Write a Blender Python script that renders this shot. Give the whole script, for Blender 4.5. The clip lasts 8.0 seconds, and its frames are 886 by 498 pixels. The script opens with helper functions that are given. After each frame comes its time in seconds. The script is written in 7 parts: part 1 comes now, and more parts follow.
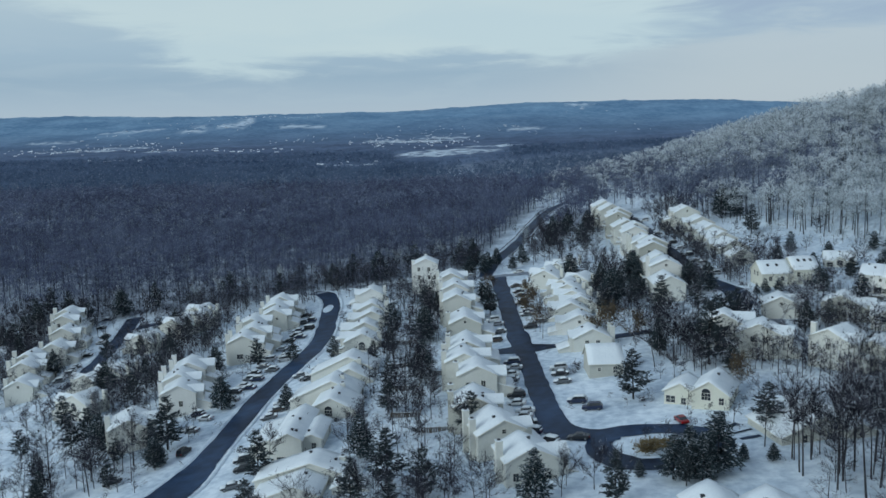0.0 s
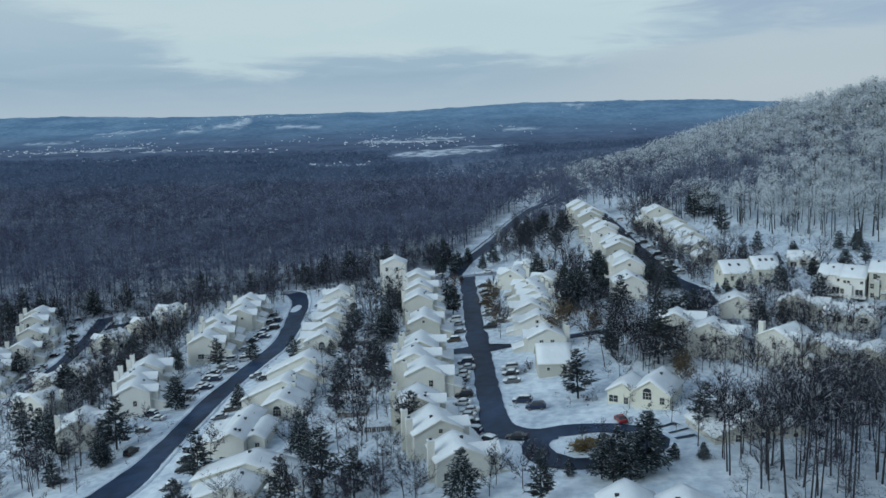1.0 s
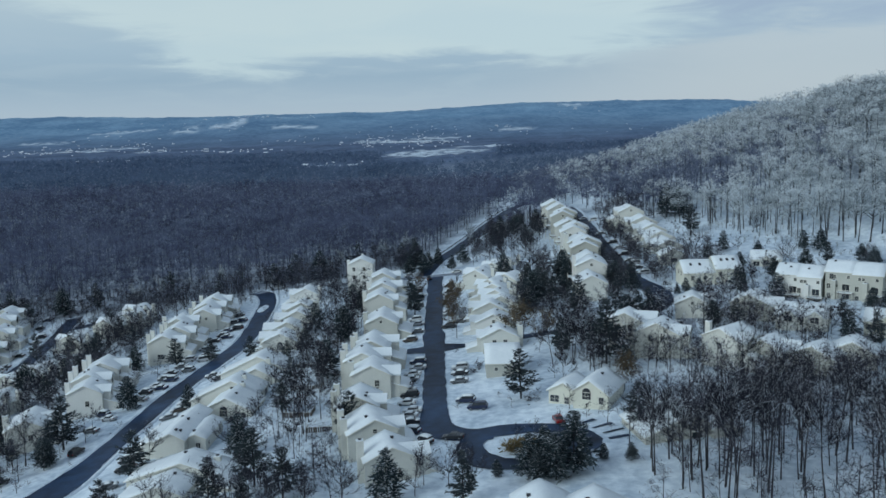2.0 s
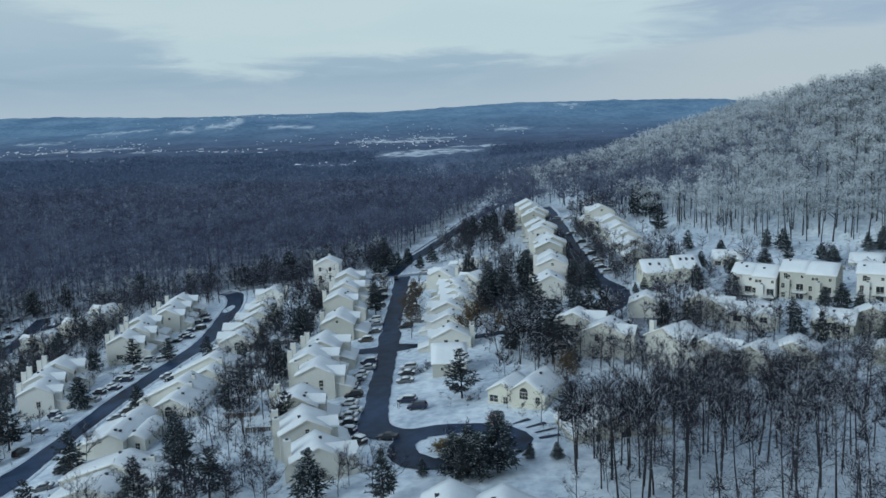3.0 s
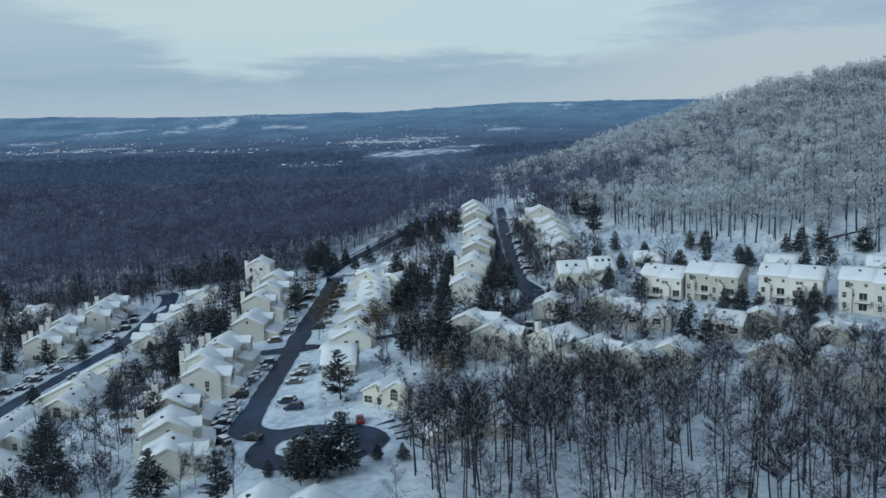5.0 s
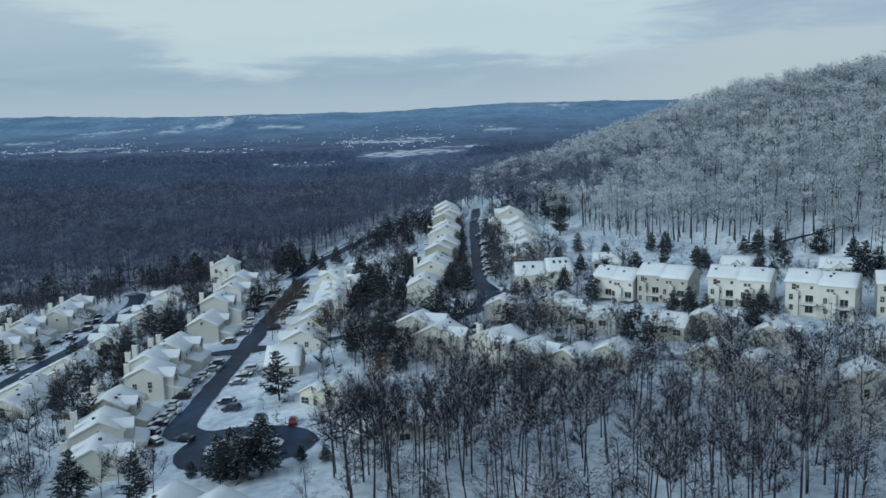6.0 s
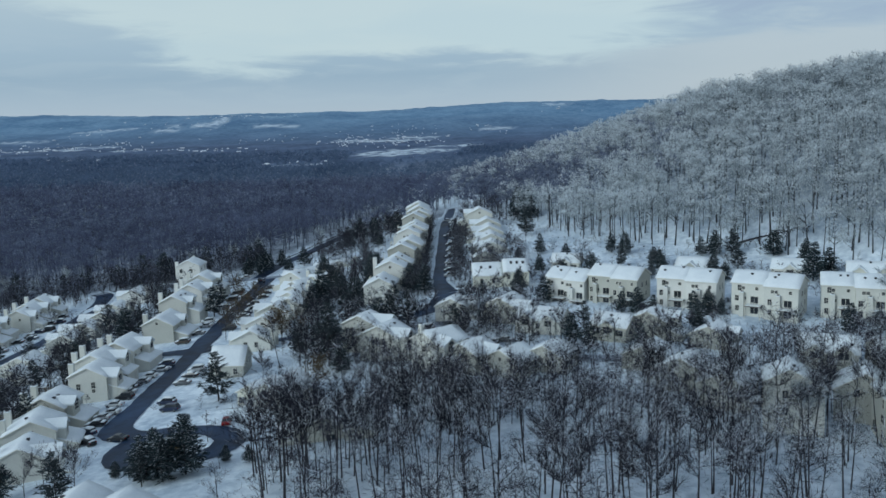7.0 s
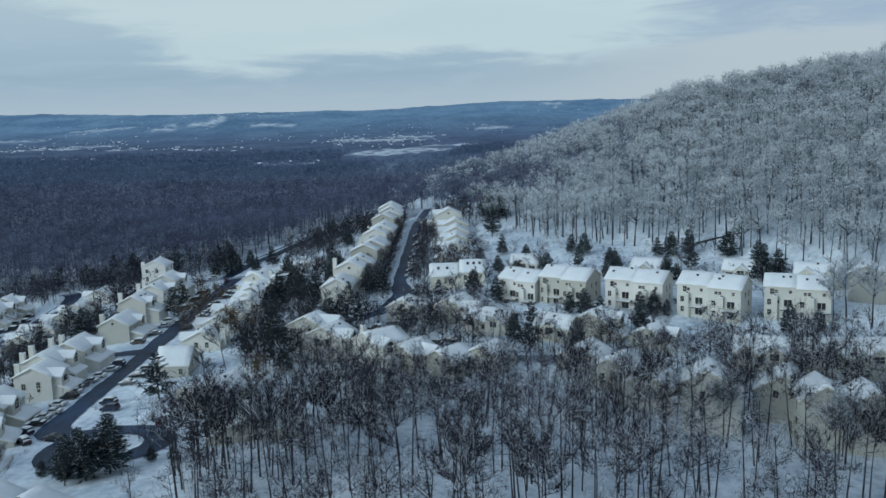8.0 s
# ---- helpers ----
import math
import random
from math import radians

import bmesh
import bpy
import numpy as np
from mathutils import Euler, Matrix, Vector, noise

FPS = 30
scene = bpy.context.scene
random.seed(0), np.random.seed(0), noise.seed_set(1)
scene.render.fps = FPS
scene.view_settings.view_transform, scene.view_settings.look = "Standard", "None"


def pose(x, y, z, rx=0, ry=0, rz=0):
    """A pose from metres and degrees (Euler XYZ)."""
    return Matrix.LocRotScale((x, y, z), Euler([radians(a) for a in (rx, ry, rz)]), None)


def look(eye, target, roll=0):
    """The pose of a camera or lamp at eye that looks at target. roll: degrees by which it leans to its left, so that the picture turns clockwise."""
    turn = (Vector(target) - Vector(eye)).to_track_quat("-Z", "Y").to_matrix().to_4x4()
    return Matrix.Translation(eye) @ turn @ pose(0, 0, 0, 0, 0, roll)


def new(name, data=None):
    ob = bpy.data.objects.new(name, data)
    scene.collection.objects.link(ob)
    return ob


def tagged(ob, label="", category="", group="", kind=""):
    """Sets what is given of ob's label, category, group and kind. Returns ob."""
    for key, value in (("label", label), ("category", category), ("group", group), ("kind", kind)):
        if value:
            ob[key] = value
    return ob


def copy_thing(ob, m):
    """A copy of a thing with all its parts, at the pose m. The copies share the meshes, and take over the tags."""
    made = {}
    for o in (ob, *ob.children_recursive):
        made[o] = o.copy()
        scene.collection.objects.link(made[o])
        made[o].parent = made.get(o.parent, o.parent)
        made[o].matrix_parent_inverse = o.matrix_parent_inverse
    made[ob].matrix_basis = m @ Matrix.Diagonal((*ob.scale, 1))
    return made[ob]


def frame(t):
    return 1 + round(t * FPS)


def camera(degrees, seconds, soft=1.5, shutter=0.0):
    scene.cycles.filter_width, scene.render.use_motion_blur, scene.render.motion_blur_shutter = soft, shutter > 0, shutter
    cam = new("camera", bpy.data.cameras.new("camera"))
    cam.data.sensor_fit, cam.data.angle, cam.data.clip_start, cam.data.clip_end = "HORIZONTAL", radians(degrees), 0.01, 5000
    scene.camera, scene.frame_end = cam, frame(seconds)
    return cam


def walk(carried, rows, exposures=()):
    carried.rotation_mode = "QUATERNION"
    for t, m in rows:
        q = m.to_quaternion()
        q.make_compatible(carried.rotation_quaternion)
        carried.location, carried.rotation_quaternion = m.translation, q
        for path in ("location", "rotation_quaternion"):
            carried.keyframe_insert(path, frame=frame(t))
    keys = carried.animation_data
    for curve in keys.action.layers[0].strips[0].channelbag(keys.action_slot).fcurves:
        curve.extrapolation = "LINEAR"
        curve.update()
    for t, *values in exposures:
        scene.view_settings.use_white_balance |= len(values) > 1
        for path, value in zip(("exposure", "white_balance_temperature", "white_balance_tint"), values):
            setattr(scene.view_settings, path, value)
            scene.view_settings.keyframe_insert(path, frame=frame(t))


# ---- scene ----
cam = camera(54.0, 8.0, soft=1.55)
PATH = [
    (0, (0.871, 0.592, 60.887), (-0.280, 99.563, 46.621), -1.66),
    (0.5, (6.986, 0.616, 60.638), (5.870, 99.589, 46.383), -1.68),
    (1, (13.305, 0.706, 60.382), (12.238, 99.681, 46.139), -1.68),
    (1.5, (19.721, 0.994, 60.118), (18.687, 99.970, 45.884), -1.68),
    (3, (39.567, 1.182, 59.534), (38.602, 100.155, 45.274), -1.79),
    (3.5, (46.498, 1.204, 59.315), (45.518, 100.183, 45.095), -1.76),
    (4, (53.433, 1.257, 59.141), (52.451, 100.235, 44.911), -1.76),
    (4.5, (60.321, 0.937, 59.133), (59.327, 99.912, 44.888), -1.77),
    (6, (81.264, -0.268, 59.348), (80.346, 98.706, 45.093), -1.67),
    (6.5, (88.206, -0.797, 59.609), (87.353, 98.164, 45.251), -1.67),
    (7, (95.316, -1.492, 59.690), (94.497, 97.467, 45.321), -1.61),
    (7.5, (102.365, -2.381, 59.801), (101.608, 96.579, 45.436), -1.55),
    (8, (109.764, -3.496, 60.231), (108.947, 95.447, 45.749), -1.57),
]
walk(cam, [(t, look(eye, target, roll)) for t, eye, target, roll in PATH])

# ---------------------------------------------------------------- light
world = bpy.data.worlds.new("world")
scene.world = world
world.use_nodes = True
wn, wl = world.node_tree.nodes, world.node_tree.links
wn.clear()


def wnode(kind, **settings):
    n = wn.new(kind)
    for key, value in settings.items():
        n.inputs[key].default_value = value
    return n


def wmath(op, a, b=None):
    n = wn.new("ShaderNodeMath")
    n.operation = op
    n.use_clamp = op == "MULTIPLY_ADD"
    for k, v in enumerate((a, b)):
        if v is None:
            continue
        if isinstance(v, (int, float)):
            n.inputs[k].default_value = v
        else:
            wl.new(v, n.inputs[k])
    return n.outputs[0]


def wramp(fac, stops):
    n = wn.new("ShaderNodeValToRGB")
    n.color_ramp.elements[0].position, n.color_ramp.elements[0].color = stops[0][0], (*stops[0][1], 1)
    n.color_ramp.elements[1].position, n.color_ramp.elements[1].color = stops[-1][0], (*stops[-1][1], 1)
    for at, c in stops[1:-1]:
        n.color_ramp.elements.new(at).color = (*c, 1)
    wl.new(fac, n.inputs[0])
    return n.outputs[0]


def wmix(kind, fac, a, b):
    n = wn.new("ShaderNodeMix")
    n.data_type, n.blend_type = "RGBA", kind
    if isinstance(fac, (int, float)):
        n.inputs[0].default_value = fac
    else:
        wl.new(fac, n.inputs[0])
    for k, v in ((6, a), (7, b)):
        if isinstance(v, tuple):
            n.inputs[k].default_value = (*v, 1)
        else:
            wl.new(v, n.inputs[k])
    return n.outputs[2]


SUN_ELEVATION, SUN_AZIMUTH = 24.0, 235.0   # azimuth clockwise from ahead (+y)
sky = wn.new("ShaderNodeTexSky")
sky.sky_type, sky.sun_disc = "NISHITA", False
sky.sun_elevation, sky.sun_rotation = radians(SUN_ELEVATION), radians(SUN_AZIMUTH)
sky_dim = wmix("MULTIPLY", 1.0, sky.outputs[0], (0.09, 0.09, 0.09))
coord = wn.new("ShaderNodeTexCoord")
stretch = wn.new("ShaderNodeMapping")
stretch.inputs["Scale"].default_value = (1.0, 1.0, 5.5)
stretch.inputs["Location"].default_value = (0.35, 0.0, 0.1)
wl.new(coord.outputs["Generated"], stretch.inputs[0])
split = wn.new("ShaderNodeSeparateXYZ")
wl.new(coord.outputs["Generated"], split.inputs[0])
large = wnode("ShaderNodeTexNoise", Scale=3.1, Detail=5.0, Roughness=0.5, Distortion=0.4)
wisps = wnode("ShaderNodeTexNoise", Scale=9.0, Detail=8.0, Roughness=0.6, Distortion=0.8)
for n in (large, wisps):
    wl.new(stretch.outputs[0], n.inputs["Vector"])
height = split.outputs[2]
# cloud deck: grey-blue towards the horizon, a broad thin place in the deck higher up
thin = wmath("ADD", wmath("MULTIPLY", height, 3.2), wmath("MULTIPLY", large.outputs[0], 1.15))
thin = wmath("ADD", thin, wmath("MULTIPLY", wisps.outputs[0], 0.20))
cloud = wramp(wmath("SUBTRACT", thin, 0.36), [
    (0.0, (0.40, 0.52, 0.64)), (0.28, (0.33, 0.45, 0.60)), (0.46, (0.40, 0.53, 0.66)), (0.62, (0.56, 0.68, 0.76)), (0.80, (0.69, 0.77, 0.79)), (1.0, (0.76, 0.82, 0.84))])
low = wramp(height, [(0.0, (0.86, 0.92, 0.94)), (0.035, (0.84, 0.92, 0.96)), (0.10, (0.82, 0.90, 0.97)), (0.22, (0.62, 0.71, 0.82)), (0.45, (0.43, 0.53, 0.66)), (1.0, (0.38, 0.48, 0.63))])
cloud = wmix("MULTIPLY", 1.0, cloud, low)


def wstep(value, a, b):
    n = wn.new("ShaderNodeMapRange")
    n.interpolation_type = "SMOOTHSTEP"
    n.inputs["From Min"].default_value, n.inputs["From Max"].default_value = a, b
    wl.new(value, n.inputs["Value"])
    return n.outputs[0]


# towards the valley: a dark bank over the hills, a bright gap above it, a second bank on the hill's side
east = split.outputs[0]
ragged_z = wmath("ADD", height, wmath("MULTIPLY", wmath("SUBTRACT", large.outputs[0], 0.5), 0.10))
ragged_z = wmath("ADD", ragged_z, wmath("MULTIPLY", wmath("SUBTRACT", wisps.outputs[0], 0.5), 0.07))
ragged_x = wmath("ADD", east, wmath("MULTIPLY", wmath("SUBTRACT", wisps.outputs[0], 0.5), 0.30))
gap_low = wmath("SUBTRACT", ragged_z, wmath("MULTIPLY", wstep(wmath("MULTIPLY", east, -1.0), 0.20, 0.46), 0.06))
gap_sky = wmath("MULTIPLY", wstep(gap_low, 0.060, 0.088), wmath("SUBTRACT", 1.0, wstep(wmath("SUBTRACT", ragged_x, wmath("MULTIPLY", height, 0.9)), 0.07, 0.20)))
bank = wramp(height, [(0.0, (0.450, 0.557, 0.653)), (0.028, (0.387, 0.518, 0.639)), (0.055, (0.310, 0.451, 0.585)), (0.085, (0.360, 0.504, 0.629)), (0.14, (0.450, 0.586, 0.673)), (1.0, (0.450, 0.576, 0.663))])
bank = wmix("MIX", wmath("MULTIPLY", wstep(wisps.outputs[0], 0.42, 0.66), 0.35), bank, (0.414, 0.547, 0.653))
pale = wmath("MULTIPLY", wstep(east, 0.0, 0.34), wmath("SUBTRACT", 1.0, wstep(ragged_z, 0.075, 0.11)))
bank = wmix("MIX", wmath("MULTIPLY", pale, 0.85), bank, (0.482, 0.576, 0.648))
second = wmath("MULTIPLY", wstep(ragged_x, 0.17, 0.36), wstep(wmath("ADD", ragged_z, wmath("MULTIPLY", east, 0.05)), 0.098, 0.135))
bank = wmix("MIX", second, bank, (0.338, 0.451, 0.595))
veil = wmix("MIX", wmath("MULTIPLY", wstep(large.outputs[0], 0.40, 0.62), 0.6), (0.553, 0.696, 0.746), (0.500, 0.658, 0.736))
facing = wmix("MIX", gap_sky, bank, veil)
cloud = wmix("MIX", wmath("MULTIPLY", wmath("SUBTRACT", 1.0, wstep(height, 0.15, 0.30)), wstep(split.outputs[1], 0.1, 0.5)), cloud, facing)
sky_all = wmix("MIX", 0.90, sky_dim, cloud)
back = wn.new("ShaderNodeBackground")
back.inputs[1].default_value = 0.98
wl.new(sky_all, back.inputs[0])
out = wn.new("ShaderNodeOutputWorld")
wl.new(back.outputs[0], out.inputs[0])

sun = new("sun", bpy.data.lights.new("sun", "SUN"))
sun.data.energy, sun.data.angle, sun.data.color = 1.75, radians(35), (0.80, 0.945, 1.0)
sa, se = radians(SUN_AZIMUTH), radians(SUN_ELEVATION)
sun_from = Vector((math.sin(sa) * math.cos(se), math.cos(sa) * math.cos(se), math.sin(se)))
sun.matrix_world = look(sun_from * 300 + Vector((60, 200, 0)), (60, 200, 0))

# ---------------------------------------------------------------- materials


def material(name, dark, light, scale=1.0, rough=0.85, bump=0.0, bump_scale=12.0, metal=0.0, vary=0.0, spec=0.3, laps=0.0, fine=7.0, island=False, span=(0.3, 0.7), thin=0.0):
    """Two scales of grain between two colours, relief, and a shade of its own for each object."""
    m = bpy.data.materials.new(name)
    m.use_nodes = True
    nodes, links = m.node_tree.nodes, m.node_tree.links
    b = nodes["Principled BSDF"]
    b.inputs["Roughness"].default_value = rough
    b.inputs["Metallic"].default_value = metal
    b.inputs["Specular IOR Level"].default_value = spec
    tc = nodes.new("ShaderNodeTexCoord")
    n1, n2 = nodes.new("ShaderNodeTexNoise"), nodes.new("ShaderNodeTexNoise")
    for n, s in ((n1, scale), (n2, scale * fine)):
        n.inputs["Scale"].default_value, n.inputs["Detail"].default_value = s, 4.0
        links.new(tc.outputs["Object"], n.inputs["Vector"])
    add = nodes.new("ShaderNodeMath")
    add.operation = "MULTIPLY_ADD"
    add.inputs[1].default_value = 0.45
    links.new(n2.outputs[0], add.inputs[0])
    half = nodes.new("ShaderNodeMath")
    half.operation = "MULTIPLY"
    half.inputs[1].default_value = 0.55
    links.new(n1.outputs[0], half.inputs[0])
    links.new(half.outputs[0], add.inputs[2])
    ramp = nodes.new("ShaderNodeValToRGB")
    ramp.color_ramp.elements[0].position, ramp.color_ramp.elements[0].color = span[0], (*dark, 1)
    ramp.color_ramp.elements[1].position, ramp.color_ramp.elements[1].color = span[1], (*light, 1)
    links.new(add.outputs[0], ramp.inputs[0])
    colour = ramp.outputs[0]
    if vary:
        info = nodes.new("ShaderNodeNewGeometry" if island else "ShaderNodeObjectInfo")
        rnd = info.outputs["Random Per Island" if island else "Random"]
        span_node = nodes.new("ShaderNodeMapRange")
        span_node.inputs["To Min"].default_value, span_node.inputs["To Max"].default_value = 1 - vary, 1 + vary
        links.new(rnd, span_node.inputs["Value"])
        hue = nodes.new("ShaderNodeHueSaturation")
        links.new(span_node.outputs[0], hue.inputs["Value"])
        links.new(colour, hue.inputs["Color"])
        colour = hue.outputs[0]
    links.new(colour, b.inputs["Base Color"])
    if bump or laps:
        bn = nodes.new("ShaderNodeBump")
        bn.inputs["Strength"].default_value = 0.6
        if laps:
            wave = nodes.new("ShaderNodeTexWave")
            wave.bands_direction, wave.wave_profile = "Z", "SAW"
            wave.inputs["Scale"].default_value = 2 * math.pi / 20 / laps
            links.new(tc.outputs["Object"], wave.inputs["Vector"])
            links.new(wave.outputs[0], bn.inputs["Height"])
            bn.inputs["Distance"].default_value = 0.02
        else:
            n3 = nodes.new("ShaderNodeTexNoise")
            n3.inputs["Scale"].default_value, n3.inputs["Detail"].default_value = bump_scale, 5.0
            links.new(tc.outputs["Object"], n3.inputs["Vector"])
            links.new(n3.outputs[0], bn.inputs["Height"])
            bn.inputs["Distance"].default_value = bump
        links.new(bn.outputs[0], b.inputs["Normal"])
    if thin:     # twigs and needles pass on light from their far side
        pass_on, both = nodes.new("ShaderNodeBsdfTranslucent"), nodes.new("ShaderNodeMixShader")
        links.new(colour, pass_on.inputs["Color"])
        both.inputs[0].default_value = thin
        links.new(b.outputs[0], both.inputs[1])
        links.new(pass_on.outputs[0], both.inputs[2])
        links.new(both.outputs[0], nodes["Material Output"].inputs[0])
    return m


SNOW = material("snow", (0.55, 0.60, 0.67), (0.78, 0.82, 0.86), 0.05, 0.75, 0.25, 0.5, fine=12, spec=0.25)
ROOF_SNOW = material("roof_snow", (0.64, 0.685, 0.71), (0.77, 0.805, 0.815), 0.35, 0.7, 0.04, 2.5, spec=0.25)
BANK_SNOW = material("bank_snow", (0.41, 0.49, 0.57), (0.74, 0.81, 0.86), 0.6, 0.8, 0.1, 3.0)
# lighter blue patches paint the sky's sheen on wet asphalt
ASPHALT = material("wet_asphalt", (0.004, 0.009, 0.022), (0.028, 0.060, 0.122), 0.06, 0.5, 0.01, 30, fine=5, spec=0.14, span=(0.36, 0.66))
SLUSH = material("slushy_asphalt", (0.06, 0.075, 0.10), (0.42, 0.47, 0.54), 0.25, 0.7, 0.03, 4, fine=8)
CREAM = material("cream_siding", (0.55, 0.55, 0.50), (0.65, 0.645, 0.59), 0.3, 0.75, vary=0.05, laps=0.2)
TAN = material("tan_siding", (0.42, 0.42, 0.375), (0.50, 0.495, 0.44), 0.3, 0.75, vary=0.06, laps=0.2)
WHITE = material("white_siding", (0.63, 0.63, 0.59), (0.73, 0.72, 0.68), 0.3, 0.75, vary=0.04, laps=0.2)
YELLOW = material("pale_yellow_siding", (0.56, 0.55, 0.465), (0.64, 0.63, 0.54), 0.3, 0.75, laps=0.2)
TRIM = material("cream_trim", (0.58, 0.56, 0.49), (0.68, 0.66, 0.58), 0.8, 0.6)
SHINGLE = material("shingle", (0.10, 0.10, 0.10), (0.18, 0.17, 0.16), 1.5, 0.9, vary=0.1)
GLASS = material("window_glass", (0.016, 0.02, 0.026), (0.045, 0.052, 0.06), 0.4, 0.08, spec=0.6, vary=0.3)
DOOR = material("painted_door", (0.50, 0.49, 0.45), (0.60, 0.58, 0.53), 0.6, 0.5)
METAL = material("dark_metal", (0.03, 0.03, 0.035), (0.07, 0.07, 0.075), 2.0, 0.5, metal=0.6)
WOOD = material("weathered_wood", (0.075, 0.065, 0.055), (0.16, 0.14, 0.12), 1.2, 0.85, vary=0.1)
# bark blued and paled to paint in the haze over the forest
HAZED_FOREST_BARK = material("forest_bark", (0.030, 0.038, 0.056), (0.085, 0.097, 0.125), 0.2, 0.95)
HILL_BARK = material("hillside_bark", (0.030, 0.034, 0.040), (0.085, 0.09, 0.098), 0.2, 0.95)
BARK = material("bark", (0.020, 0.020, 0.024), (0.062, 0.059, 0.064), 0.8, 0.95, vary=0.25)
TWIG = material("bare_twigs", (0.017, 0.018, 0.026), (0.068, 0.067, 0.088), 0.13, 0.95, vary=0.12, island=True, fine=0.2, span=(0.38, 0.62), thin=0.45)
# forest twigs, bare and snow-dusted, with aerial haze tinted into both
HAZED_FOREST_TWIG = material("forest_twigs", (0.052, 0.063, 0.104), (0.160, 0.184, 0.278), 0.11, 0.95, vary=0.10, island=True, fine=0.12, span=(0.38, 0.62), thin=0.45)
HAZED_FOREST_FROST = material("dusted_forest_twigs", (0.14, 0.165, 0.235), (0.29, 0.335, 0.425), 0.11, 0.95, vary=0.1, island=True, fine=0.12, thin=0.45)
HILL_TWIG = material("hillside_twigs", (0.26, 0.295, 0.31), (0.53, 0.57, 0.585), 0.12, 0.95, vary=0.10, island=True, fine=0.14, span=(0.38, 0.62), thin=0.45)
HILL_FROST = material("snowed_hillside_twigs", (0.57, 0.615, 0.64), (0.78, 0.815, 0.83), 0.12, 0.9, vary=0.08, island=True, fine=0.14, thin=0.45)
DUSTED = material("dusted_twigs", (0.13, 0.145, 0.17), (0.34, 0.36, 0.40), 0.3, 0.9, vary=0.12, island=True, thin=0.45)
FROST = material("snowy_twigs", (0.50, 0.54, 0.60), (0.80, 0.83, 0.86), 0.4, 0.85, vary=0.12, island=True, thin=0.45)
NEEDLE = material("needles", (0.022, 0.036, 0.044), (0.070, 0.098, 0.106), 0.6, 0.85, vary=0.2, island=True, thin=0.45)
PINE = material("pine_needles", (0.025, 0.036, 0.043), (0.080, 0.100, 0.106), 0.6, 0.85, vary=0.2, island=True, thin=0.45)
OAKLEAF = material("dead_leaves", (0.065, 0.052, 0.034), (0.15, 0.11, 0.066), 0.8, 0.9, vary=0.3, island=True)
GRASS = material("dry_grass", (0.11, 0.085, 0.045), (0.22, 0.17, 0.09), 0.8, 0.95, vary=0.3, island=True)
TYRE = material("tyre", (0.015, 0.015, 0.016), (0.03, 0.03, 0.03), 3, 0.9)
RIM = material("rim", (0.25, 0.26, 0.27), (0.4, 0.41, 0.42), 3, 0.35, metal=0.9)
LENS = material("lamp_lens", (0.6, 0.6, 0.58), (0.75, 0.75, 0.72), 3, 0.2)
TAIL = material("tail_lens", (0.25, 0.01, 0.01), (0.4, 0.02, 0.02), 3, 0.25)
# distance haze painted in: bluer and paler than the near twigs
HAZED_FAR_TWIG = material("far_bare_twigs", (0.052, 0.088, 0.146), (0.150, 0.205, 0.300), 0.009, 0.95, fine=6, span=(0.36, 0.64), vary=0.06, island=True, thin=0.45)


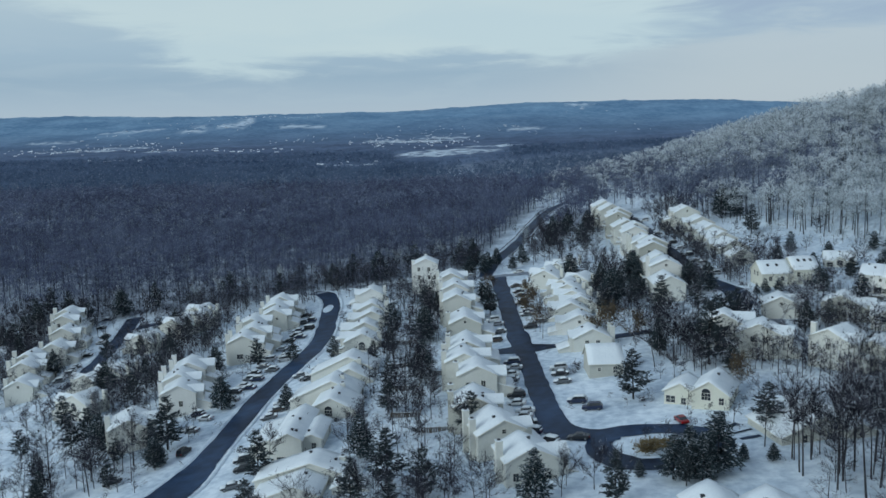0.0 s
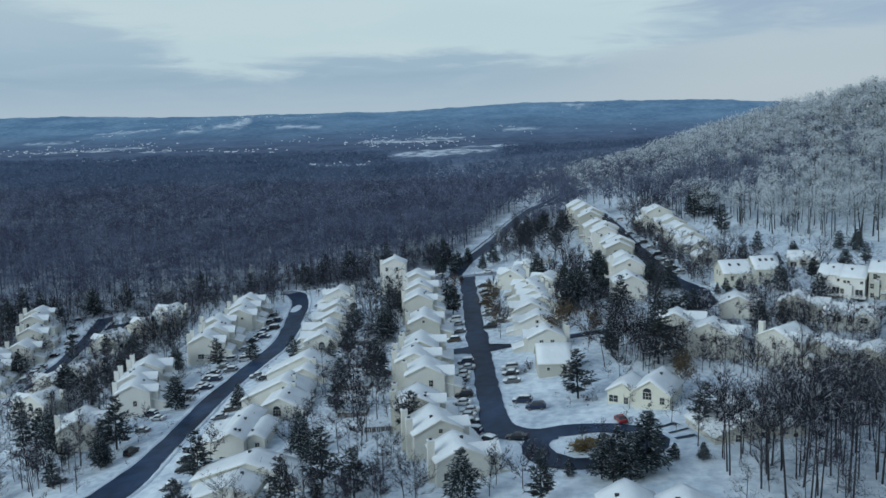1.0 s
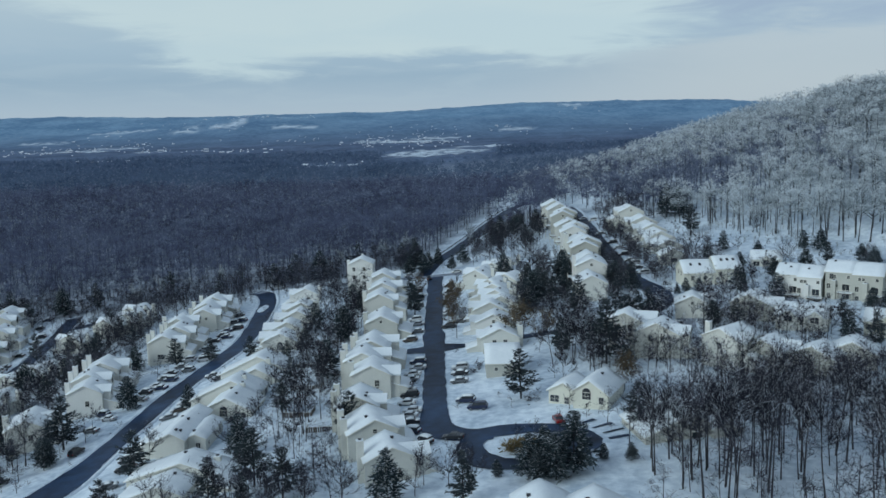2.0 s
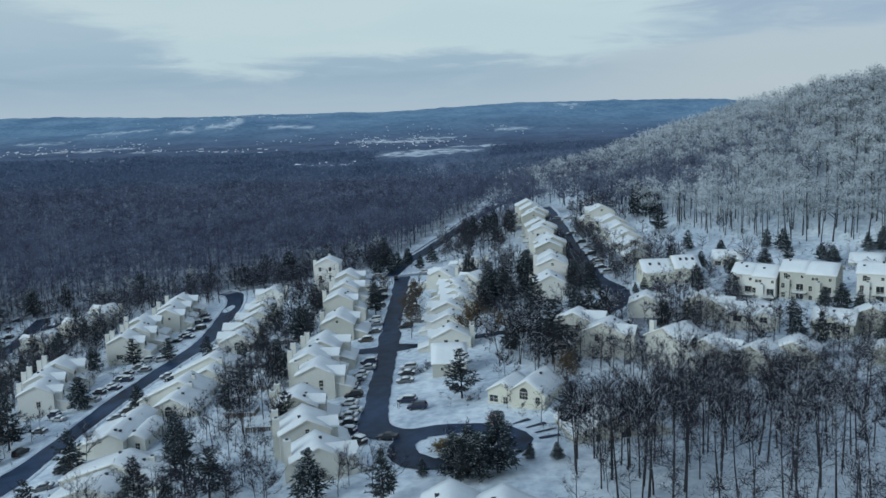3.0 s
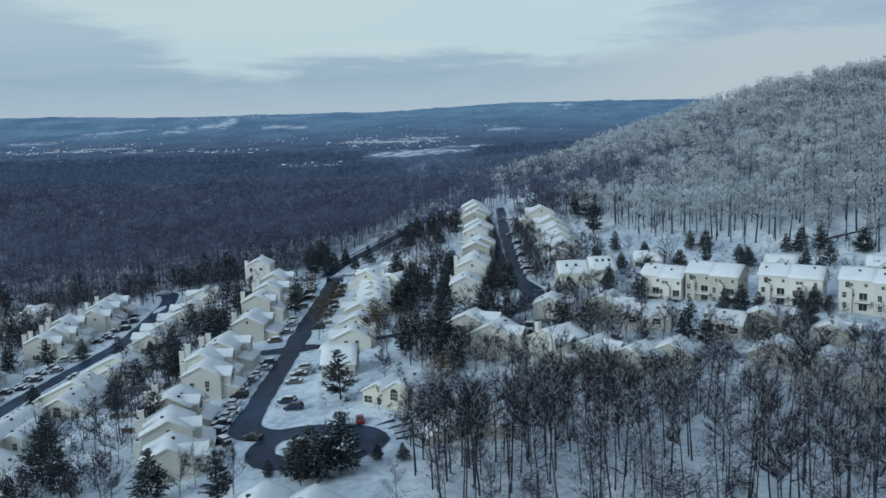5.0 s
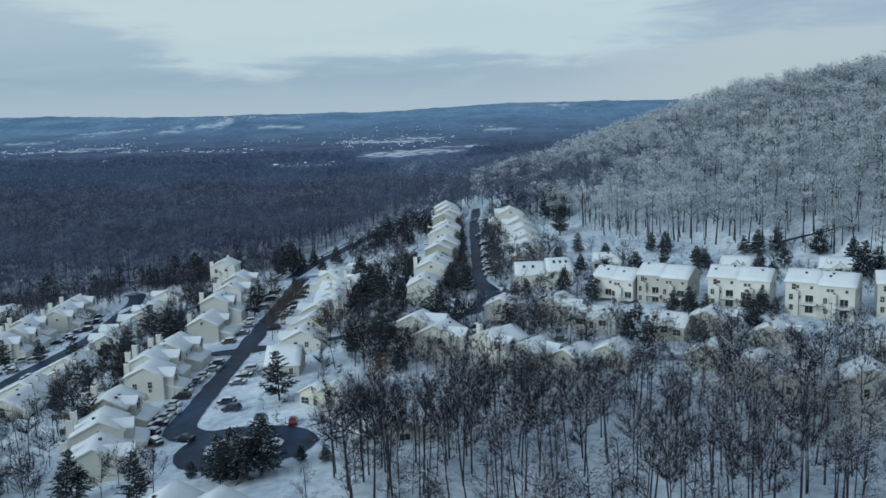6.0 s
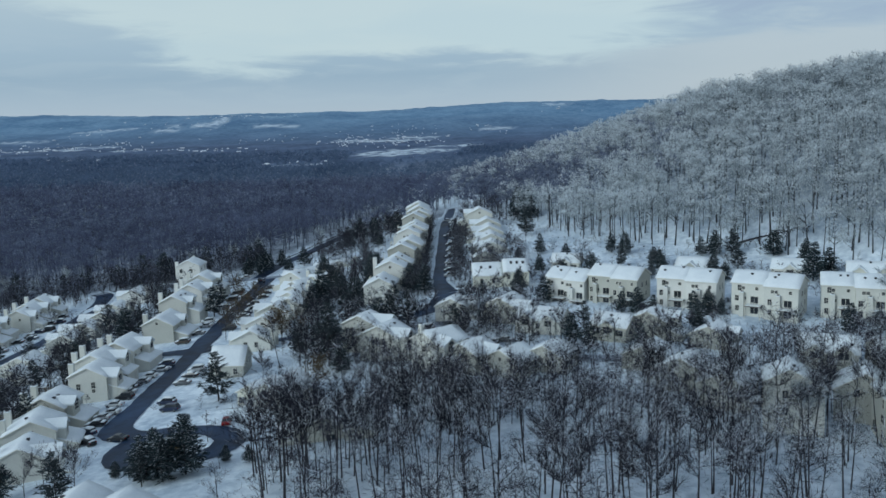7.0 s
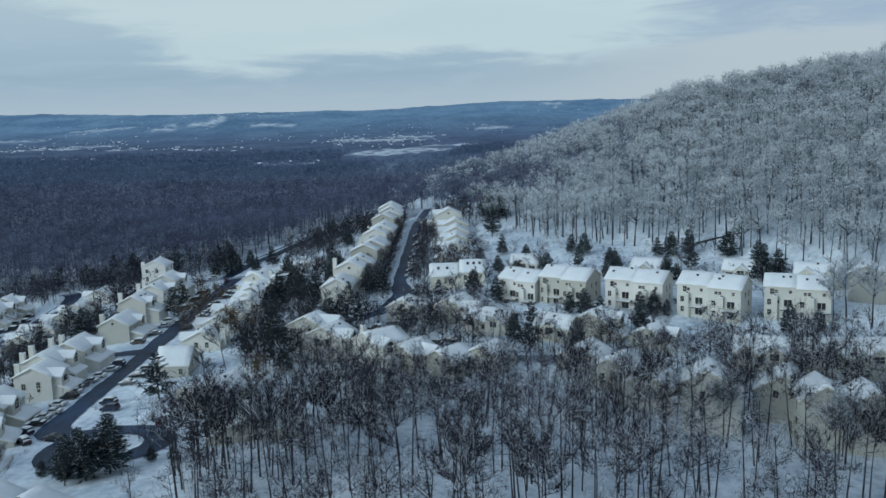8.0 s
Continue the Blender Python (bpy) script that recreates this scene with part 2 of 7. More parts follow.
def ground_material():
    """Snow in the open, fallen leaves, thin snow and painted shade under trees, far woods and snow-dusted far hills
    tinted with painted haze: blended by how wooded and how far the land is.
    """
    m = bpy.data.materials.new("ground")
    m.use_nodes = True
    nodes, links = m.node_tree.nodes, m.node_tree.links
    b = nodes["Principled BSDF"]
    b.inputs["Roughness"].default_value, b.inputs["Specular IOR Level"].default_value = 0.85, 0.15
    tc = nodes.new("ShaderNodeTexCoord")

    def tone(dark, light, scale, fine, lo, hi):
        n1, n2 = nodes.new("ShaderNodeTexNoise"), nodes.new("ShaderNodeTexNoise")
        for n, k in ((n1, scale), (n2, scale * fine)):
            n.inputs["Scale"].default_value, n.inputs["Detail"].default_value = k, 5.0
            links.new(tc.outputs["Object"], n.inputs["Vector"])
        mean = nodes.new("ShaderNodeMix")
        mean.inputs[0].default_value = 0.45
        links.new(n1.outputs[0], mean.inputs[2])
        links.new(n2.outputs[0], mean.inputs[3])
        r = nodes.new("ShaderNodeValToRGB")
        r.color_ramp.elements[0].position, r.color_ramp.elements[0].color = lo, (*dark, 1)
        r.color_ramp.elements[1].position, r.color_ramp.elements[1].color = hi, (*light, 1)
        links.new(mean.outputs[0], r.inputs[0])
        return r.outputs[0]

    def blend(attribute, a, c):
        at = nodes.new("ShaderNodeAttribute")
        at.attribute_name = attribute
        mx = nodes.new("ShaderNodeMix")
        mx.data_type = "RGBA"
        share = at.outputs["Fac"]
        if attribute == "open_field":      # hedges and scrub break the fields up
            nf, rf, mf = nodes.new("ShaderNodeTexNoise"), nodes.new("ShaderNodeMapRange"), nodes.new("ShaderNodeMath")
            nf.inputs["Scale"].default_value, nf.inputs["Detail"].default_value = 0.025, 5.0
            links.new(tc.outputs["Object"], nf.inputs["Vector"])
            rf.inputs["From Min"].default_value, rf.inputs["From Max"].default_value = 0.38, 0.54
            mf.operation = "MULTIPLY"
            links.new(nf.outputs[0], rf.inputs["Value"])
            links.new(rf.outputs[0], mf.inputs[0])
            links.new(share, mf.inputs[1])
            share = mf.outputs[0]
        links.new(share, mx.inputs[0])
        links.new(a, mx.inputs[6])
        links.new(c, mx.inputs[7])
        return mx.outputs[2]

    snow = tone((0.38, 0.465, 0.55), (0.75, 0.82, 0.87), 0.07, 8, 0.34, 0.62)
    # dark tone under trees: fallen leaves plus the trees' shade as colour
    litter_and_shade = tone((0.10, 0.12, 0.15), (0.42, 0.47, 0.53), 0.07, 8, 0.34, 0.66)
    # far and hills hold the blue haze of distance in their colours
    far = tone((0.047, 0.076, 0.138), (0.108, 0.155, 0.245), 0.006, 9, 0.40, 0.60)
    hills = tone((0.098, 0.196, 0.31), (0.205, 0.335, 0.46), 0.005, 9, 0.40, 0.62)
    c = blend("open_field", blend("hills", blend("far", blend("wooded", snow, litter_and_shade), far), hills), snow)
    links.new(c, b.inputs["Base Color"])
    n3 = nodes.new("ShaderNodeTexNoise")
    n3.inputs["Scale"].default_value, n3.inputs["Detail"].default_value = 0.5, 6.0
    links.new(tc.outputs["Object"], n3.inputs["Vector"])
    bump = nodes.new("ShaderNodeBump")
    bump.inputs["Strength"].default_value, bump.inputs["Distance"].default_value = 0.6, 0.35
    links.new(n3.outputs[0], bump.inputs["Height"])
    links.new(bump.outputs[0], b.inputs["Normal"])
    return m


GROUND = ground_material()


def paint(name, r, g, b):
    return material(name, (r * 0.85, g * 0.85, b * 0.85), (r * 1.1, g * 1.1, b * 1.1), 0.8, 0.3, spec=0.5)


PAINTS = {"black": paint("black_paint", 0.012, 0.014, 0.018), "navy": paint("navy_paint", 0.015, 0.025, 0.06), "grey": paint("grey_paint", 0.10, 0.11, 0.12),
          "silver": paint("silver_paint", 0.35, 0.37, 0.39), "white": paint("white_paint", 0.62, 0.63, 0.62), "red": paint("red_paint", 0.22, 0.012, 0.012), "brown": paint("brown_paint", 0.06, 0.045, 0.035)}

# ---------------------------------------------------------------- mesh helpers


def mesh_of(name, verts, faces, mats, index=None, smooth=False):
    me = bpy.data.meshes.new(name)
    me.from_pydata(verts, [], faces)
    for m in mats:
        me.materials.append(m)
    if index is not None:
        me.polygons.foreach_set("material_index", np.asarray(index, dtype=np.int32))
    if smooth:
        me.polygons.foreach_set("use_smooth", np.ones(len(me.polygons), dtype=bool))
    me.update()
    return me


def fast_mesh(name, verts, tris, mats, index=None, smooth=False):
    """A triangle mesh straight from arrays."""
    me = bpy.data.meshes.new(name)
    verts, tris = np.asarray(verts, dtype=np.float32).reshape(-1, 3), np.asarray(tris, dtype=np.int32).reshape(-1, 3)
    me.vertices.add(len(verts))
    me.vertices.foreach_set("co", verts.ravel())
    me.loops.add(tris.size)
    me.loops.foreach_set("vertex_index", tris.ravel())
    me.polygons.add(len(tris))
    me.polygons.foreach_set("loop_start", np.arange(0, tris.size, 3, dtype=np.int32))
    for m in mats:
        me.materials.append(m)
    if index is not None:
        me.polygons.foreach_set("material_index", np.asarray(index, dtype=np.int32))
    me.polygons.foreach_set("use_smooth", np.full(len(tris), smooth))
    me.update(calc_edges=True)
    return me


def part(name, me, parent, m=None, label=""):
    ob = new(name, me)
    ob.parent = parent
    if m is not None:
        ob.matrix_basis = m
    if label:
        ob["label"] = label
    return ob


def bm_mesh(name, bm, mat, smooth=False):
    me = bpy.data.meshes.new(name)
    bm.to_mesh(me)
    bm.free()
    me.materials.append(mat)
    if smooth:
        me.polygons.foreach_set("use_smooth", np.ones(len(me.polygons), dtype=bool))
    return me


def add_box(bm, x0, x1, y0, y1, z0, z1):
    vs = [bm.verts.new((x, y, z)) for z in (z0, z1) for x, y in ((x0, y0), (x1, y0), (x1, y1), (x0, y1))]
    for f in ((0, 3, 2, 1), (4, 5, 6, 7), (0, 1, 5, 4), (1, 2, 6, 5), (2, 3, 7, 6), (3, 0, 4, 7)):
        bm.faces.new([vs[i] for i in f])


def box_mesh(name, mat, *boxes, bevel=0.0):
    bm = bmesh.new()
    for b in boxes:
        add_box(bm, *b)
    if bevel:
        bmesh.ops.bevel(bm, geom=bm.edges[:], offset=bevel, segments=1, affect="EDGES")
    return bm_mesh(name, bm, mat)


def thing(name, x, y, z, label, category, group="", turn=0.0):
    e = new(name)
    e.empty_display_size = 0.5
    e.matrix_basis = pose(x, y, z, 0, 0, turn)
    return tagged(e, label, category, group)


# ---------------------------------------------------------------- the ground
FOOT_Y = (100, 150, 215, 290, 350, 420, 520, 620, 800, 1000, 1500, 3000, 5000)
FOOT_X = (340, 300, 245, 185, 150, 128, 95, 58, 55, 50, -60, -300, -300)


def ease(a, b, t):
    t = np.clip((t - a) / (b - a), 0, 1)
    return t * t * (3 - 2 * t)


def ground_z(x, y):
    """The lie of the land: a village on a slope, a wooded hill along its upper side, a plain and far hills."""
    x, y = np.asarray(x, dtype=float), np.asarray(y, dtype=float)
    cx, cy = np.clip(x, -170, 230) / 100, (np.clip(y, 90, 430) - 250) / 100
    v = -6.42 + 11.38 * cx + 0.61 * cy - 2.81 * cx**2 - 0.70 * cx * cy + 0.84 * cy**2 + 0.47 * cx**3 + 2.65 * cx**2 * cy
    v = v + np.minimum(0, x + 170) * 0.02 - 1.6 * np.exp(-(((x - 183) / 45) ** 2 + ((y - 222) / 18) ** 2))
    plain = -13 + 20 * ease(1800, 3200, y) + 45 * ease(2900, 3700, y)
    z = v + (plain - v) * ease(420, 1100, y + np.maximum(0, -x) * 0.6)
    u = np.maximum(0, 0.8 * (x - np.interp(y, FOOT_Y, FOOT_X)))
    z = z + (32 * (1 - np.exp(-u / 250)) + 0.12 * u) * np.clip(1.72 - 0.0015 * y, 0.45, 1.25) * (1 - ease(1200, 2600, y)) * ease(0, 30, u)
    roll = np.sin(x / 410 + 0.6) * 0.30 + np.sin(x / 173 + y / 700) * 0.16 + np.sin(x / 71 + 2.0) * 0.05
    ridge = ease(3500, 4450, y) * (62 + 22 * roll + 14 * np.sin(x / 900 + 1.2) + 0.020 * np.clip(-x, 0, 2600))
    knoll = 42 * np.exp(-(((x + 880) / 360) ** 2 + ((y - 3750) / 260) ** 2)) + 26 * np.exp(-(((x - 150) / 420) ** 2 + ((y - 3600) / 220) ** 2))
    far_rise = 26 * ease(3500, 4450, y) * np.exp(-(((x - 1000) / 800) ** 2))
    return z + ridge + knoll + far_rise


def gz(x, y):
    return float(ground_z(x, y))


def build_ground():
    ys = [-900, -500, -250, -120, -40, 20, 60]
    while ys[-1] < 4940:
        ys.append(ys[-1] + max(3.0, (ys[-1] - 330) * 0.022))
    ys = np.array(ys)
    cs = np.linspace(-1, 1, 211)
    half = 330 + 0.75 * np.maximum(ys, 0)
    centre = np.interp(ys, (0, 600, 5000), (60, 60, 0))
    X = centre[:, None] + half[:, None] * cs[None]
    Y = np.repeat(ys[:, None], len(cs), 1)
    Z = ground_z(X, Y)
    rng = np.random.default_rng(5)
    Z = Z + np.where(Y > 1300, rng.normal(0, 1, Z.shape) * np.interp(Y, (1300, 2500, 5000), (1.0, 1.5, 2.0)), 0)
    Z = Z + np.where(Y < 380, rng.normal(0, 0.03, Z.shape), 0)
    nr, nc = Z.shape
    k = np.arange(nr * nc).reshape(nr, nc)
    quads = np.stack([k[:-1, :-1], k[:-1, 1:], k[1:, 1:], k[1:, :-1]], -1).reshape(-1, 4)
    tris = np.concatenate([quads[:, [0, 1, 2]], quads[:, [0, 2, 3]]])
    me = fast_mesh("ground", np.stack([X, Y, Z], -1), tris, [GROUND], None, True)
    hill = X - np.interp(Y, FOOT_Y, FOOT_X)
    edge_y = np.interp(X, (-300, -180, -110, -60, -30, 0, 40, 70, 110), (378, 374, 366, 378, 378, 384, 394, 470, 470))
    # wooded: how far the ground takes the shade painted under trees
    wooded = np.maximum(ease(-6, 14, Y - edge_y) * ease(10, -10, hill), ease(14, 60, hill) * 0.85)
    # grove: snow tinted darker in place of the trees' shade
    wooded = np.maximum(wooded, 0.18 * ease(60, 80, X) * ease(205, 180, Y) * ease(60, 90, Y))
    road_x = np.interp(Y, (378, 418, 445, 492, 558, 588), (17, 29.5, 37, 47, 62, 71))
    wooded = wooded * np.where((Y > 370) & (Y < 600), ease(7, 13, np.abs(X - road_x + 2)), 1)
    # share of the haze-tinted tones, growing with distance
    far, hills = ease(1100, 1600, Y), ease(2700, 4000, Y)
    spread = np.zeros_like(X)
    for fx, fy, rx, ry in FIELDS:
        q = ((X - fx) / rx) ** 2 + ((Y - fy) / ry) ** 2
        spread = np.maximum(spread, ease(1.25, 0.75, q))
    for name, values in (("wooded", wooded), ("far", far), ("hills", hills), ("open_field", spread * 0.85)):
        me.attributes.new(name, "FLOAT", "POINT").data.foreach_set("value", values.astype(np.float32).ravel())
    return tagged(new("ground", me), "snow-covered sloping ground below wooded hills", "ground", kind="structure")


FIELDS = ((-5, 2080, 120, 190), (-205, 1668, 46, 30), (-165, 1700, 26, 22), (-880, 3560, 60, 34), (-850, 3640, 28, 110), (-1022, 3530, 80, 40), (-1319, 3648, 130, 40), (-735, 4030, 110, 60), (283, 3277, 80, 30), (630, 4164, 70, 60), (-600, 3560, 90, 40), (120, 2400, 90, 40), (-1500, 3300, 90, 40), (-1203, 2837, 130, 50), (-1110, 3010, 90, 30), (-892, 2667, 44, 16), (-100, 2908, 150, 60), (-234, 2980, 70, 30), (-20, 3040, 90, 30), (-543, 2487, 50, 14))
build_ground()

# ---------------------------------------------------------------- roads


def dense(points, step=2.5):
    """Evenly spaced points along a smooth line through the given ones."""
    p = [Vector((*q[:2], q[2] if len(q) > 2 else 0)) for q in points]
    p = [p[0] * 2 - p[1]] + p + [p[-1] * 2 - p[-2]]
    outp = []
    for a, b, c, d in zip(p, p[1:], p[2:], p[3:]):
        n = max(1, int((c - b).length / step))
        for k in range(n):
            t = k / n
            outp.append(0.5 * ((2 * b) + (c - a) * t + (2 * a - 5 * b + 4 * c - d) * t * t + (3 * b - a - 3 * c + d) * t**3))
    outp.append(p[-2])
    return outp


def ribbon(name, points, width, mat, lift, label, kind="structure", across=4):
    """A strip laid on the ground; a point's third number widens it there."""
    line = dense(points)
    verts, faces, rng = [], [], random.Random(len(points) * 7 + int(width * 10))
    for i, q in enumerate(line):
        d = (line[min(i + 1, len(line) - 1)] - line[max(i - 1, 0)]).to_2d().normalized()
        side = Vector((-d.y, d.x))
        w = width + q.z + rng.uniform(-0.35, 0.35) + 1.3 * noise.noise((q.x * 0.11, q.y * 0.11, width)) + 0.7 * noise.noise((q.x * 0.4, q.y * 0.4, width))
        for k in range(across + 1):
            s = (k / across - 0.5) * w
            x, y = q.x + side.x * s, q.y + side.y * s
            verts.append((x, y, gz(x, y) + lift))
    for i in range(len(line) - 1):
        for k in range(across):
            a = i * (across + 1) + k
            faces.append((a + 1, a, a + across + 1, a + across + 2))
    return tagged(new(name, mesh_of(name, verts, faces, [mat], smooth=True)), label, name.split("_")[-1], kind=kind)


def snow_bank(points, offset, seed, height=0.5, width=1.5):
    """A ploughed ridge of snow along one edge of a road."""
    rng = random.Random(seed)
    line = dense(points, 1.6)
    verts, faces = [], []
    for i, q in enumerate(line):
        d = (line[min(i + 1, len(line) - 1)] - line[max(i - 1, 0)]).to_2d().normalized()
        side = Vector((-d.y, d.x))
        h = height * rng.uniform(0.35, 1.3) * (0.15 if i in (0, len(line) - 1) else 1)
        for s, k in ((-0.5, -0.4), (-0.25, 0.6), (0.05, 1.0), (0.3, 0.55), (0.5, -0.4)):
            o = offset + q.z * (0.5 if offset > 0 else -0.5) + s * width * (0.8 + 0.5 * noise.noise((q.x * 0.2, q.y * 0.2, offset))) + rng.uniform(-0.2, 0.2)
            x, y = q.x + side.x * o, q.y + side.y * o
            verts.append((x, y, gz(x, y) + 0.1 + h * k))
    for i in range(len(line) - 1):
        for k in range(4):
            a = i * 5 + k
            faces.append((a + 1, a, a + 5, a + 6))
    return tagged(new("snow_bank", mesh_of("snow_bank", verts, faces, [BANK_SNOW], smooth=True)), "ploughed ridge of snow along a road edge", "snow bank", kind="structure")


def disc(name, cx, cy, rx, ry, mat, lift, label, dome=0.0):
    verts, faces = [(cx, cy, gz(cx, cy) + lift + dome)], []
    rings, n = 5, 28
    rng = random.Random(int(cx * 3 + cy))
    wob = [rng.uniform(0.93, 1.07) for _ in range(n)]
    for r in range(1, rings + 1):
        for k in range(n):
            a, f = 2 * math.pi * k / n, r / rings * wob[k]
            x, y = cx + rx * f * math.cos(a), cy + ry * f * math.sin(a)
            verts.append((x, y, gz(x, y) + lift + dome * (1 - (r / rings) ** 2)))
    for k in range(n):
        faces.append((0, 1 + k, 1 + (k + 1) % n))
        for r in range(rings - 1):
            a, b = 1 + r * n + k, 1 + r * n + (k + 1) % n
            faces.append((a, a + n, b + n, b))
    return tagged(new(name, mesh_of(name, verts, faces, [mat], smooth=True)), label, name.split("_")[-1], kind="structure")


STREET_A = [(-74, 152, 8), (-66, 164, 7), (-60.5, 176, 4.5), (-58, 189, 1.5), (-57, 199), (-55.5, 217), (-54.5, 232), (-52.5, 246), (-49.7, 261), (-46.5, 278), (-45.2, 295), (-46.5, 317), (-48.3, 340), (-50, 352), (-54, 366), (-60, 373)]
STREET_B = [(19.3, 358), (19.1, 345), (19.6, 310), (19.6, 280), (20.1, 256, 0.6), (20.8, 232), (20.9, 211), (21.3, 195), (21.4, 184), (22.5, 177, 1), (27, 172.5, 1), (34, 170.5)]
CUL = [(29, 172), (38, 172.3), (45.5, 170.5), (50.3, 165, 1.0), (50.2, 159.5, 1.0), (46, 155.2), (40.5, 154), (34, 154.6), (29.6, 159.5), (28.6, 166), (31, 171)]
CROSS_LEFT = [(21, 245, 6), (17.5, 245.2, 3.5), (13, 245.6, 1), (6, 246.4), (2, 247)]
CROSS_RIGHT = [(19.5, 245, 6), (23, 244.8, 3.5), (28, 244.3, 0.5), (34, 244), (47, 246), (60, 248.5), (72, 251), (84, 258, 1.5), (91, 268, 3.5), (94, 285, 3)]
TOP_ROAD = [(-24, 366), (0, 361), (14, 358.5), (24, 357), (34, 355), (41, 352)]
FAR_ROAD = [(14, 360), (17, 378), (22, 396), (29.5, 418), (37, 445), (47, 492), (62, 558), (71, 588), (82, 606), (96, 613), (116, 614)]
STREET_C = [(94, 285, 3), (91.6, 300, 1), (91.3, 325), (91.6, 350), (92.0, 375), (92.5, 400), (93.5, 440), (95.5, 480), (97, 520)]
STREET_L = [(-131, 286), (-132, 300), (-132, 314), (-134, 334), (-136, 352), (-139, 372)]
STREET_LX = [(-136, 354), (-124, 356), (-112, 364)]
LANE_E = [(93.5, 280), (96, 262), (92, 243), (88, 228), (100, 213), (120, 204), (145, 196), (170, 177), (200, 168), (230, 162)]

ribbon("road", STREET_A, 7.0, ASPHALT, 0.14, "dark wet asphalt street cleared of snow")
ribbon("road", STREET_B, 6.0, ASPHALT, 0.145, "dark wet asphalt street between townhouses")
ribbon("road", CUL, 5.5, ASPHALT, 0.15, "dark asphalt loop round a snowy turning island")
ribbon("road", CROSS_LEFT, 4.0, ASPHALT, 0.152, "short asphalt side lane")
ribbon("road", CROSS_RIGHT, 4.6, ASPHALT, 0.154, "dark cleared lane climbing between trees")
ribbon("road", TOP_ROAD, 5.0, SLUSH, 0.156, "slushy cross street below the woods")
ribbon("road", FAR_ROAD, 6.5, ASPHALT, 0.16, "asphalt road climbing through the woods")
ribbon("road", STREET_C, 4.4, ASPHALT, 0.162, "dark asphalt street below the hill")
ribbon("road", STREET_L, 6.5, ASPHALT, 0.15, "dark asphalt street between townhouses")
ribbon("road", STREET_LX, 5.5, ASPHALT, 0.155, "dark asphalt side street")
ribbon("road", LANE_E, 5.0, SLUSH, 0.15, "slushy lane half hidden by trees")
ribbon("road", [(-60, 371), (-45, 375), (-30, 371), (-24, 366)], 4.5, SLUSH, 0.158, "slushy back lane at the wood's edge")
for q0, q1 in (((50.6, 171.2), (54.6, 173.4)), ((53.4, 168.4), (57.6, 170.4)), ((54.9, 165.2), (59.2, 166.8)), ((55.4, 162.0), (59.6, 163.0))):
    ribbon("road", [q0, q1], 1.1, ASPHALT, 0.15, "strip of bare asphalt in a snowy parking bay")
disc("turning_island", 37.0, 163, 5.1, 5.0, BANK_SNOW, 0.2, "round snow-covered turning island with dry grass", 0.4)
disc("turning_island", -49.3, 338.5, 2.0, 6.0, BANK_SNOW, 0.2, "narrow snow-covered island at the street's end", 0.4)
for n, (road_line, w) in enumerate(((STREET_A, 7.0), (STREET_C, 5.4), (STREET_L, 6.5), (FAR_ROAD, 6.5), (CROSS_RIGHT[2:], 4.6))):
    snow_bank(road_line, w / 2 + 0.7, n * 2, 0.3, 1.7)
    snow_bank(road_line, -w / 2 - 0.7, n * 2 + 1, 0.3, 1.7)
# guard rails of the road through the woods
for side in (-4.6, 4.6):
    line = dense(FAR_ROAD[2:8], 4.0)
    rail = thing("guard_rail", line[0].x, line[0].y, gz(line[0].x, line[0].y), "weathered guard rail beside the road in the woods", "guard rail")
    bm, posts = bmesh.new(), []
    prev = None
    for i in range(len(line)):
        d = (line[min(i + 1, len(line) - 1)] - line[max(i - 1, 0)]).to_2d().normalized()
        x, y = line[i].x - d.y * side, line[i].y + d.x * side
        p = Vector((x - line[0].x, y - line[0].y, gz(x, y) - gz(line[0].x, line[0].y)))
        row = [bm.verts.new(p + Vector((ox, 0, oz))) for ox, oz in ((-0.06, 0.45), (0.06, 0.45), (0.06, 0.85), (-0.06, 0.85))]
        if prev:
            for k in range(4):
                bm.faces.new((prev[k], prev[(k + 1) % 4], row[(k + 1) % 4], row[k]))
        prev = row
        posts.append(p)
    part("rail", bm_mesh("rail", bm, METAL), rail)
    post_me = box_mesh("post", WOOD, (-0.08, 0.08, -0.08, 0.08, -0.3, 0.8))
    for p in posts[::2]:
        part("post", post_me, rail, Matrix.Translation(p))

# ---------------------------------------------------------------- windows, doors


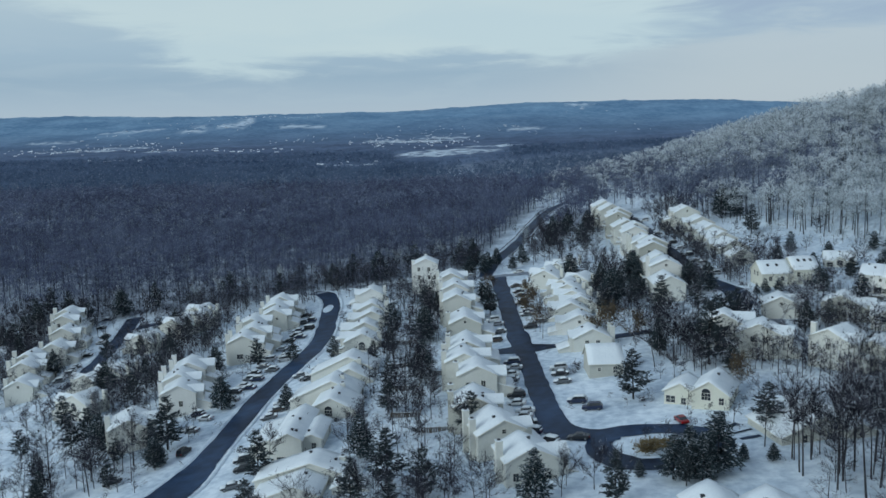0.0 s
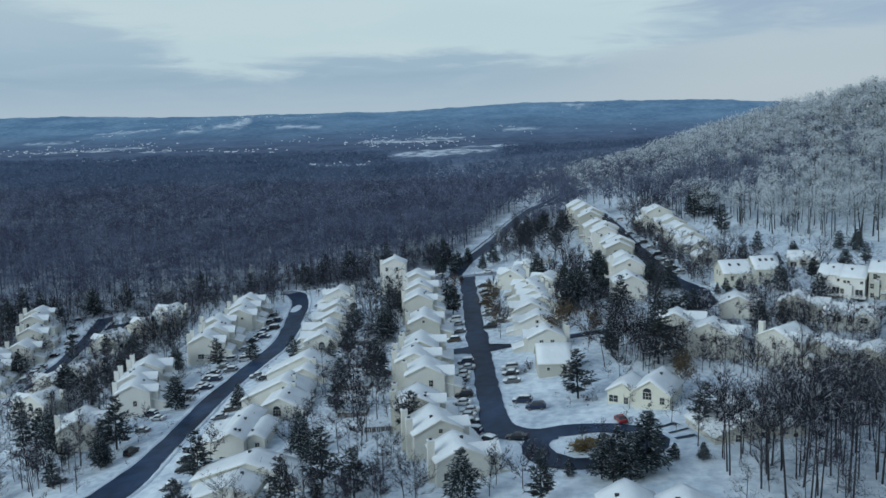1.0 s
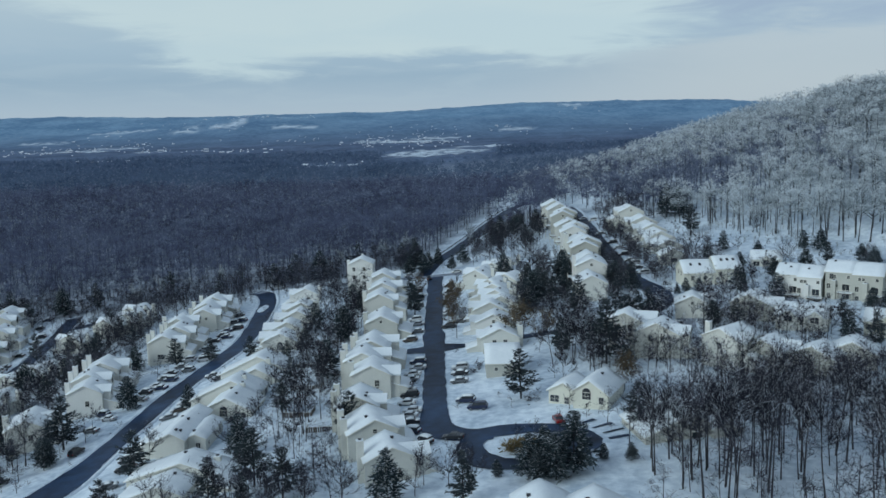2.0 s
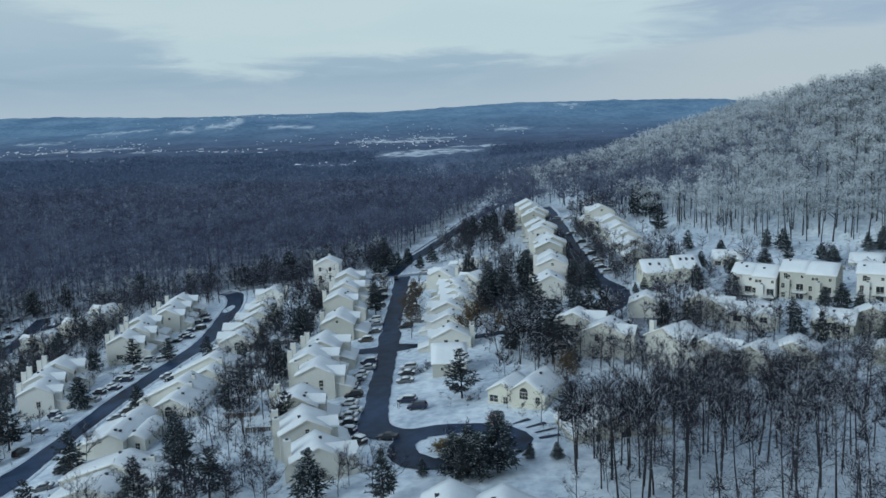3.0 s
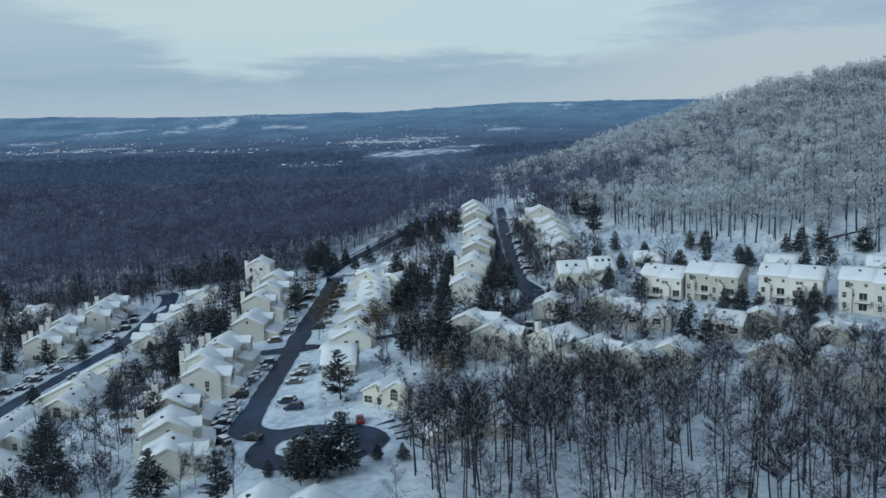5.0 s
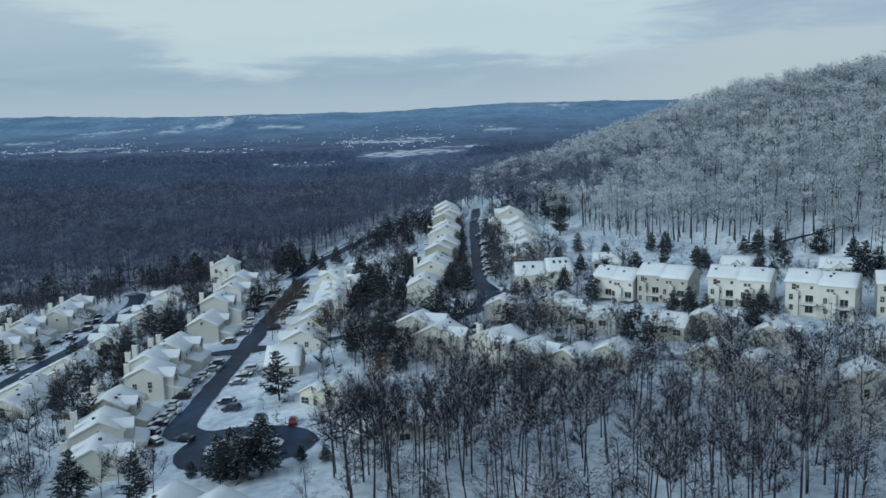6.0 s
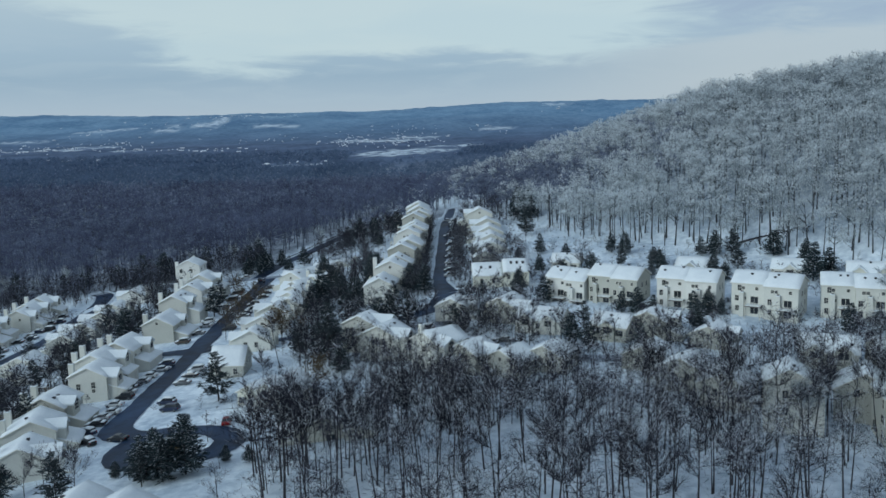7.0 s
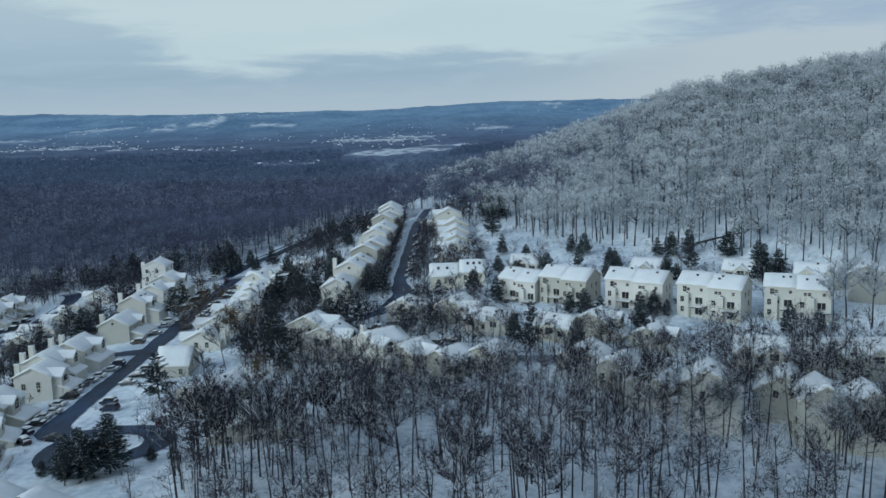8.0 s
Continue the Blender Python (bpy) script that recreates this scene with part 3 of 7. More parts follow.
def framed(name, w, h, bars_x=1, bars_y=1, arch=False):
    """A window in the plane y = 0, looking out along -y: its frame with glazing bars and its pane, origin at the middle."""
    t = 0.10

    def cuts(size, bars):
        c = [(-size / 2 - t, -size / 2)]
        c += [(-size / 2 + size * k / (bars + 1) - 0.03, -size / 2 + size * k / (bars + 1) + 0.03) for k in range(1, bars + 1)]
        return c + [(size / 2, size / 2 + t)]

    bx, bz = cuts(w, bars_x), cuts(h, bars_y)
    xs, zs = [v for b in bx for v in b], [v for b in bz for v in b]
    bm, grid = bmesh.new(), {}

    def v(i, j, y):
        if (i, j, y) not in grid:
            grid[i, j, y] = bm.verts.new((xs[i], y, zs[j]))
        return grid[i, j, y]

    def solid(i, j):
        return 0 <= i < len(xs) - 1 and 0 <= j < len(zs) - 1 and (i % 2 == 0 or j % 2 == 0)

    for i in range(len(xs) - 1):
        for j in range(len(zs) - 1):
            if not solid(i, j):
                continue
            bm.faces.new((v(i, j, -0.07), v(i + 1, j, -0.07), v(i + 1, j + 1, -0.07), v(i, j + 1, -0.07)))
            for di, dj, a, b in ((-1, 0, (i, j + 1), (i, j)), (1, 0, (i + 1, j), (i + 1, j + 1)), (0, -1, (i, j), (i + 1, j)), (0, 1, (i + 1, j + 1), (i, j + 1))):
                if not (0 <= i + di < len(xs) - 1 and 0 <= j + dj < len(zs) - 1):
                    bm.faces.new((v(*b, -0.07), v(*a, -0.07), v(*a, 0.02), v(*b, 0.02)))
    pane = bmesh.new()
    add_box(pane, -w / 2, w / 2, -0.03, 0.015, -h / 2, h / 2)
    if arch:
        n, c = 10, (0.0, h / 2 + t)
        outer = [bm.verts.new(((w / 2 + t) * math.cos(math.pi * k / n), -0.072, c[1] + (w / 2 + t) * math.sin(math.pi * k / n))) for k in range(n + 1)]
        inner = [bm.verts.new((w / 2 * math.cos(math.pi * k / n), -0.072, c[1] + w / 2 * math.sin(math.pi * k / n))) for k in range(n + 1)]
        for k in range(n):
            bm.faces.new((outer[k], outer[k + 1], inner[k + 1], inner[k]))
        fan = [pane.verts.new((w / 2 * math.cos(math.pi * k / n), -0.03, c[1] + w / 2 * math.sin(math.pi * k / n))) for k in range(n + 1)]
        pane.faces.new(fan)
    return bm_mesh(name, bm, TRIM), bm_mesh("pane", pane, GLASS)


KINDS = {"w": framed("window", 1.0, 1.5), "p": framed("window", 2.0, 1.5, 1, 1), "s": framed("window", 0.8, 0.8, 0, 1), "a": framed("window", 1.9, 1.5, 2, 1, True),
         "g": framed("glass_door", 2.0, 2.1, 1, 0), "t": framed("window", 2.4, 1.5, 2, 0)}
GARAGE = box_mesh("garage_door", DOOR, *[(-1.25, 1.25, -0.06, 0.03, -1.05 + k * 0.53, -0.55 + k * 0.53) for k in range(4)])
FRONT_DOOR = box_mesh("door", DOOR, (-0.5, 0.5, -0.06, 0.03, -1.05, 1.05), (-0.62, -0.5, -0.1, 0.03, -1.05, 1.15), (0.5, 0.62, -0.1, 0.03, -1.05, 1.15))
VENT = box_mesh("roof_vent", METAL, (-0.25, 0.25, -0.25, 0.25, 0, 0.35), (-0.32, 0.32, -0.32, 0.32, 0.35, 0.45))
SKYLIGHT = box_mesh("skylight", METAL, (-0.6, 0.6, -0.4, 0.4, 0, 0.16))


def opening(house, kind, m):
    if kind in KINDS:
        f, p = KINDS[kind]
        w = part(f.name.split(".")[0], f, house, m)
        part("pane", p, w)
    elif kind == "G":
        part("garage_door", GARAGE, house, m, "panelled garage door")
    elif kind == "d":
        part("door", FRONT_DOOR, house, m)


def snow_sheet(rng, xs, zs, y0, y1, thick, seed):
    """Snow lying on a roof whose section is the line xs, zs, from y0 to y1: a soft, uneven blanket."""
    ny = max(3, int((y1 - y0) / 1.8))
    nx = len(xs)
    verts, faces = [], []
    for j in range(ny + 1):
        y = y0 + (y1 - y0) * j / ny
        for i in range(nx):
            edge = i in (0, nx - 1) or j in (0, ny)
            h = thick * (0.5 if edge else 1.0) + 0.10 * thick * rng.uniform(-1, 1) * (0.4 if edge else 1)
            h += 0.45 * thick * (noise.noise((xs[i] * 0.35 + seed, y * 0.35, seed * 1.7)))
            jut = rng.uniform(-0.10, 0.06) if edge else 0
            verts.append((xs[i] + (jut if i == nx - 1 else -jut if i == 0 else 0), y + (jut if j == ny else -jut if j == 0 else 0), zs[i] + max(0.05, h)))
    top = len(verts)
    for j in range(ny + 1):
        for i in range(nx):
            verts.append((xs[i], y0 + (y1 - y0) * j / ny, zs[i] - 0.01))
    for j in range(ny):
        for i in range(nx - 1):
            a = j * nx + i
            faces.append((a, a + 1, a + nx + 1, a + nx))
    ring = [i for i in range(nx)] + [j * nx + nx - 1 for j in range(1, ny + 1)] + [ny * nx + i for i in range(nx - 2, -1, -1)] + [j * nx for j in range(ny - 1, 0, -1)]
    for a, b in zip(ring, ring[1:] + ring[:1]):
        faces.append((b, a, a + top, b + top))
    return mesh_of("roof_snow", verts, faces, [ROOF_SNOW], smooth=True)


HOUSES = []   # footprints, to keep trees out


def townhouse(x, y, turn, units, wall, label, seed, name="townhouse", group="snow-covered townhouses"):
    """A house of one or more gabled units. A unit is a dict: x, y0, y1 of its ridge line, wl and wr to the eaves, ridge (its height in the world), slope,
    and what stands on its four faces: F (gable at y0), B, L, R as lists of (kind, along, below the ridge or the eave)."""
    rng = random.Random(seed)
    base = gz(x, y)
    h = thing(name, x, y, base, label, "house", group, turn)
    place = pose(x, y, base, 0, 0, turn)
    for u in units:
        cx, y0, y1, wl_, wr_, slope = u.get("x", 0), u.get("y0", 0), u.get("y1", 10), u.get("wl", 4.7), u.get("wr", 4.7), u.get("slope", 0.6)
        top = u["ridge"] - base
        el, er = top - slope * wl_, top - slope * wr_
        corners = [place @ Vector((a, b, 0)) for a in (cx - wl_, cx + wr_) for b in (y0, y1)]
        HOUSES.append((sum(c.x for c in corners) / 4, sum(c.y for c in corners) / 4, max((corners[0] - corners[3]).length, (corners[1] - corners[2]).length) / 2))
        floor = min(gz(c.x, c.y) for c in corners) - base - 0.6
        # walls
        prof = [(cx - wl_, floor), (cx + wr_, floor), (cx + wr_, er), (cx, top), (cx - wl_, el)]
        verts = [(a, b, c) for b in (y0, y1) for a, c in prof]
        faces = [(0, 1, 2, 3, 4), (9, 8, 7, 6, 5)] + [(k, k + 5, (k + 1) % 5 + 5, (k + 1) % 5) for k in range(5)]
        part("wall", mesh_of("wall", verts, faces, [u.get("wall", wall)]), h)
        # roof deck with fascia
        o, th = 0.40, 0.20
        sec = [(cx - wl_ - o, el - slope * o), (cx, top), (cx + wr_ + o, er - slope * o)]
        verts = [(a, b, c + k) for b in (y0 - o, y1 + o) for k in (0.02, th) for a, c in sec]
        faces = [(0, 1, 4, 3), (1, 2, 5, 4), (7, 6, 9, 10), (8, 7, 10, 11), (3, 4, 10, 9), (4, 5, 11, 10), (1, 0, 6, 7), (2, 1, 7, 8), (0, 3, 9, 6), (5, 2, 8, 11)]
        part("roof", mesh_of("roof", verts, faces, [TRIM if not u.get("dark") else SHINGLE]), h)
        nl, nr = max(3, int(wl_ / 1.2)), max(3, int(wr_ / 1.2))
        xs = [cx - (wl_ + o) * (1 - k / nl) for k in range(nl)] + [cx + (wr_ + o) * k / nr for k in range(nr + 1)]
        zs = [top + th - slope * abs(q - cx) for q in xs]
        part("roof_snow", snow_sheet(rng, xs, zs, y0 - o + 0.04, y1 + o - 0.04, u.get("snow", 0.3), seed * 0.37 + len(h.children)), h)
        # vents
        for k in range(u.get("vents", rng.choice((0, 1, 1, 2)))):
            s = rng.choice((-1, 1))
            q, b = cx + s * rng.uniform(0.6, 0.5 * (wl_ if s < 0 else wr_)), rng.uniform(y0 + 1.5, y1 - 1.5)
            part("roof_vent", VENT, h, Matrix.Translation((q, b, top + th + 0.18 - slope * abs(q - cx))), "small dark roof vent")
        for b, s in u.get("skylights", ()):
            q = cx + s
            part("skylight", SKYLIGHT, h, pose(q, b, top + th + 0.28 - slope * abs(s), 0, math.degrees(math.atan(slope)) * (1 if s > 0 else -1), 0))
        # openings
        for face in "FBLR":
            spec = u.get(face, None)
            if spec is None and face in "LR":
                e = el if face == "L" else er
                spec, n = [], max(1, int((y1 - y0) / 3.4))
                for row in (1.5, 4.3, 7.0):
                    if e - row > floor + 1.6:
                        spec += [(rng.choice("wwps" if row < 7 else "gw"), y0 + (k + 0.5) * (y1 - y0) / n, row) for k in range(n) if rng.random() < 0.8]
            elif spec is None:
                spec = [("w", -1.5, 3.8), ("w", 1.5, 3.8)] if rng.random() < 0.6 else [("s", 0, 2.0)]
            for kind, along, below in spec:
                if face == "F":
                    m = pose(cx + along, y0 - 0.012, top - below)
                elif face == "B":
                    m = pose(cx - along, y1 + 0.012, top - below, 0, 0, 180)
                elif face == "L":
                    m = pose(cx - wl_ - 0.012, along, el - below, 0, 0, -90)
                else:
                    m = pose(cx + wr_ + 0.012, along, er - below, 0, 0, 90)
                if m.translation.z > floor + 0.9:
                    opening(h, kind, m)
        # chimneys: (x, y, rise over the ridge, wide)
        for a, b, up, w in u.get("chimneys", ()):
            bm = bmesh.new()
            add_box(bm, a - w / 2, a + w / 2, b - w * 0.4, b + w * 0.4, floor, top + up)
            ch = part("chimney", bm_mesh("chimney", bm, u.get("wall", wall)), h, None, "tall boxed chimney with dark cap")
            part("cap", box_mesh("cap", METAL, (a - 0.3, a + 0.3, b - 0.25, b + 0.25, top + up, top + up + 0.35)), ch)
            part("chimney_snow", box_mesh("chimney_snow", ROOF_SNOW, (a - w / 2 - 0.04, a + w / 2 + 0.04, b - w * 0.4 - 0.04, b + w * 0.4 + 0.04, top + up - 0.02, top + up + 0.14), bevel=0.04), ch)
        # low wings: (side, y0, y1, deep, eave below the ridge)
        for s, b0, b1, deep, below in u.get("wings", ()):
            a0 = cx + (wr_ if s > 0 else -wl_)
            a1 = a0 + s * deep
            zt, zb = top - below, top - below - deep * 0.32
            lo, hi = min(a0, a1), max(a0, a1)
            zl, zr = (zt, zb) if s > 0 else (zb, zt)
            verts = [(a, b, c) for b in (b0, b1) for a, c in ((lo, floor - 0.5), (hi, floor - 0.5), (hi, zr), (lo, zl))]
            part("wing", mesh_of("wing", verts, [(0, 1, 2, 3), (7, 6, 5, 4), (0, 4, 5, 1), (1, 5, 6, 2), (2, 6, 7, 3), (3, 7, 4, 0)], [u.get("wall", wall)]), h)
            xs = [lo - 0.3 + (hi - lo + 0.6) * k / 4 for k in range(5)]
            sl = (zr - zl) / (hi - lo)
            verts = [(q, b, zl + sl * (q - lo) + k) for b in (b0 - 0.3, b1 + 0.3) for k in (0.0, 0.16) for q in (xs[0], xs[-1])]
            part("wing_roof", mesh_of("wing_roof", verts, [(0, 2, 6, 4), (1, 5, 7, 3), (0, 1, 3, 2), (4, 6, 7, 5), (2, 3, 7, 6), (0, 4, 5, 1)], [TRIM]), h)
            part("roof_snow", snow_sheet(rng, xs, [zl + sl * (q - lo) + 0.16 for q in xs], b0 - 0.26, b1 + 0.26, 0.28, seed + 3), h)
            for k in range(max(1, int((b1 - b0) / 3.4))):
                b = b0 + (k + 0.5) * (b1 - b0) / max(1, int((b1 - b0) / 3.4))
                zg = gz(*(place @ Vector((a1, b, 0))).to_2d()) - base + 1.15
                if zg < min(zb, zt) - 0.6:
                    opening(h, "G" if (k % 2 == 0) else "d", pose(a1 + s * 0.012, b, zg, 0, 0, 90 if s > 0 else -90))
        # gabled bays on the long sides: (side, along, half width, below the ridge, how far out)
        for s, b, g, below, reach in u.get("bays", ()):
            zt = top - below
            ze, a0, a1 = zt - 0.7 * g, cx + s * 0.3, cx + s * ((wr_ if s > 0 else wl_) + reach)
            verts = [(a, b + q, c) for a in (a1, a0) for q, c in ((-g, floor), (g, floor), (g, ze), (0, zt), (-g, ze))]
            faces = [(0, 1, 2, 3, 4), (9, 8, 7, 6, 5)] + [(k, k + 5, (k + 1) % 5 + 5, (k + 1) % 5) for k in range(5)]
            bay = part("bay", mesh_of("bay", verts, faces if s > 0 else [q[::-1] for q in faces], [u.get("wall", wall)]), h)
            verts = [(a, b + q, c + k) for a in (a1 + s * 0.3, a0) for q, c in ((-g - 0.3, ze - 0.21), (0, zt), (g + 0.3, ze - 0.21)) for k in (0.02, 0.4)]
            part("bay_snow", mesh_of("bay_snow", verts, [(1, 3, 9, 7), (3, 5, 11, 9), (0, 1, 7, 6), (4, 10, 11, 5), (0, 2, 3, 1), (2, 4, 5, 3), (0, 6, 8, 2), (2, 8, 10, 4)], [ROOF_SNOW]), bay)
            opening(h, rng.choice("aapw"), pose(a1 + s * 0.012, b, ze - 0.75, 0, 0, 90 if s > 0 else -90))
            if ze - 3.6 > floor + 1.2:
                opening(h, rng.choice("pwd"), pose(a1 + s * 0.012, b, ze - 3.5, 0, 0, 90 if s > 0 else -90))
        # decks: (face, along, below the eave, wide)
        for s, b, below, w in u.get("decks", ()):
            a0, e = (cx + wr_, er) if s > 0 else (cx - wl_, el)
            zd, boxes = e - below, []
            a1 = a0 + s * 2.6
            lo, hi = min(a0, a1), max(a0, a1)
            deck = part("deck", box_mesh("deck", WOOD, (lo, hi, b - w / 2, b + w / 2, zd - 0.22, zd)), h, None, "raised timber deck with snow on it")
            part("deck_snow", box_mesh("deck_snow", ROOF_SNOW, (lo + 0.02, hi - 0.12, b - w / 2 + 0.1, b + w / 2 - 0.1, zd, zd + 0.22), bevel=0.05), deck)
            for q in (b - w / 2 + 0.1, b + w / 2 - 0.1):
                part("post", box_mesh("post", TRIM, (a1 - 0.09 if s > 0 else a1, a1 if s > 0 else a1 + 0.09, q - 0.08, q + 0.08, floor, zd + 1.05)), deck)
            bars = [(a1 - 0.05, a1 + 0.03, b - w / 2, b + w / 2, zd + 0.95, zd + 1.05)] + [(a1 - 0.03, a1 + 0.01, b - w / 2 + k * 0.28, b - w / 2 + k * 0.28 + 0.05, zd, zd + 0.95) for k in range(int(w / 0.28) + 1)]
            tagged(part("railing", box_mesh("railing", TRIM, *bars), deck), kind="stuff")
    return h


def unit(**k):
    return k


def row_house(x, y, ridge, seed, wl=4.7, wr=4.7, length=10, turn=0, wall=None, street=1, back_units=1, step=0.6, F=None, slope=0.48, chim=True, wing=True, shift=0.8):
    """A townhouse block with its gable towards -y and its street on one side (street = 1: +x)."""
    rng = random.Random(seed * 31)
    wall = wall or rng.choice((CREAM, CREAM, CREAM, WHITE, TAN))
    units = []
    for k in range(back_units + 1):
        s = (k % 2) * shift * street * -1
        u = unit(x=s, y0=k * length, y1=(k + 1) * length - 0.05, wl=wl, wr=wr, ridge=ridge + k * step, slope=slope)
        if k == 0 and F is not None:
            u["F"] = F
        if chim:
            u["chimneys"] = [((s - street * ((wl if street > 0 else wr) + 0.45)), k * length + length * q, 0.4 + rng.uniform(-0.2, 0.5), 1.3) for q in ((0.25, 0.75) if rng.random() < 0.5 else (0.35,))]
        if wing:
            u["wings"] = [(street, k * length + 1.0, k * length + length - 1.2, 4.0, slope * (wr if street > 0 else wl) + 1.9 + rng.uniform(0, 0.5))]
        if not wing and F is None:
            u["decks"] = [(-street, k * length + length * 0.45, 4.4, min(4.5, length - 3))]
        if wing:
            u["bays"] = [(street, k * length + length * rng.choice((0.3, 0.68)), rng.uniform(1.7, 2.2), rng.uniform(0.5, 1.0), rng.uniform(1.0, 2.2))]
        units.append(u)
    colour = {CREAM: "cream", WHITE: "off-white", TAN: "tan", YELLOW: "pale yellow"}[wall]
    return townhouse(x, y, turn, units, wall, f"{colour} sided townhouse with a snow-covered gable roof", seed)

# ---------------------------------------------------------------- houses, street by street
# the row on the lower side of the middle street
row_house(14.3, 152, 2.0, 101, turn=12, length=9, wall=CREAM, back_units=0, wl=5.0, wr=5.0, F=[("w", -3.2, 5.2)])
row_house(10.0, 166, 2.4, 102, turn=14, length=10, wall=CREAM, back_units=0, wl=5.4, wr=4.6, F=[("s", 0, 2.2)])
row_house(4.6, 182.5, 2.0, 103, length=10, wall=TAN, back_units=0, F=[])
row_house(5.9, 203.5, 2.8, 104, length=10, wall=CREAM, back_units=1, step=0.6, shift=3.0, F=[("w", -2.3, 4.6), ("w", 1.4, 4.2), ("s", 1.4, 5.6)])
row_house(3.9, 227.0, 3.0, 105, length=13, wall=CREAM, back_units=0, F=[])
row_house(3.9, 261, 2.2, 106, length=14, wall=TAN, back_units=0, F=[("s", 0, 1.6)], wr=5.0)
row_house(1.6, 284, 4.5, 107, length=12, wall=CREAM, back_units=0, F=[])
row_house(1.2, 304, 4.6, 108, length=12, wall=WHITE, back_units=0, F=[])
row_house(-0.2, 323, 5.0, 110, length=12, wall=CREAM, back_units=0, F=[])
townhouse(-10.2, 342.5, 0, [unit(y1=10, ridge=7.6, slope=0.45, F=[("w", -2.8, 4.0), ("w", 1.2, 4.0), ("w", -2.8, 7.2), ("w", 1.2, 7.2), ("w", 3.6, 7.2)], chimneys=[(-5.1, 2.5, -0.6, 1.2), (-0.2, 9.6, 0.7, 0.9)])], WHITE, "tall off-white townhouse at the wood's edge with snowy roof", 109)
# the row on the upper side of the middle street
row_house(34.8, 322, 5.2, 251, turn=-24, length=9, street=-1, back_units=0, wall=CREAM, wl=5.2, wr=5.4)
row_house(38.0, 254.5, 3.2, 252, turn=-6, length=9, street=-1, back_units=0, wall=WHITE, wl=5.2, wr=5.4)
row_house(48.5, 360, 3.4, 111, turn=-8, length=9, street=-1, back_units=0, F=[("s", 1, 4)], wall=CREAM)
row_house(36.5, 341, 3.2, 112, turn=-28, length=8, street=-1, back_units=1, shift=2.4, wall=CREAM)
row_house(38.8, 303, 5.0, 113, turn=-30, length=9, street=-1, back_units=1, wall=CREAM, F=[("s", 0, 1.8)], shift=2.0)
row_house(40.2, 286, 4.4, 114, turn=-18, length=8, street=-1, back_units=1, shift=-3.0, wall=CREAM)
row_house(37.8, 271, 3.4, 115, turn=-8, length=7.5, street=-1, back_units=1, shift=3.0, wall=CREAM, wl=5.2, wr=5.6)
row_house(38.8, 235.5, 3.4, 116, turn=0, length=8, street=-1, back_units=0, wall=CREAM, wl=5.2, wr=5.4)
townhouse(38.0, 215.5, 90, [unit(y0=-4.4, y1=4.0, ridge=4.3, wl=4.9, wr=4.9, slope=0.72, L=[("w", -2.4, 1.6), ("w", -2.4, 4.2), ("s", 1.6, 1.5), ("w", 1.6, 4.2)], vents=1)], TAN, "tan sided house with a steep snow-covered roof", 117)
# the house on the turning circle, with its low wing
townhouse(54.6, 180.2, -27, [unit(y1=12, ridge=4.8, wl=3.6, wr=4.2, slope=0.66, wall=YELLOW, F=[("a", -0.6, 3.3), ("w", 2.6, 4.0), ("p", 2.6, 6.4)], vents=1, R=[]),
                            unit(x=-6.6, y0=2.2, y1=11, wl=3.4, wr=3.0, ridge=3.0, slope=0.55, wall=YELLOW, F=[("p", -2.0, 3.6), ("w", 0.8, 3.8), ("d", 2.3, 4.2)], vents=0)], YELLOW, "pale yellow house with an arched window and snowy roof", 118)
townhouse(70, 158.5, 9, [unit(y0=0, y1=13, ridge=4.4, wl=8.6, wr=4.5, slope=0.43, F=[("w", -4, 4.2), ("g", 1.5, 4.4)]), unit(x=6.3, y0=-1.5, y1=10, ridge=2.8, wl=2.2, wr=3.4, slope=0.45, F=[("w", 0.5, 2.6)], vents=0)], TAN, "low tan house under a broad snow-covered roof", 119)
townhouse(42.0, 116.0, 0, [unit(x=-3.6, y0=-8, y1=9.9, ridge=6.4, wl=4.2, wr=4.2, slope=0.55, vents=1), unit(x=4.1, y0=-6, y1=6.8, ridge=6.6, wl=3.6, wr=6.0, slope=0.48, vents=3)], WHITE, "house with twin snow-covered gables beside tall trees", 120)
# the long street: its lower side
row_house(-82.0, 210.0, -10.8, 121, turn=14, length=12, back_units=0, wl=5.0, wr=4.2, wall=CREAM, F=[("w", 1, 4.4)])
row_house(-76.0, 231.5, -8.6, 122, turn=8, length=9.5, wall=WHITE, back_units=2, step=0.7, F=[("w", 0.6, 5.0)], shift=1.4)
row_house(-68.7, 276.5, -5.8, 123, turn=4, length=10, wall=CREAM, back_units=2, step=0.6, F=[("p", -1.0, 6.8)], shift=-1.8)
row_house(-65.4, 312, -4.9, 124, turn=4, length=9.5, wall=CREAM, back_units=2, step=0.5, F=[("s", 1, 3.2)])
# the long street: its upper side
row_house(-28.7, 267.5, -4.0, 131, length=9, street=-1, back_units=0, wall=CREAM, F=[("a", 0, 4.3), ("w", -2.6, 5.2), ("w", 2.6, 5.2)], wl=5.6, wr=5.0)
row_house(-29.2, 283, -3.9, 132, length=8, street=-1, back_units=0, wall=CREAM, wl=6.2, wr=4.6, F=[])
row_house(-28.2, 297, -3.2, 133, length=8, street=-1, back_units=0, wall=CREAM, wl=6.4, wr=4.6, F=[])
row_house(-29.2, 310.5, -3.0, 134, length=9, street=-1, back_units=0, wall=CREAM, wl=5.6, wr=4.6)
row_house(-32.0, 338, -3.0, 135, length=10, street=-1, back_units=0, wall=WHITE, F=[("w", 1.0, 4.0)])
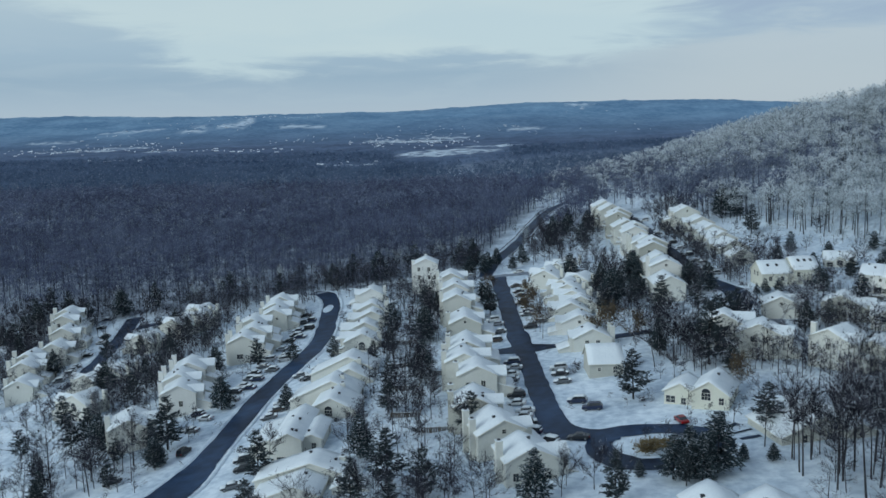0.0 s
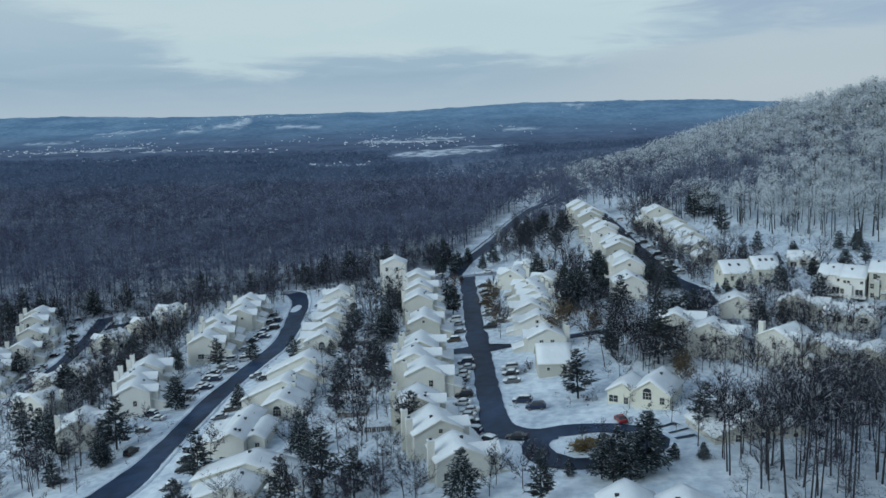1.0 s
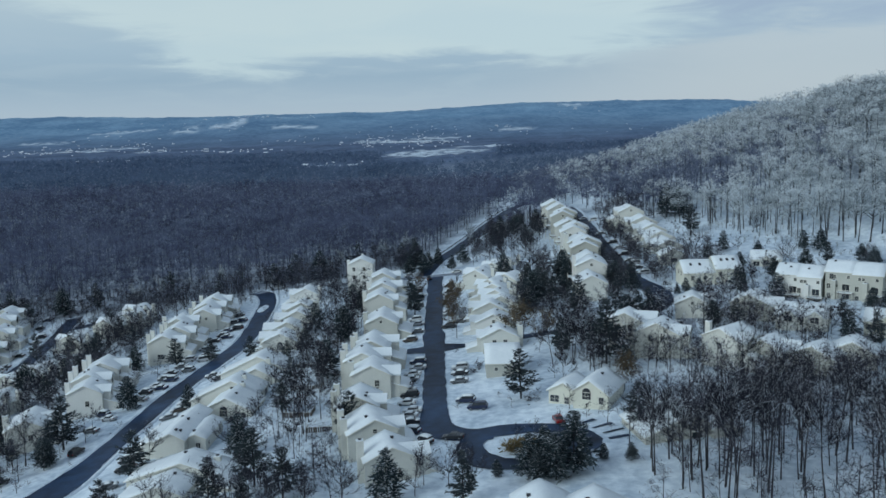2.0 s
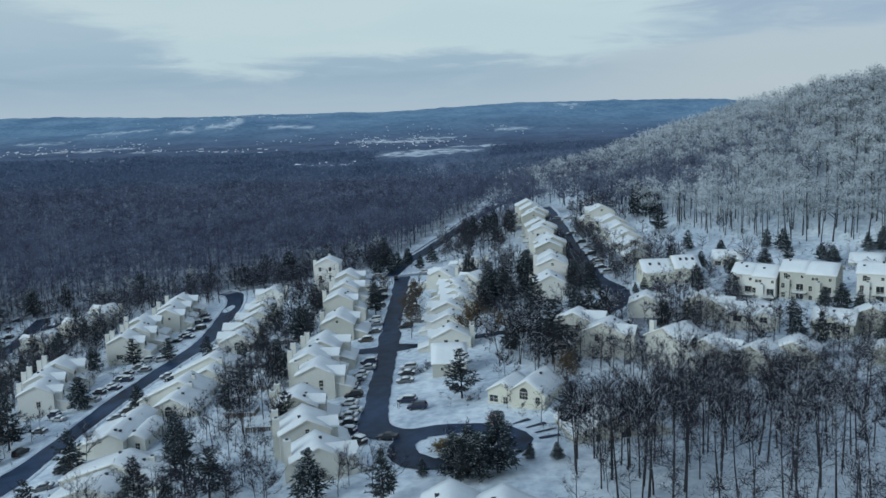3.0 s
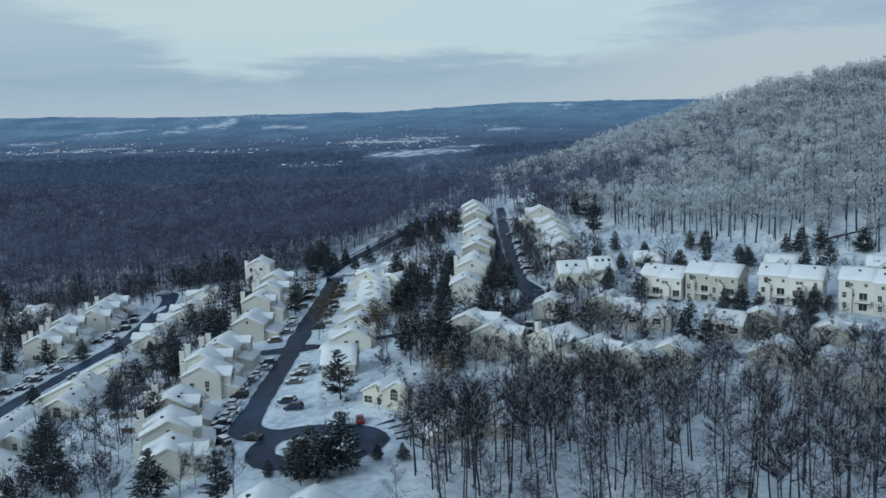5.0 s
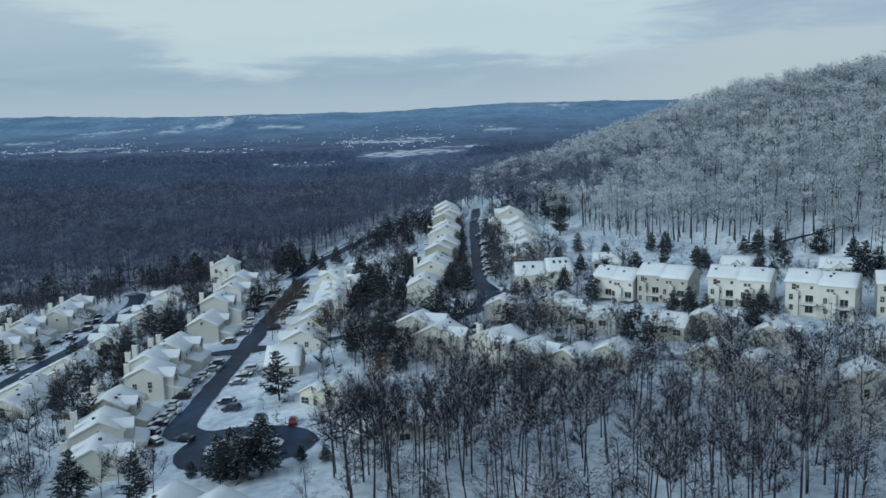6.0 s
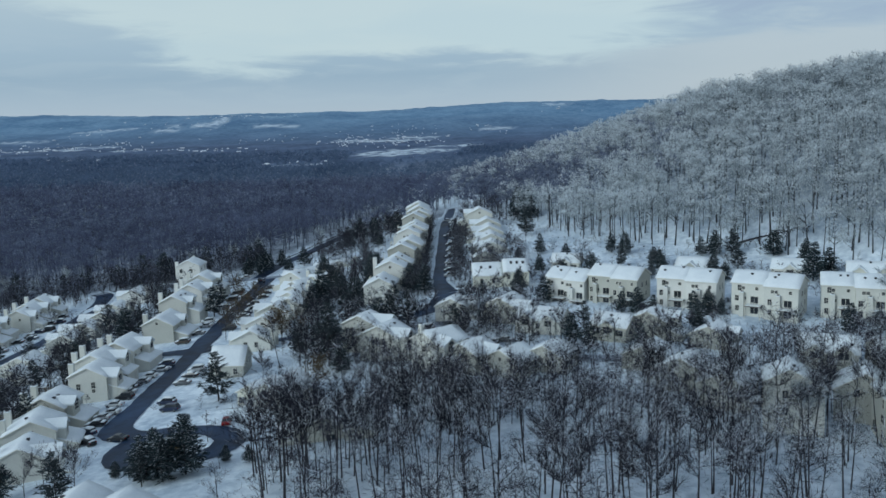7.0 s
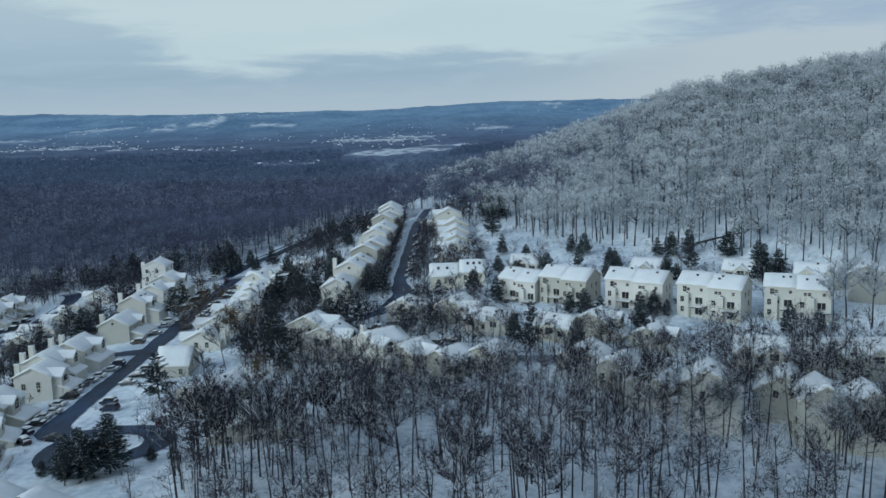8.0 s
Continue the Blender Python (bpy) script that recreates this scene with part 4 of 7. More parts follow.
townhouse(-29.8, 240.5, -4, [unit(y1=9, ridge=-4.0, wl=11.0, wr=7.5, slope=0.47, F=[("s", 5.0, 4.8)], chimneys=[(3.2, -0.4, -0.3, 1.2)]), unit(x=1.6, y0=-7.5, y1=-0.1, ridge=-5.4, wl=6.0, wr=6.5, slope=0.5, F=[("g", 4.2, 5.2)], vents=1)], CREAM, "cream townhouse pair under broad snow-covered roofs", 136)
townhouse(-31.6, 217.5, -4, [unit(y1=9, ridge=-4.1, wl=11.0, wr=7.0, slope=0.47, F=[("w", 5.5, 4.6)], chimneys=[(3.2, -0.5, -0.2, 1.2), (2.2, 4.5, 0.4, 1.0)], vents=1), unit(x=2.2, y0=-11.5, y1=-0.1, ridge=-5.0, wl=4.6, wr=6.4, slope=0.5, F=[("a", -0.6, 3.7), ("w", 4.4, 4.2)])], CREAM, "cream townhouse pair with an arched window and snowy roofs", 137)
townhouse(-36.6, 183.2, -2, [unit(y0=0, y1=20, ridge=-5.5, wl=3.6, wr=3.0, slope=0.5, F=[("p", -1.6, 6.0)], wings=[(-1, 3, 18, 5.5, 2.2)], vents=3), unit(x=4.7, y0=2.4, y1=15, ridge=-6.6, wl=1.6, wr=2.3, slope=0.42, F=[("w", 0.6, 2.6)], chimneys=[(-1.2, 12, 0.9, 1.1), (1.4, 14.6, 0.5, 1.1)], vents=1)], CREAM, "cream townhouse with two tall chimneys and snowy roof", 138)
townhouse(-28.8, 165.5, -4, [unit(y1=8, ridge=-5.3, wl=11.5, wr=9.5, slope=0.33, F=[], chimneys=[(5.6, 5.6, -0.6, 1.4), (2.6, 1.2, -1.6, 1.2)], vents=2), unit(x=-1.0, y0=-9, y1=-0.1, ridge=-6.4, wl=9.0, wr=4.5, slope=0.36, F=[("p", -3, 4.0)], vents=1), unit(x=8.4, y0=-5.5, y1=-0.1, ridge=-7.0, wl=3.0, wr=4.2, slope=0.36, F=[("w", 1.5, 2.3), ("w", -0.8, 2.3)], vents=0)], CREAM, "cream townhouse pair with chimneys under snowy roofs", 139)
# the far lower street
for k, (hx, hy, hz, hs) in enumerate(((-161, 350, -13.2, 1), (-154.2, 334, -14.8, 1), (-150, 316, -16.6, 1), (-152, 296, -18.2, 1), (-146, 281, -20.4, 1))):
    row_house(hx, hy, hz, 141 + k, turn=6, length=10, street=hs, back_units=1 if k in (0, 3) else 0, wall=CREAM, F=[("w", 1, 4.2)] if k % 2 else None, shift=2.0)
for k, (hx, hy, hz, hs) in enumerate(((-104, 344, -9.6, -1), (-108, 327, -10.9, -1), (-116, 314, -13.4, -1), (-121, 276, -17.4, -1), (-113, 248.5, -15.8, -1))):
    row_house(hx, hy, hz, 151 + k, turn=-24, length=9, street=hs, back_units=1 if k in (1, 3) else 0, wall=CREAM, wl=6.4, wr=5.4, F=[("a", 0, 4.0)] if k == 4 else None, shift=2.0)
# the street below the hill: its lower side, tall backs
for k, (hx, hy, hz, ln, ht, units_, wide) in enumerate(((71.6, 280.5, 9.4, 13, -3, 0, 5.2), (74.2, 297, 12.4, 10, -5, 0, 5.4), (75.6, 311, 12.2, 9, -2, 0, 5.8), (76.6, 327, 14.2, 8, -4, 1, 5.2), (79.2, 349, 13.8, 10, -1, 0, 5.9), (77.6, 364, 15.6, 9, -4, 1, 5.3),
                                                         (79.4, 389, 15.6, 11, -2, 0, 6.0), (78.4, 405, 17.8, 9, -5, 1, 5.4), (80.4, 431, 18.8, 12, -1, 1, 5.8))):
    row_house(hx, hy, hz, 161 + k, turn=ht, length=ln, street=1, back_units=units_, wall=(CREAM, WHITE, CREAM, TAN)[k % 4], wl=wide, wr=wide - 0.2, F=[] if k == 0 else None, chim=k in (1, 4), wing=False, shift=(1.5, -1.8)[k % 2], slope=(0.52, 0.46)[k % 2])
# and its upper side
townhouse(108.5, 320.5, 0, [unit(y0=0, y1=7, ridge=11.6, wl=4.6, wr=5.0, slope=0.55, F=[("t", 0, 4.2), ("t", 0, 6.6)])], CREAM, "cream house end with a wide bay window and snowy roof", 171)
for k, (hx, hy, hz) in enumerate(((112.4, 342, 11.8), (112.6, 357, 13.4), (112.6, 372, 14.8), (112.4, 388, 16.4), (109.4, 401, 19.8))):
    row_house(hx, hy, hz, 172 + k, length=14.8 if k < 3 else 11, street=-1, back_units=0, wall=CREAM, wl=6.0, wr=6.0, F=[("s", 0, 1.8)] if k == 0 else None, chim=False)
# the pale yellow pair at the foot of that street
townhouse(112.6, 284, 90, [unit(x=5.5, y0=-8.8, y1=-0.5, ridge=13.2, wl=5.5, wr=5.5, slope=0.6, wall=YELLOW, L=[("p", -4.5, 4.4), ("g", -6.5, 4.6), ("w", -2, 1.6)], decks=[(-1, -4.8, 5.4, 5)], skylights=((-3, -2), (-5, -2), (-7, -2)), vents=0),
                           unit(x=6.1, y0=-0.4, y1=9.8, ridge=12.0, wl=5.5, wr=5.5, slope=0.6, wall=YELLOW, L=[("w", 3, 1.7), ("w", 7, 1.7)], skylights=((4, -2.4), (7, -2.4)), vents=0)], YELLOW, "pale yellow house pair with skylights in snowy roofs", 178)


def duplex(xl, yl, xr, yr, eave, wall, label, seed, forward=0.7):
    """Three-storey pair of houses with its tall back towards the village: from its left to its right back corner."""
    d = Vector((xr - xl, yr - yl))
    width, turn = d.length, math.degrees(math.atan2(d.y, d.x)) + 90
    deep, slope = 10.5, 0.47
    mid = Vector(((xl + xr) / 2, (yl + yr) / 2)) + Vector((-d.y, d.x)).normalized() * deep / 2
    ridge, hw = eave + slope * deep / 2, width / 2
    units = []
    for s in (0, 1):     # s = 0: the right-hand house
        a, b = (-hw, -0.02) if s == 0 else (0.02, hw)
        c = (a + b) / 2
        f = forward if s == 0 else 0.0
        L = [("s", c - 2.4, 1.3), ("w" if s else "s", c + 2.2, 1.3), ("s", c + 1.2, 1.3), ("g", c - 1.8, 4.5), ("w", c + 2.9, 4.2), ("s", c + 0.8, 4.1), ("g", c - 1.8, 7.2), ("w", c + 2.8, 7.0)]
        units.append(unit(x=-f / 2, y0=a, y1=b, ridge=ridge + 0.12 * s, wl=deep / 2 + f / 2, wr=deep / 2 - f / 2, slope=slope, wall=wall, L=L, F=[("w", -1.5, 4.6), ("w", 1.5, 4.6), ("w", 1.5, 7.4)], vents=2,
                          chimneys=[(-deep / 2 - f - 0.45, c + (1.4 if s else 0.6), -deep / 2 * slope - 2.4, 1.5)], decks=[(-1, c - 1.9, 5.75, 4.2)]))
    return townhouse(mid.x, mid.y, turn, units, wall, label, seed, group="tall pairs of houses below the hill")


duplex(124.6, 262.6, 135.4, 255.2, 11.6, WHITE, "three-storey off-white house pair with decks and snowy roof", 181)
duplex(136.6, 255.6, 149.4, 246.8, 13.2, TAN, "three-storey tan house pair with boxed chimneys and snowy roof", 182)
duplex(154.6, 245.4, 169.3, 236.9, 13.7, WHITE, "three-storey off-white house pair behind snowy spruces", 183)
duplex(172.6, 234.6, 187.2, 224.6, 13.9, CREAM, "three-storey cream house pair with balconies and snowy roof", 184)
duplex(194.3, 227.4, 209.6, 221.2, 13.9, CREAM, "three-storey cream house pair with a covered deck", 185)


def cottage(x, y, ridge, turn, w, length, seed, wall=CREAM, gables=2):
    """A house with its eaves to the lane and small gables over its windows."""
    units = [unit(y0=-length / 2, y1=length / 2, ridge=ridge, wl=w / 2, wr=w / 2, slope=0.62, wall=wall, L=[(("p", "w", "p")[k % 3], -length / 2 + (k + 0.6) * length / 3.2, 1.5) for k in range(3)], vents=2)]
    h = townhouse(x, y, turn, units, wall, "low cream house with window gables under deep snow", seed, "house", "houses among the trees")
    base = gz(x, y)
    for k in range(gables):
        b = -length / 2 + (k + 0.5) * length / gables
        top, g = ridge - base - 0.9, 1.9
        x0, x1 = -w / 2 - 0.7, -0.6
        e = top - 0.75 * g
        floor = top - 5.6
        verts = [(a, b + q, c) for a in (x0, x1) for q, c in ((-g, floor), (g, floor), (g, e), (0, top), (-g, e))]
        part("gable", mesh_of("gable", verts, [(0, 1, 2, 3, 4)[::-1], (5, 6, 7, 8, 9)] + [((j + 1) % 5, (j + 1) % 5 + 5, j + 5, j)[::-1] for j in range(5)], [wall]), h)
        verts = []
        for a in (x0 - 0.3, x1):
            for q, c in ((-g - 0.35, e - 0.26), (0, top), (g + 0.35, e - 0.26)):
                verts += [(a, b + q, c + 0.03), (a, b + q, c + 0.45)]
        part("gable_snow", mesh_of("gable_snow", verts, [(1, 3, 9, 7), (3, 5, 11, 9), (0, 1, 7, 6), (4, 10, 11, 5), (0, 2, 3, 1), (2, 4, 5, 3), (0, 6, 8, 2), (2, 8, 10, 4)], [ROOF_SNOW], smooth=False), h)
        opening(h, "p", pose(x0 - 0.012, b, e - 0.9, 0, 0, -90))
    return h


# houses among the trees in front of the tall pairs
row_house(95.0, 247, 8.7, 201, turn=-14, length=9, street=1, back_units=0, wall=CREAM, chim=False)
row_house(108.6, 239.5, 10.2, 202, turn=-30, length=10, street=1, back_units=0, wall=TAN, wl=5.0, wr=6.5, chim=False, F=[])
cottage(120.2, 230.5, 9.2, 62, 8.5, 13, 203)
cottage(137.4, 219.5, 9.4, 55, 8, 10, 204, YELLOW, 1)
row_house(145.2, 216, 10.4, 205, turn=-30, length=9, street=1, back_units=0, wall=TAN, chim=False, F=[])
row_house(157.5, 205, 8.8, 206, turn=-35, length=9, street=1, back_units=0, wall=TAN, chim=False)
cottage(180.6, 190.5, 9.6, 66, 9, 12, 207, TAN, 2)
cottage(197.0, 183.5, 10.4, 84, 9.5, 19, 208, TAN, 2)
row_house(70.5, 222.5, 9.8, 211, turn=-20, length=8, street=1, back_units=0, wall=CREAM, chim=False, wl=5.2, wr=6.0)
row_house(76.5, 212.5, 9.2, 212, turn=-24, length=9, street=1, back_units=0, wall=CREAM, chim=False, wl=5.4, wr=5.8)
row_house(88.4, 200.5, 10.4, 213, turn=-50, length=10, street=1, back_units=0, wall=CREAM, wl=4.8, wr=4.8, F=[("w", 0, 4)])
row_house(97.0, 196.5, 8.4, 214, turn=-40, length=9, street=1, back_units=0, wall=TAN, chim=False, F=[])
for k, (hx, hy, hz, ht) in enumerate(((106, 191, 8.0, -40), (116, 193, 8.2, -30), (138.5, 190, 8.4, -30), (142.8, 175.5, 9.4, -34), (148.2, 164.5, 9.2, -30))):
    row_house(hx, hy, hz, 221 + k, turn=ht, length=9, street=1, back_units=0, wall=TAN, chim=False, wing=False, wl=5.2, wr=5.2)
townhouse(156.6, 152, -18, [unit(y1=9, ridge=13.4, wl=4.4, wr=6.0, slope=0.55, F=[("w", -0.8, 4.6), ("w", -0.8, 7.8), ("w", 2.6, 4.8)], vents=1, decks=[(-1, 3.5, 4.6, 4)])], CREAM, "tall cream house end among bare trees", 231)
townhouse(172.6, 156.5, -24, [unit(y1=10, ridge=10.8, wl=5.4, wr=4.8, slope=0.6, vents=1)], TAN, "tan house with a snowy roof among bare trees", 232)
townhouse(179, 144, -10, [unit(x=-3.6, y1=9, ridge=12.2, wl=4.4, wr=4.0, slope=0.6, F=[("w", 1, 7)]), unit(x=4.2, y0=-1, y1=8, ridge=11.6, wl=4.0, wr=4.4, slope=0.6, decks=[(1, 3, 5, 4)])], TAN, "tan house pair with snowy gables among bare trees", 233)
townhouse(193.5, 148, -20, [unit(y1=10, ridge=12.0, wl=4.6, wr=4.6, slope=0.6)], TAN, "house behind trees with a snow-covered roof", 234)
# the back row at the foot of the hill
cottage(137, 305, 12.2, 70, 8, 10, 241, CREAM, 1)
cottage(176, 284, 13.0, 60, 8, 10, 242, TAN, 1)
cottage(201.5, 266, 14.6, 62, 8, 11, 243, CREAM, 1)
cottage(218, 249, 16.0, 66, 8, 13, 244, YELLOW, 2)
row_house(224, 232, 18.0, 245, turn=-30, length=9, street=1, back_units=0, wall=TAN, chim=False)

# ---------------------------------------------------------------- cars


def loft(bm, sections):
    """Closed body through sections: each a list of points with the same count."""
    rings = [[bm.verts.new(p) for p in s] for s in sections]
    n = len(rings[0])
    for a, b in zip(rings, rings[1:]):
        for k in range(n):
            bm.faces.new((a[k], a[(k + 1) % n], b[(k + 1) % n], b[k]))
    bm.faces.new(rings[0][::-1])
    bm.faces.new(rings[-1])


def car_parts(kind):
    """Meshes of a car 4.6 m long that points along +y, its wheels on z = 0."""
    tall = {"sedan": 1.42, "suv": 1.75, "van": 1.85}[kind]
    belt = {"sedan": 0.92, "suv": 1.08, "van": 1.10}[kind]
    cab = {"sedan": (-1.55, -0.85, 0.35, 1.10), "suv": (-2.15, -1.85, 0.45, 1.15), "van": (-2.25, -2.05, 0.9, 1.75)}[kind]
    body = bmesh.new()
    secs = []
    for yy, w, z0, z1 in ((-2.3, 0.78, 0.45, belt - 0.12), (-2.15, 0.88, 0.30, belt), (-1.2, 0.91, 0.26, belt + 0.02), (0.6, 0.91, 0.26, belt), (1.3, 0.90, 0.26, belt - 0.08), (2.0, 0.86, 0.30, belt - 0.16), (2.3, 0.74, 0.42, belt - 0.32)):
        secs.append([(-w, yy, z0), (-w * 1.0, yy, (z0 + z1) * 0.5), (-w * 0.93, yy, z1), (w * 0.93, yy, z1), (w, yy, (z0 + z1) * 0.5), (w, yy, z0)])
    loft(body, secs)
    glass = bmesh.new()
    a, b, c, d = cab
    loft(glass, [[(-0.82, a, belt - 0.03), (-0.80, a, belt + 0.02), (0.80, a, belt + 0.02), (0.82, a, belt - 0.03)], [(-0.82, b, belt - 0.03), (-0.66, b, tall - 0.06), (0.66, b, tall - 0.06), (0.82, b, belt - 0.03)],
                 [(-0.82, c, belt - 0.03), (-0.66, c, tall - 0.06), (0.66, c, tall - 0.06), (0.82, c, belt - 0.03)], [(-0.82, d, belt - 0.06), (-0.78, d, belt - 0.02), (0.78, d, belt - 0.02), (0.82, d, belt - 0.06)]])
    roof = bmesh.new()
    loft(roof, [[(-0.66, b - 0.05, tall - 0.08), (-0.6, b - 0.05, tall), (0.6, b - 0.05, tall), (0.66, b - 0.05, tall - 0.08)], [(-0.67, c + 0.05, tall - 0.08), (-0.6, c + 0.05, tall), (0.6, c + 0.05, tall), (0.67, c + 0.05, tall - 0.08)]])
    bmesh.ops.bevel(body, geom=[e for e in body.edges if e.calc_length() > 0.3], offset=0.05, segments=1, affect="EDGES")
    wheel = bmesh.new()
    bmesh.ops.create_cone(wheel, cap_ends=True, segments=10, radius1=0.34, radius2=0.34, depth=0.22, matrix=Matrix.Rotation(radians(90), 4, "Y"))
    hub = bmesh.new()
    bmesh.ops.create_cone(hub, cap_ends=True, segments=8, radius1=0.2, radius2=0.2, depth=0.24, matrix=Matrix.Rotation(radians(90), 4, "Y"))
    snow = bmesh.new()
    rng = random.Random(len(kind))
    for y0, y1, w, z in ((b - 0.22, c + 0.25, 0.74, tall - 0.05), (d - 0.3, 2.22, 0.86, belt - 0.13), (-2.28, a + 0.15, 0.82, belt - 0.03)):
        if y1 - y0 < 0.25:
            continue
        loft(snow, [[(-w, yy, z - 0.03), (-w * 0.85, yy, z + t * 0.8), (0, yy, z + t + rng.uniform(0, 0.05)), (w * 0.85, yy, z + t * 0.8), (w, yy, z - 0.03)] for yy, t in ((y0, 0.06), (y0 + (y1 - y0) * 0.25, 0.26), (y0 + (y1 - y0) * 0.75, 0.26), (y1, 0.05))])
    lamp = box_mesh("headlight", LENS, (-0.16, 0.16, -0.05, 0.03, -0.07, 0.07))
    rear = box_mesh("tail_light", TAIL, (-0.1, 0.1, -0.03, 0.05, -0.14, 0.14))
    return {"body": body, "roof": roof, "glass": bm_mesh("window_glass", glass, GLASS), "wheel": bm_mesh("tyre", wheel, TYRE), "hub": bm_mesh("rim", hub, RIM), "snow": bm_mesh("snow_cover", snow, ROOF_SNOW, True), "lamp": lamp, "rear": rear, "belt": belt}


CAR_MASTERS = {}


def car_master(kind, colour, snowy):
    key = (kind, colour, snowy)
    if key in CAR_MASTERS:
        return CAR_MASTERS[key]
    p = car_parts(kind)
    word = {"sedan": "saloon car", "suv": "sport utility car", "van": "minivan"}[kind]
    e = new("car")
    tagged(e, f"{colour} {word} " + ("parked under a cap of snow" if snowy else "brushed clear of snow"), "car", "parked cars")
    part("body", bm_mesh("body", p["body"], PAINTS[colour]), e)
    part("roof", bm_mesh("roof", p["roof"], PAINTS[colour]), e)
    part("window_glass", p["glass"], e)
    for sx in (-0.82, 0.82):
        for sy in (-1.4, 1.42):
            w = part("wheel", p["wheel"], e, Matrix.Translation((sx, sy, 0.34)))
            part("rim", p["hub"], w)
        part("headlight", p["lamp"], e, Matrix.Translation((sx * 0.7, 2.24, p["belt"] - 0.36)))
        part("tail_light", p["rear"], e, Matrix.Translation((sx * 0.8, -2.28, p["belt"] - 0.25)))
    if snowy:
        part("snow_cover", p["snow"], e, None, "thick cap of fresh snow")
    CAR_MASTERS[key] = e
    return None, e


def park(x, y, turn, kind="sedan", colour="black", snowy=True):
    n = Vector((gz(x - 1, y) - gz(x + 1, y), gz(x, y - 1) - gz(x, y + 1), 2)).normalized()
    tilt = Vector((0, 0, 1)).rotation_difference(n).to_matrix().to_4x4()
    m = Matrix.Translation((x, y, gz(x, y) + 0.06)) @ tilt @ pose(0, 0, 0, 0, 0, turn)
    made = car_master(kind, colour, snowy)
    if isinstance(made, tuple):
        made[1].matrix_basis = m
        return made[1]
    return copy_thing(made, m)


rng_car = random.Random(77)
LINEUPS = [
    (-46, 181, 100, "suv", "black", False), (-47.5, 187, 100, "suv", "black", True), (-65, 200, -20, "suv", "black", False), (-78.5, 189.5, -60, "sedan", "black", True), (-46.5, 172, 95, "sedan", "grey", True),
    (15.2, 202.5, 80, "suv", "black", False), (28.5, 193.5, 78, "suv", "navy", True), (31, 187.8, 84, "suv", "navy", False), (47.3, 174.4, 10, "sedan", "red", False),
    (16.2, 231.5, 75, "suv", "navy", True), (16.4, 226, 82, "sedan", "silver", True), (24.6, 268, 85, "suv", "black", False), (25, 285, 80, "sedan", "grey", True), (26, 296, 95, "sedan", "black", True), (28, 273.5, 80, "sedan", "grey", True),
    (25, 322, 95, "sedan", "black", True), (25.4, 315, 88, "sedan", "black", True), (14.6, 277, 85, "sedan", "silver", True), (14.8, 267, 85, "sedan", "grey", True), (13.0, 257, 85, "suv", "brown", True),
    (16.5, 177, 65, "suv", "navy", True), (19.5, 170.5, 50, "suv", "black", True), (25.5, 170.8, 70, "sedan", "black", False), (15.6, 187.5, 80, "sedan", "silver", True), (16.0, 183, 85, "sedan", "black", True), (14.8, 197, 80, "sedan", "white", True),
    (13.2, 210.5, 85, "suv", "grey", True), (14.4, 207, 85, "sedan", "silver", True), (14.8, 216, 82, "sedan", "silver", True), (15.2, 220.5, 82, "sedan", "white", True), (27.4, 216, 80, "sedan", "black", True), (27.2, 209.5, 86, "sedan", "grey", True), (27.6, 221, 84, "suv", "silver", True),
    (-63.5, 244, 70, "suv", "black", True), (-62.5, 237, 70, "sedan", "silver", True), (-61.5, 261, 72, "sedan", "black", True), (-60, 267, 75, "sedan", "grey", True), (-57, 295, 80, "sedan", "black", True), (-57.5, 285, 75, "sedan", "silver", True), (-55.5, 301, 80, "suv", "black", True),
    (-56, 308, 85, "sedan", "navy", True), (-56.5, 319, 85, "suv", "grey", True), (-57, 331, 90, "sedan", "black", True), (-62, 249, 72, "sedan", "white", True), (-59.5, 274, 75, "suv", "silver", True), (-61.5, 255, 72, "suv", "grey", True), (-70, 229, 60, "suv", "navy", True), (-66.5, 224, 65, "sedan", "silver", True), (-68, 216, 65, "sedan", "grey", True),
    (-150, 362, 80, "sedan", "black", True), (-142.5, 347, 80, "suv", "black", True), (-141, 339, 82, "sedan", "silver", True), (-139.5, 311, 85, "sedan", "grey", True), (-140.5, 324, 85, "sedan", "black", True), (-152, 374, 80, "sedan", "navy", True), (-139.6, 300, 85, "sedan", "silver", True),
    (-47.5, 215, 100, "sedan", "grey", True), (-46.5, 220, 98, "sedan", "brown", True), (-46, 225, 96, "suv", "silver", True), (-42.5, 246, 96, "sedan", "grey", True), (-40.5, 255, 96, "sedan", "silver", True), (16.6, 352, 10, "suv", "black", False), (8, 363.5, 95, "sedan", "silver", True), (28, 358.5, 95, "sedan", "white", True),
    (94.7, 397, 85, "sedan", "grey", True), (95.7, 374, 85, "suv", "black", True), (95.7, 361, 85, "sedan", "silver", True), (95.4, 347, 85, "suv", "black", True), (95.2, 335, 82, "sedan", "grey", True), (95, 321, 85, "sedan", "black", True), (95.2, 311, 85, "suv", "silver", True), (97.2, 434, 85, "suv", "white", True),
    (83.7, 417, 90, "suv", "black", False), (83.2, 391, 85, "sedan", "black", True), (83.2, 340, 85, "sedan", "grey", True), (94.2, 446, 85, "sedan", "silver", True), (88, 240, 60, "suv", "black", True), (87, 233, 70, "suv", "black", True), (105, 219, 70, "suv", "black", True), (109, 221.5, 60, "sedan", "grey", True),
]
# the parking bays along the streets
TAKEN = [(q[0], q[1]) for q in LINEUPS]


